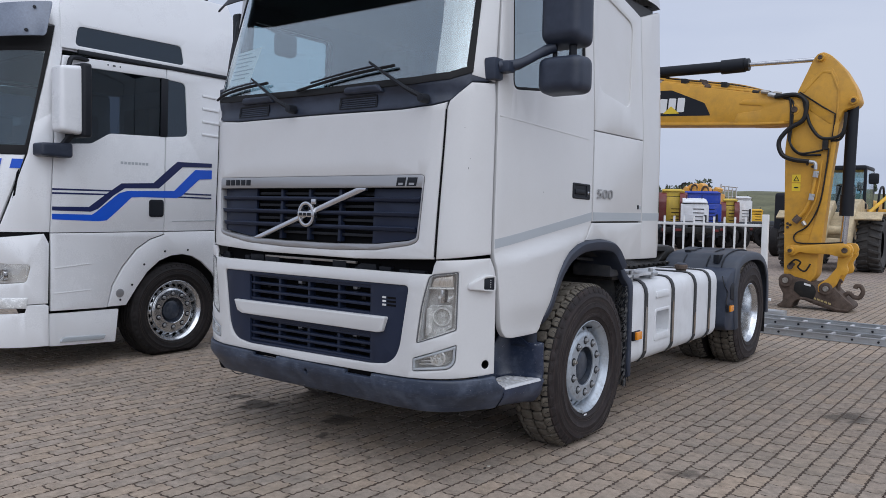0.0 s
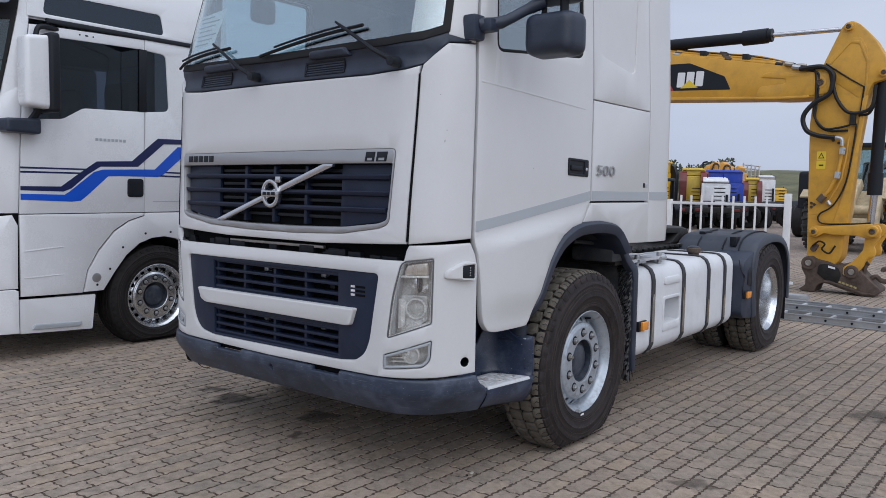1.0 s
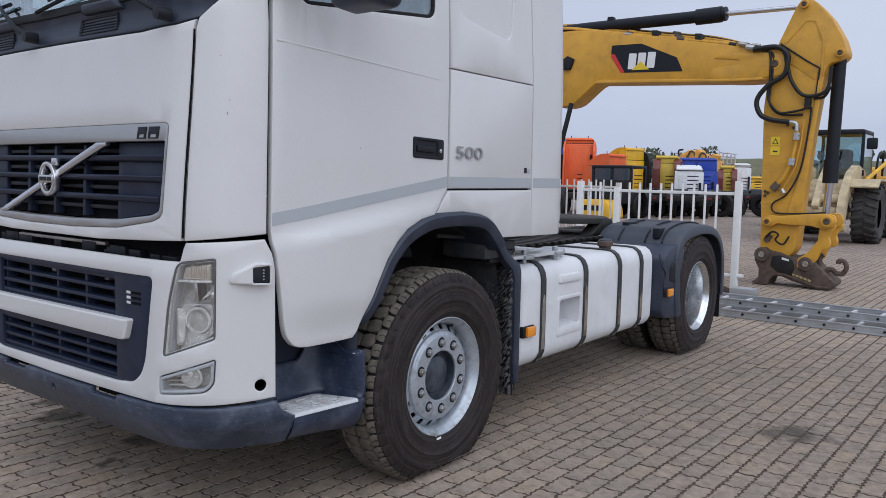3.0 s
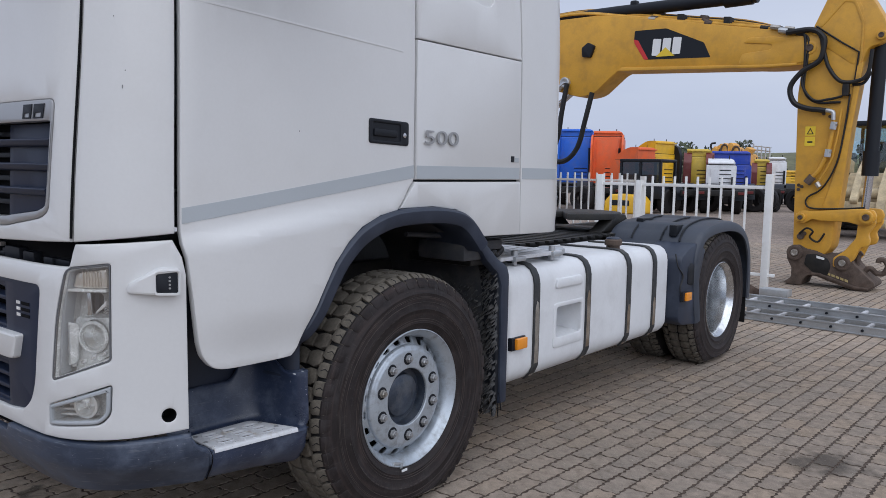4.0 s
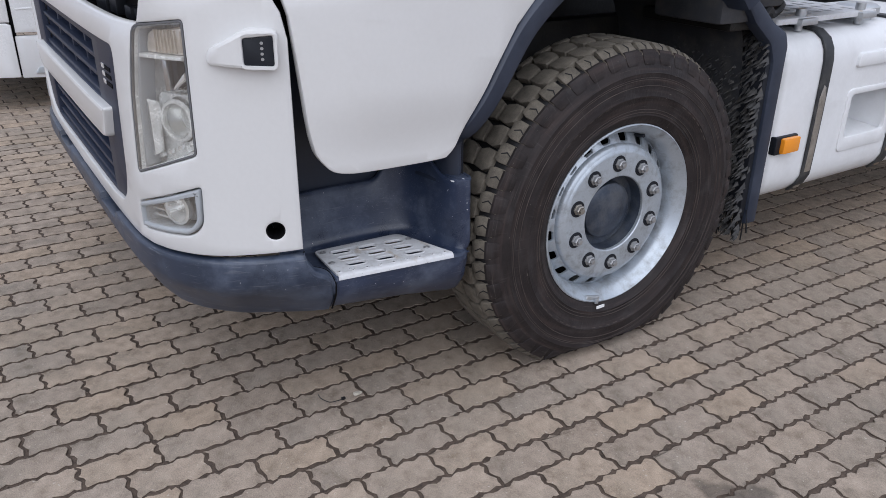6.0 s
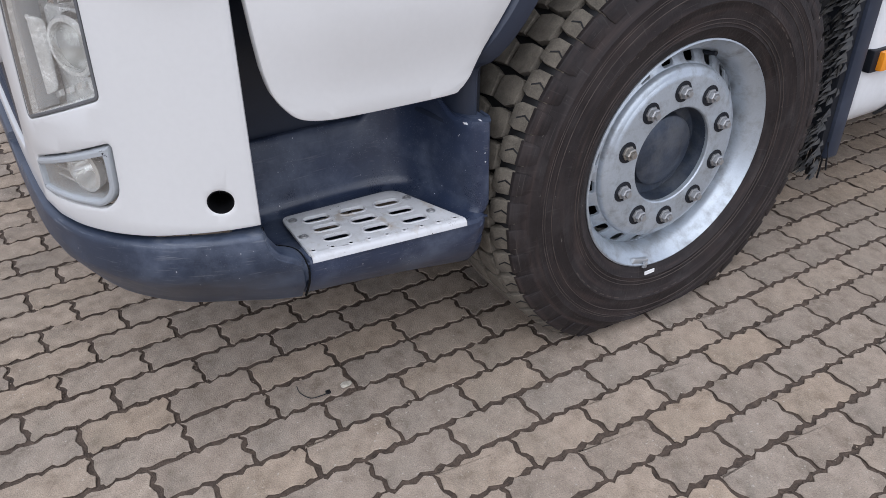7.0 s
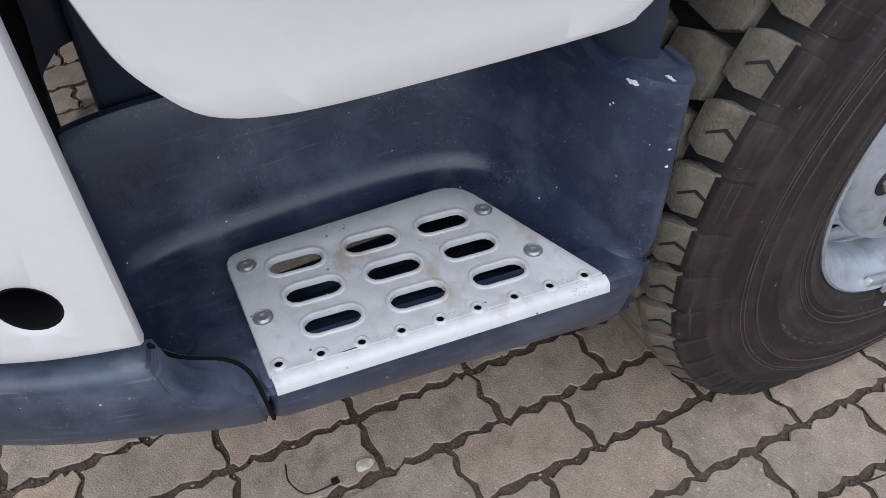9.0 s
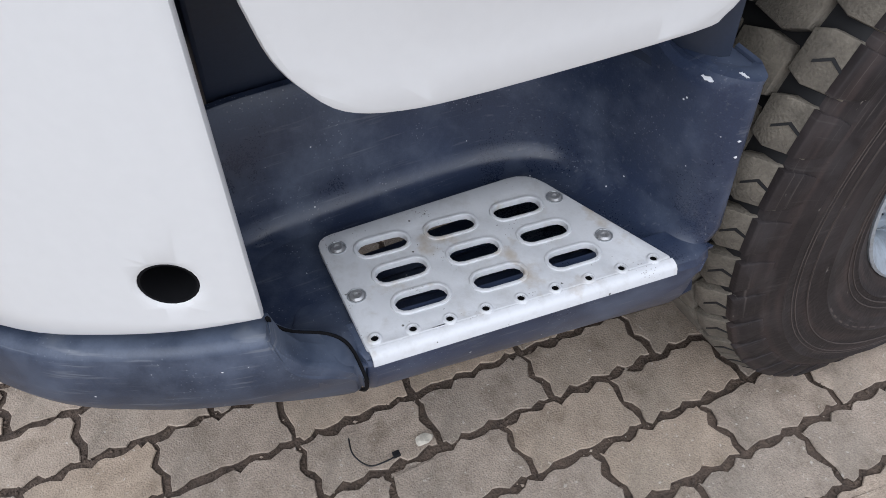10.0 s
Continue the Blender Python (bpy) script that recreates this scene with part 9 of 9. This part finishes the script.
far_lorry(-14.55, 30.0, 1.55, 3.45, BLUE_C, "lorry", "blue lorry cab with a dark roof edge seen from behind", side=BLUE_C, turn=0.42)
far_lorry(-12.79, 29.6, 1.35, 3.31, ORANGE_C, "lorry", "tall orange lorry cab with a side deflector", roof=0.25, side=ORANGE_C, turn=0.42)
far_lorry(-10.40, 28.5, 1.34, 2.55, ORANGE_C, "lorry", "low orange lorry cab with a rounded roof", roof=0.5, turn=0.42, swing=0.95)
far_lorry(-10.84, 31.25, 1.57, 2.91, YELLOW_C, "lorry", "tall yellow lorry cab with black side deflectors", side=PLASTIC_DK, deep=0.2, roof=0.55, turn=0.40, swing=0.95)
far_lorry(-10.06, 33.0, 1.15, 2.63, YELLOW_D, "lorry", "dull yellow lorry cab with dark red sides", side=RED_C, deep=0.34, turn=0.38)
far_lorry(-8.48, 31.5, 1.2, 2.22, WHITE_C, "lorry", "white lorry cab seen from behind", roof=0.3, slope=0.15, turn=0.36)
far_lorry(-8.98, 34.0, 1.75, 2.56, NAVY_C, "lorry", "dark blue lorry cab with a rounded roof", roof=0.6, turn=0.36)
far_lorry(-8.58, 37.0, 0.78, 2.27, YELLOW_D, "lorry", "dull yellow lorry cab with dark red sides", side=RED_C, deep=0.24, turn=0.34)
far_lorry(-9.07, 41.0, 0.92, 2.47, WHITE_C, "lorry", "white lorry cab with grilles", roof=0.2, turn=0.32)
far_lorry(-9.43, 45.0, 0.85, 1.81, YELLOW_C, "lorry", "low yellow lorry cab", turn=0.30)
far_lorry(-7.6, 52.0, 2.2, 2.3, PLASTIC_DK, "lorry", "dark lorry cab seen from behind", turn=0.2)
# small yellow shell and a dark-windowed machine cab behind the fence
yc = thing("yellow_cab_shell", "small yellow machine hood standing behind the fence", "machine", (-9.9, 25.8, 0))
part("shell", sheet(bmesh.new(), rounded([(-0.75, 0.0), (0.75, 0.0), (0.70, 0.45), (0.45, 0.70), (-0.5, 0.72), (-0.74, 0.45)], 0.1), lambda u, v, d: Vector((u, -0.4 - d, v)), 1.0, 0.08), YELLOW_C, yc)
part("vent", box(bmesh.new(), -0.5, 0.3, -0.416, -0.39, 0.30, 0.5, 0.01), PLASTIC_DK, yc)
mc = thing("machine_cab", "dark-windowed machine cab behind the white fence", "machine", (-9.75, 27.2, 0))
part("cab_base", box(bmesh.new(), -0.85, 0.85, -0.7, 0.7, 0.55, 1.05, 0.06), PLASTIC_DK, mc)
part("cab_roof", box(bmesh.new(), -0.85, 0.85, -0.75, 0.75, 1.93, 2.05, 0.05), PLASTIC_DK, mc)
for xx in (-0.8, 0.0, 0.8):
    for yy in (-0.65, 0.65):
        part("cab_post", box(bmesh.new(), xx - 0.05, xx + 0.05, yy - 0.05, yy + 0.05, 1.0, 1.95, 0.015), PLASTIC_DK, mc)
part("cab_glass", box(bmesh.new(), -0.78, 0.78, -0.66, -0.65, 1.05, 1.94), GLASS_DK, mc).visible_shadow = False
part("cab_seat", box(bmesh.new(), -0.5, -0.1, -0.2, 0.3, 1.0, 1.6, 0.08), RED_C, mc)
for xx in (-0.75, 0.75):
    part("wheel", lathe(bmesh.new(), [(0.2, -0.14), (0.42, -0.15), (0.46, -0.1), (0.46, 0.1), (0.42, 0.15), (0.2, 0.14), (0.0, 0.1)], (xx, 0, 0.46), 20), RUBBER, mc)
random.seed(12)
for k in range(26):
    x = -12 + 9.2 * k / 25 + random.uniform(-0.2, 0.2)
    y = 26.5 + (x + 12) * 1.1 + random.uniform(-1, 1)
    tw = thing("spare_wheel", "used black truck tyre standing in the far row", "tyre", (x, y, 0.5), "tyres in the far row")
    a = random.uniform(-0.5, 0.5)
    bm = lathe(bmesh.new(), [(0.28, -0.14), (0.45, -0.15), (0.50, -0.1), (0.50, 0.1), (0.45, 0.15), (0.28, 0.14)], (0, 0, 0), 20, "y" if k % 3 else "x", True)
    part("tyre_body", bm, RUBBER, tw)
# orange machine and a pale tubular frame beyond the lorries
mp_ = thing("crawler_machine", "orange machine with a jumbled upper structure beyond the lorries", "machine", (-11.0, 40, 0))
random.seed(31)
ORANGE_M = paint("orange_machine", (0.72, 0.36, 0.06), 0.5)
part("body", box(bmesh.new(), -1.0, 1.0, -0.9, 0.9, 0.5, 2.6, 0.15), ORANGE_M, mp_)
part("undercarriage", box(bmesh.new(), -1.1, 1.1, -1.2, 1.2, 0.0, 0.6, 0.2), GREASE, mp_)
for k in range(8):
    xx = -0.7 + 1.4 * k / 7
    hh = 3.28 - 0.42 * abs(xx) - random.uniform(0, 0.12)
    ww = random.uniform(0.14, 0.26)
    lean = random.uniform(-0.25, 0.25)
    part("machine_lump", sheet(bmesh.new(), rounded([(xx - ww - 0.05, 2.4), (xx + ww, 2.4), (xx + ww + lean, hh - 0.12), (xx + lean * 0.8, hh), (xx - ww + lean, hh - 0.2)], 0.05), lambda u, v, d: Vector((u, -0.75 + 0.05 * (k % 3) - d, v)), 0.8, 0.04), ORANGE_M, mp_)
    if k in (2, 5):
        part("machine_pipe", tube(bmesh.new(), curve([(xx - 0.15, -0.75, 2.6), (xx, -0.78, hh - 0.1), (xx + 0.2, -0.72, hh - 0.15), (xx + 0.25, -0.7, 2.6)], 4), 0.05, 8), RUST, mp_)
part("guard_hoop", tube(bmesh.new(), curve([(-0.8, -0.7, 2.5), (-0.95, -0.7, 3.05), (-0.7, -0.7, 3.15)], 4), 0.05, 8), GREASE, mp_)
fr_ = thing("pipe_frame", "pale steel pipe frame standing beyond the lorries", "frame", (-9.9, 41, 0))
for k in range(5):
    part("pipe", tube(bmesh.new(), [(-0.42 + 0.21 * k, 0, 0), (-0.42 + 0.21 * k, 0, 3.15 - 0.08 * (k % 2) - 0.05 * k)], 0.04, 6), GALV, fr_)
for zz in (1.8, 2.5, 2.85, 3.05):
    part("cross_pipe", tube(bmesh.new(), [(-0.47, 0.03, zz), (0.47, 0.03, zz - 0.10)], 0.035, 6), GALV, fr_)

# wheel loader facing the yard
ld = thing("wheel_loader", "dusty yellow wheel loader without bucket", "wheel loader", (-0.85, 20.0, 0))
DUSTY = mat("dusty_cream_yellow", (0.52, 0.42, 0.26), 0.7, var=0.35, scale=4, bscale=30, dirt=((0.26, 0.22, 0.17), 0.7, 5.0))
LTYRE = mat("dusty_loader_rubber", (0.045, 0.043, 0.042), 0.85, var=0.4, scale=5, bscale=60, bump=0.3, dirt=((0.13, 0.12, 0.11), 0.5, 4.0))
for sgn in (-1, 1):
    for yy in (0.7, 3.6):
        w = part("wheel", lathe(bmesh.new(), [(0.36, 0.24), (0.62, 0.30), (0.71, 0.25), (0.73, 0.0), (0.71, -0.25), (0.62, -0.30), (0.36, -0.24), (0.34, 0.0), (0.0, 0.0)], (sgn * 0.98, yy, 0.76), 32), LTYRE, ld, "large lugged loader tyre")
        for k in range(22):
            for hf in (-1, 1):
                a = 2 * math.pi * (k + 0.25 * hf) / 22
                bm = sheet(bmesh.new(), [(0.02 * hf, -0.03), (0.30 * hf, -0.11), (0.30 * hf, -0.03), (0.02 * hf, 0.05)], lambda u, v, d: Vector((u, v, 0.765 + d - 0.10 * max(abs(u) - 0.2, 0))), 0.06, 0.008)
                bm.transform(pose(sgn * 0.98, yy, 0.76, math.degrees(a), 0, 0))
                part("tyre_lug", bm, LTYRE, w)
    arm = sheet(bmesh.new(), rounded([(1.9, 1.85), (0.9, 2.0), (0.1, 1.78), (-0.55, 1.25), (-0.85, 0.55), (-0.80, 0.33), (-0.58, 0.32), (-0.45, 0.60), (-0.25, 1.05), (0.3, 1.42), (0.9, 1.62), (1.9, 1.5)], 0.1), flat_x(sgn * 0.58 + 0.09), 0.18, 0.025)
    part("lift_arm", arm, DUSTY, ld, "dusty lift arm")
    part("arm_pin", tube(bmesh.new(), [(sgn * 0.46, -0.70, 0.42), (sgn * 0.72, -0.70, 0.42)], 0.10, 12), DUSTY, ld)
    part("lift_cylinder", tube(bmesh.new(), [(sgn * 0.40, 1.4, 0.8), (sgn * 0.42, -0.1, 1.2)], 0.07, 10), PLASTIC_DK, ld)
    part("mudguard", sheet(bmesh.new(), rounded([(-0.25, 1.45), (0.1, 1.64), (1.5, 1.64), (1.75, 1.35), (1.68, 1.35), (1.45, 1.58), (0.1, 1.58), (-0.2, 1.40)], 0.04), flat_x(sgn * 0.98 + 0.32), 0.64, 0.01), DUSTY, ld)
    part("work_lamp", box(bmesh.new(), sgn * 0.62 - 0.09, sgn * 0.62 + 0.09, 1.30, 1.42, 1.72, 1.88, 0.03), PLASTIC_DK, ld)
part("front_frame", sheet(bmesh.new(), rounded([(-0.15, 0.55), (1.8, 0.55), (1.8, 1.5), (0.8, 1.62), (0.0, 1.2)], 0.08), flat_x(0.42), 0.84, 0.04), DUSTY, ld)
part("cross_tube", tube(bmesh.new(), [(-0.55, -0.30, 1.12), (0.55, -0.30, 1.12)], 0.13, 14), DUSTY, ld)
part("cross_plate", box(bmesh.new(), -0.52, 0.52, -0.62, -0.50, 0.66, 0.92, 0.05), DUSTY, ld)
part("tilt_link", sheet(bmesh.new(), rounded([(0.7, 1.75), (0.4, 1.95), (-0.2, 1.6), (-0.75, 0.95), (-0.62, 0.85), (-0.1, 1.35), (0.45, 1.6)], 0.06), flat_x(0.08), 0.16, 0.02), DUSTY, ld)
cb = part("loader_cab", box(bmesh.new(), -0.66, 0.66, 1.45, 2.9, 2.82, 2.96, 0.06), PLASTIC_DK, ld, "dark cab with large windows")
for x in (-0.62, 0.62):
    for yy in (1.52, 2.82):
        part("cab_post", box(bmesh.new(), x - 0.04, x + 0.04, yy - 0.04, yy + 0.04, 1.5, 2.84, 0.015), PLASTIC_DK, cb)
LG = glass("loader_glass", (0.72, 0.84, 0.86), 0.0, 0.12)
part("cab_glass", box(bmesh.new(), -0.60, 0.60, 1.49, 1.505, 1.6, 2.83), LG, cb).visible_shadow = False
part("cab_glass", box(bmesh.new(), 0.64, 0.655, 1.55, 2.80, 1.6, 2.83), LG, cb).visible_shadow = False
part("cab_glass", box(bmesh.new(), -0.60, 0.60, 2.83, 2.845, 1.8, 2.83), LG, cb).visible_shadow = False
part("cab_base", box(bmesh.new(), -0.70, 0.70, 1.45, 2.9, 1.2, 1.62, 0.05), DUSTY, cb)
part("cab_seat", box(bmesh.new(), -0.25, 0.25, 2.1, 2.5, 1.6, 2.45, 0.1), LTYRE, cb)
part("steering_column", tube(bmesh.new(), [(0.0, 1.6, 1.6), (0.0, 1.85, 2.1)], 0.05, 8), PLASTIC_DK, cb)
part("cab_mirror", box(bmesh.new(), 0.72, 0.98, 1.36, 1.44, 2.42, 2.72, 0.05), PLASTIC_DK, cb)
part("engine_hood", box(bmesh.new(), -0.7, 0.7, 3.0, 4.9, 1.0, 2.0, 0.12, 3), YELLOW, ld)
part("hand_rail", tube(bmesh.new(), curve([(0.95, 1.5, 1.62), (1.0, 1.55, 2.25), (1.0, 2.2, 2.3), (0.95, 2.7, 1.6)], 5), 0.03, 8), PLASTIC_DK, ld)
part("hand_rail", tube(bmesh.new(), [(0.80, 1.2, 1.62), (1.30, 1.9, 2.25)], 0.05, 8), YELLOW_C, ld)
part("platform", box(bmesh.new(), 0.70, 1.32, 1.5, 2.8, 1.62, 1.72, 0.03), YELLOW, ld)
# second dark machine beside the loader
dm = thing("dark_machine", "dark machine cab standing beyond the gate", "machine", (-3.2, 27.0, 0))
part("cab_frame", box(bmesh.new(), -0.65, 0.65, -0.6, 0.6, 0.6, 2.3, 0.12, 3), PLASTIC_DK, dm)
part("arm", tube(bmesh.new(), [(0.3, -0.4, 0.7), (0.55, -0.9, 1.75)], 0.12, 8), DUSTY, dm)
for x in (-0.6, 0.6):
    part("wheel", lathe(bmesh.new(), [(0.3, -0.15), (0.5, -0.16), (0.55, -0.1), (0.55, 0.1), (0.5, 0.16), (0.3, 0.15), (0.0, 0.1)], (x, -0.3, 0.55), 20), RUBBER, dm)

# low hill and a line of bushes and trees
GRASS = mat("rough_grass", (0.135, 0.135, 0.072), 0.95, var=0.55, scale=0.16, bscale=1.2, bump=0.3)
bm = bmesh.new()
cols = []
for i in range(91):
    x = -260 + 6 * i
    hgt = 7.1 + 0.9 * noise.noise((x * 0.02, 0, 0)) + 0.35 * noise.noise((x * 0.13, 4, 0))
    cols.append([bm.verts.new((x, 150 + d, hgt * k + 0.25 * noise.noise((x * 0.1, d * 0.1, 3)) * k)) for d, k in ((0, -0.02), (12, 0.35), (26, 0.75), (42, 0.97), (60, 1.0), (100, 0.8))])
for a, b in zip(cols, cols[1:]):
    for k in range(5):
        bm.faces.new((a[k], b[k], b[k + 1], a[k + 1]))
tagged(part("hill", bm, GRASS, None), "low grassy hill along the horizon", "hill", kind="structure")
LEAF = mat("far_foliage", (0.10, 0.115, 0.075), 0.9, var=0.5, scale=1.2, bscale=12)
BARK = mat("bark", (0.06, 0.05, 0.04), 0.9, var=0.3)
random.seed(21)
for k in range(14):
    x = (-57 + 1.5 * k if k < 9 else -38 + 3.4 * (k - 9)) + random.uniform(-0.8, 0.8)
    y = 142 + random.uniform(-5, 5) if k < 9 else 196.0
    h = random.uniform(5.6, 7.6) if k < 9 else random.uniform(1.6, 2.6)
    tr = thing("tree", "dark green tree on the far edge of the yard", "tree", (x, y, 0 if k < 9 else 6.7), "trees along the horizon")
    part("trunk", tube(bmesh.new(), [(0, 0, -0.2), (0.1, 0, h * 0.4), (0.05, 0, h * 0.7)], [0.22, 0.15, 0.06], 7), BARK, tr)
    vs, fsx = [], []
    for j in range(260):
        a, u = random.uniform(0, 2 * math.pi), random.random() ** 0.5
        zz = random.uniform(0.25, 1.0)
        rad = h * 0.36 * u * (1 - 0.75 * abs(zz - 0.55)) * (1 + 0.35 * noise.noise((a, zz * 3, k)))
        c = Vector((rad * math.cos(a), rad * math.sin(a), zz * h))
        q = Euler((random.uniform(0, 6), random.uniform(0, 6), random.uniform(0, 6))).to_matrix()
        s_ = random.uniform(0.15, 0.38)
        b0 = len(vs)
        vs += [tuple(c + q @ Vector(p) * s_) for p in ((-1, -0.6, 0), (1, -0.5, 0.2), (0.8, 0.7, 0), (-0.7, 0.6, -0.2))]
        fsx.append((b0, b0 + 1, b0 + 2, b0 + 3))
    me = bpy.data.meshes.new("crown")
    me.from_pydata(vs, [], fsx)
    me.materials.append(LEAF)
    ob = new("crown", me)
    ob.parent = tr

# ---- pavers: the nearest as parts of the ground, the rest joined ----
PL, PW, GAP = 0.2225, 0.1155, 0.0057
ORIGIN, ALONG_ROW, ACROSS = Vector((1.0755, 0.2179)), Vector((0.0054, 0.2086)), Vector((0.1105, 0.0038))


def bond(i):
    """Half-lap of row i; two rows near the wheel lie in step."""
    return 0.5 * (i % 2) if i >= -1 else 0.5 * ((i + 1) % 2)


def tri_wave(t):
    """A toothed wave between -1 and 1, one tooth for each unit of t."""
    t = t % 1.0
    return 4 * t - 1 if t < 0.5 else 3 - 4 * t


def paver_outline(fine, rg):
    """Toothed outline of a paver centred at 0, in step with its neighbours, chipped a little; u along y, v along x."""
    A, B = 0.0050, 0.0050
    hl, hw = PL / 2 - GAP, PW / 2 - GAP * 1.25
    long_w = lambda u: A * tri_wave(4 * u + 0.3) if fine else 0.0
    short_w = lambda v: B * tri_wave(2 * v + 0.1)
    us = [k / 8 - 0.5 + 0.0437 for k in range(8)] if fine else []
    us = [-0.5] + us + [0.5]
    vs = [-0.3, -0.05, 0.2] if fine else [-0.25, 0.25]
    pts = [(u * 2 * hl, -hw + long_w(u)) for u in us]
    pts += [(hl + short_w(v), v * PW) for v in vs]
    pts += [(u * 2 * hl, hw + long_w(u)) for u in us[::-1]]
    pts += [(-hl + short_w(v), v * PW) for v in vs[::-1]]
    if not fine:
        return pts
    mid = [((a[0] + b[0]) / 2, (a[1] + b[1]) / 2) for a, b in zip(pts, pts[1:] + pts[:1])]
    return [(p[0] + rg.normal(0, 0.0021), p[1] + rg.normal(0, 0.0023)) for a, b in zip(pts, mid) for p in (a, b)]


def paver_arrays(fine, rg):
    o = paver_outline(fine, rg)
    if area2(o) < 0:
        o = o[::-1]
    n = len(o)
    top = inset(o, 0.0014)
    place = lambda u, v, z: (v / PW * ACROSS.x + u / PL * ALONG_ROW.x, v / PW * ACROSS.y + u / PL * ALONG_ROW.y, z)
    verts = [place(u, v, 0.0) for u, v in top] + [place(u, v, -0.0022) for u, v in o] + [place(u, v, -0.018) for u, v in o]
    faces = [tuple(range(n))[::-1]]
    for a in range(2):
        for k in range(n):
            j = (k + 1) % n
            faces.append((a * n + k, a * n + j, (a + 1) * n + j, (a + 1) * n + k))
    return verts, faces


shape_rng = np.random.default_rng(9)
KINDS = 6
def side_index(faces):
    """The lower, soil-covered sides of a paver take the second material."""
    n = (len(faces) - 1) // 2
    return [1 if k > n else 0 for k in range(len(faces))]


PAVER = [paver_arrays(True, shape_rng) for k in range(KINDS)]
COARSE = [paver_arrays(False, shape_rng)]
NEAR = []
for k, (v, f) in enumerate(PAVER):
    me = bpy.data.meshes.new("paver")
    me.from_pydata(v, [], f)
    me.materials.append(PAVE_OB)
    me.materials.append(SAND)
    me.polygons.foreach_set("material_index", side_index(f))
    NEAR.append(me)
rng = np.random.default_rng(4)
verts, faces, sides, base = [], [], [], 0
part_v, part_f, part_i = [np.array(p[0]) for p in PAVER + COARSE], [p[1] for p in PAVER + COARSE], [side_index(p[1]) for p in PAVER + COARSE]
n_near = 0
for i in range(-94, 62):
    for j in range(-34, 92):
        q = ORIGIN + ACROSS * i + ALONG_ROW * (j + 0.5 + bond(i))
        x, y = q
        if not (PY0 + 0.12 < y < PY1 - 0.12 and PX0 + 0.06 < x < PX1 - 0.06):
            continue
        z, tx, ty, tz = rng.normal(0, 0.0006), rng.normal(0, 0.006), rng.normal(0, 0.006), rng.normal(0, 0.006)
        z += 0.0014 * noise.noise((x * 0.8, y * 0.8, 0))
        if 0.42 < x < 2.05 and -0.95 < y < 3.2 and n_near < 300:
            ob = new("paver", NEAR[int(rng.integers(KINDS))])
            ob.parent = ground
            ob.matrix_local = Matrix.LocRotScale((x, y, z), Euler((tx, ty, tz)), None)
            n_near += 1
            continue
        kind = int(rng.integers(KINDS)) if -2.6 < x < 4.5 and y < 6 else KINDS
        v = part_v[kind]
        w = np.empty_like(v)
        w[:, 0], w[:, 1] = x + v[:, 0] - tz * v[:, 1], y + v[:, 1] + tz * v[:, 0]
        w[:, 2] = z + v[:, 2] + tx * v[:, 1] - ty * v[:, 0]
        verts.append(w)
        faces.extend([tuple(a + base for a in f) for f in part_f[kind]])
        sides.extend(part_i[kind])
        base += len(v)
me = bpy.data.meshes.new("paving")
me.from_pydata(np.concatenate(verts).tolist(), [], faces)
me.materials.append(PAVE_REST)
me.materials.append(SAND)
me.polygons.foreach_set("material_index", sides)
paving = new("paving", me)
paving.parent = ground
tagged(paving, "interlocking grey-brown concrete pavers with sandy joints", kind="stuff")

# crumbs of soil and grit in the joints near the truck
cr = np.random.default_rng(17)
shape = np.array([(1, 0, 0), (0, 1, 0), (-1, 0, 0), (0, -1, 0), (0, 0, 0.8), (0, 0, -0.5)])
tri = [(0, 1, 4), (1, 2, 4), (2, 3, 4), (3, 0, 4), (1, 0, 5), (2, 1, 5), (3, 2, 5), (0, 3, 5)]
cv, cf, ci = [], [], []
for k in range(13000):
    x0, y0 = cr.uniform(-0.6, 3.2), cr.uniform(-1.6, 2.6)
    i, j = round((x0 - ORIGIN.x) / ACROSS.x), (y0 - ORIGIN.y) / ALONG_ROW.y
    q = ORIGIN + (ACROSS * (i + 0.5) + ALONG_ROW * j if k % 3 else ACROSS * (i + cr.uniform(-0.5, 0.5)) + ALONG_ROW * (round(j) + bond(i)))
    x0, y0 = q.x + cr.normal(0, 0.0035), q.y + cr.normal(0, 0.0035)
    if noise.noise((x0 * 2.2, y0 * 2.2, 5)) < -0.08:
        continue
    r = 0.0016 + 0.0030 * cr.random() ** 3
    a = cr.uniform(0, 6.28)
    w = shape * r * cr.uniform(0.7, 1.4, (6, 3))
    w = np.stack([w[:, 0] * np.cos(a) - w[:, 1] * np.sin(a) + x0, w[:, 0] * np.sin(a) + w[:, 1] * np.cos(a) + y0, w[:, 2] - 0.0040 + 0.3 * r], 1)
    cf += [tuple(q + 6 * len(cv) for q in t) for t in tri]
    cv.append(w)
    ci += [1 if cr.random() < 0.12 else 0] * 8
me = bpy.data.meshes.new("soil_crumbs")
me.from_pydata(np.concatenate(cv).tolist(), [], cf)
me.materials.append(SAND)
me.materials.append(PAVE_REST)
me.polygons.foreach_set("material_index", ci)
crumbs = new("soil_crumbs", me)
crumbs.parent = ground
tagged(crumbs, "dark brown soil crumbs and grit in the paving joints", kind="stuff")
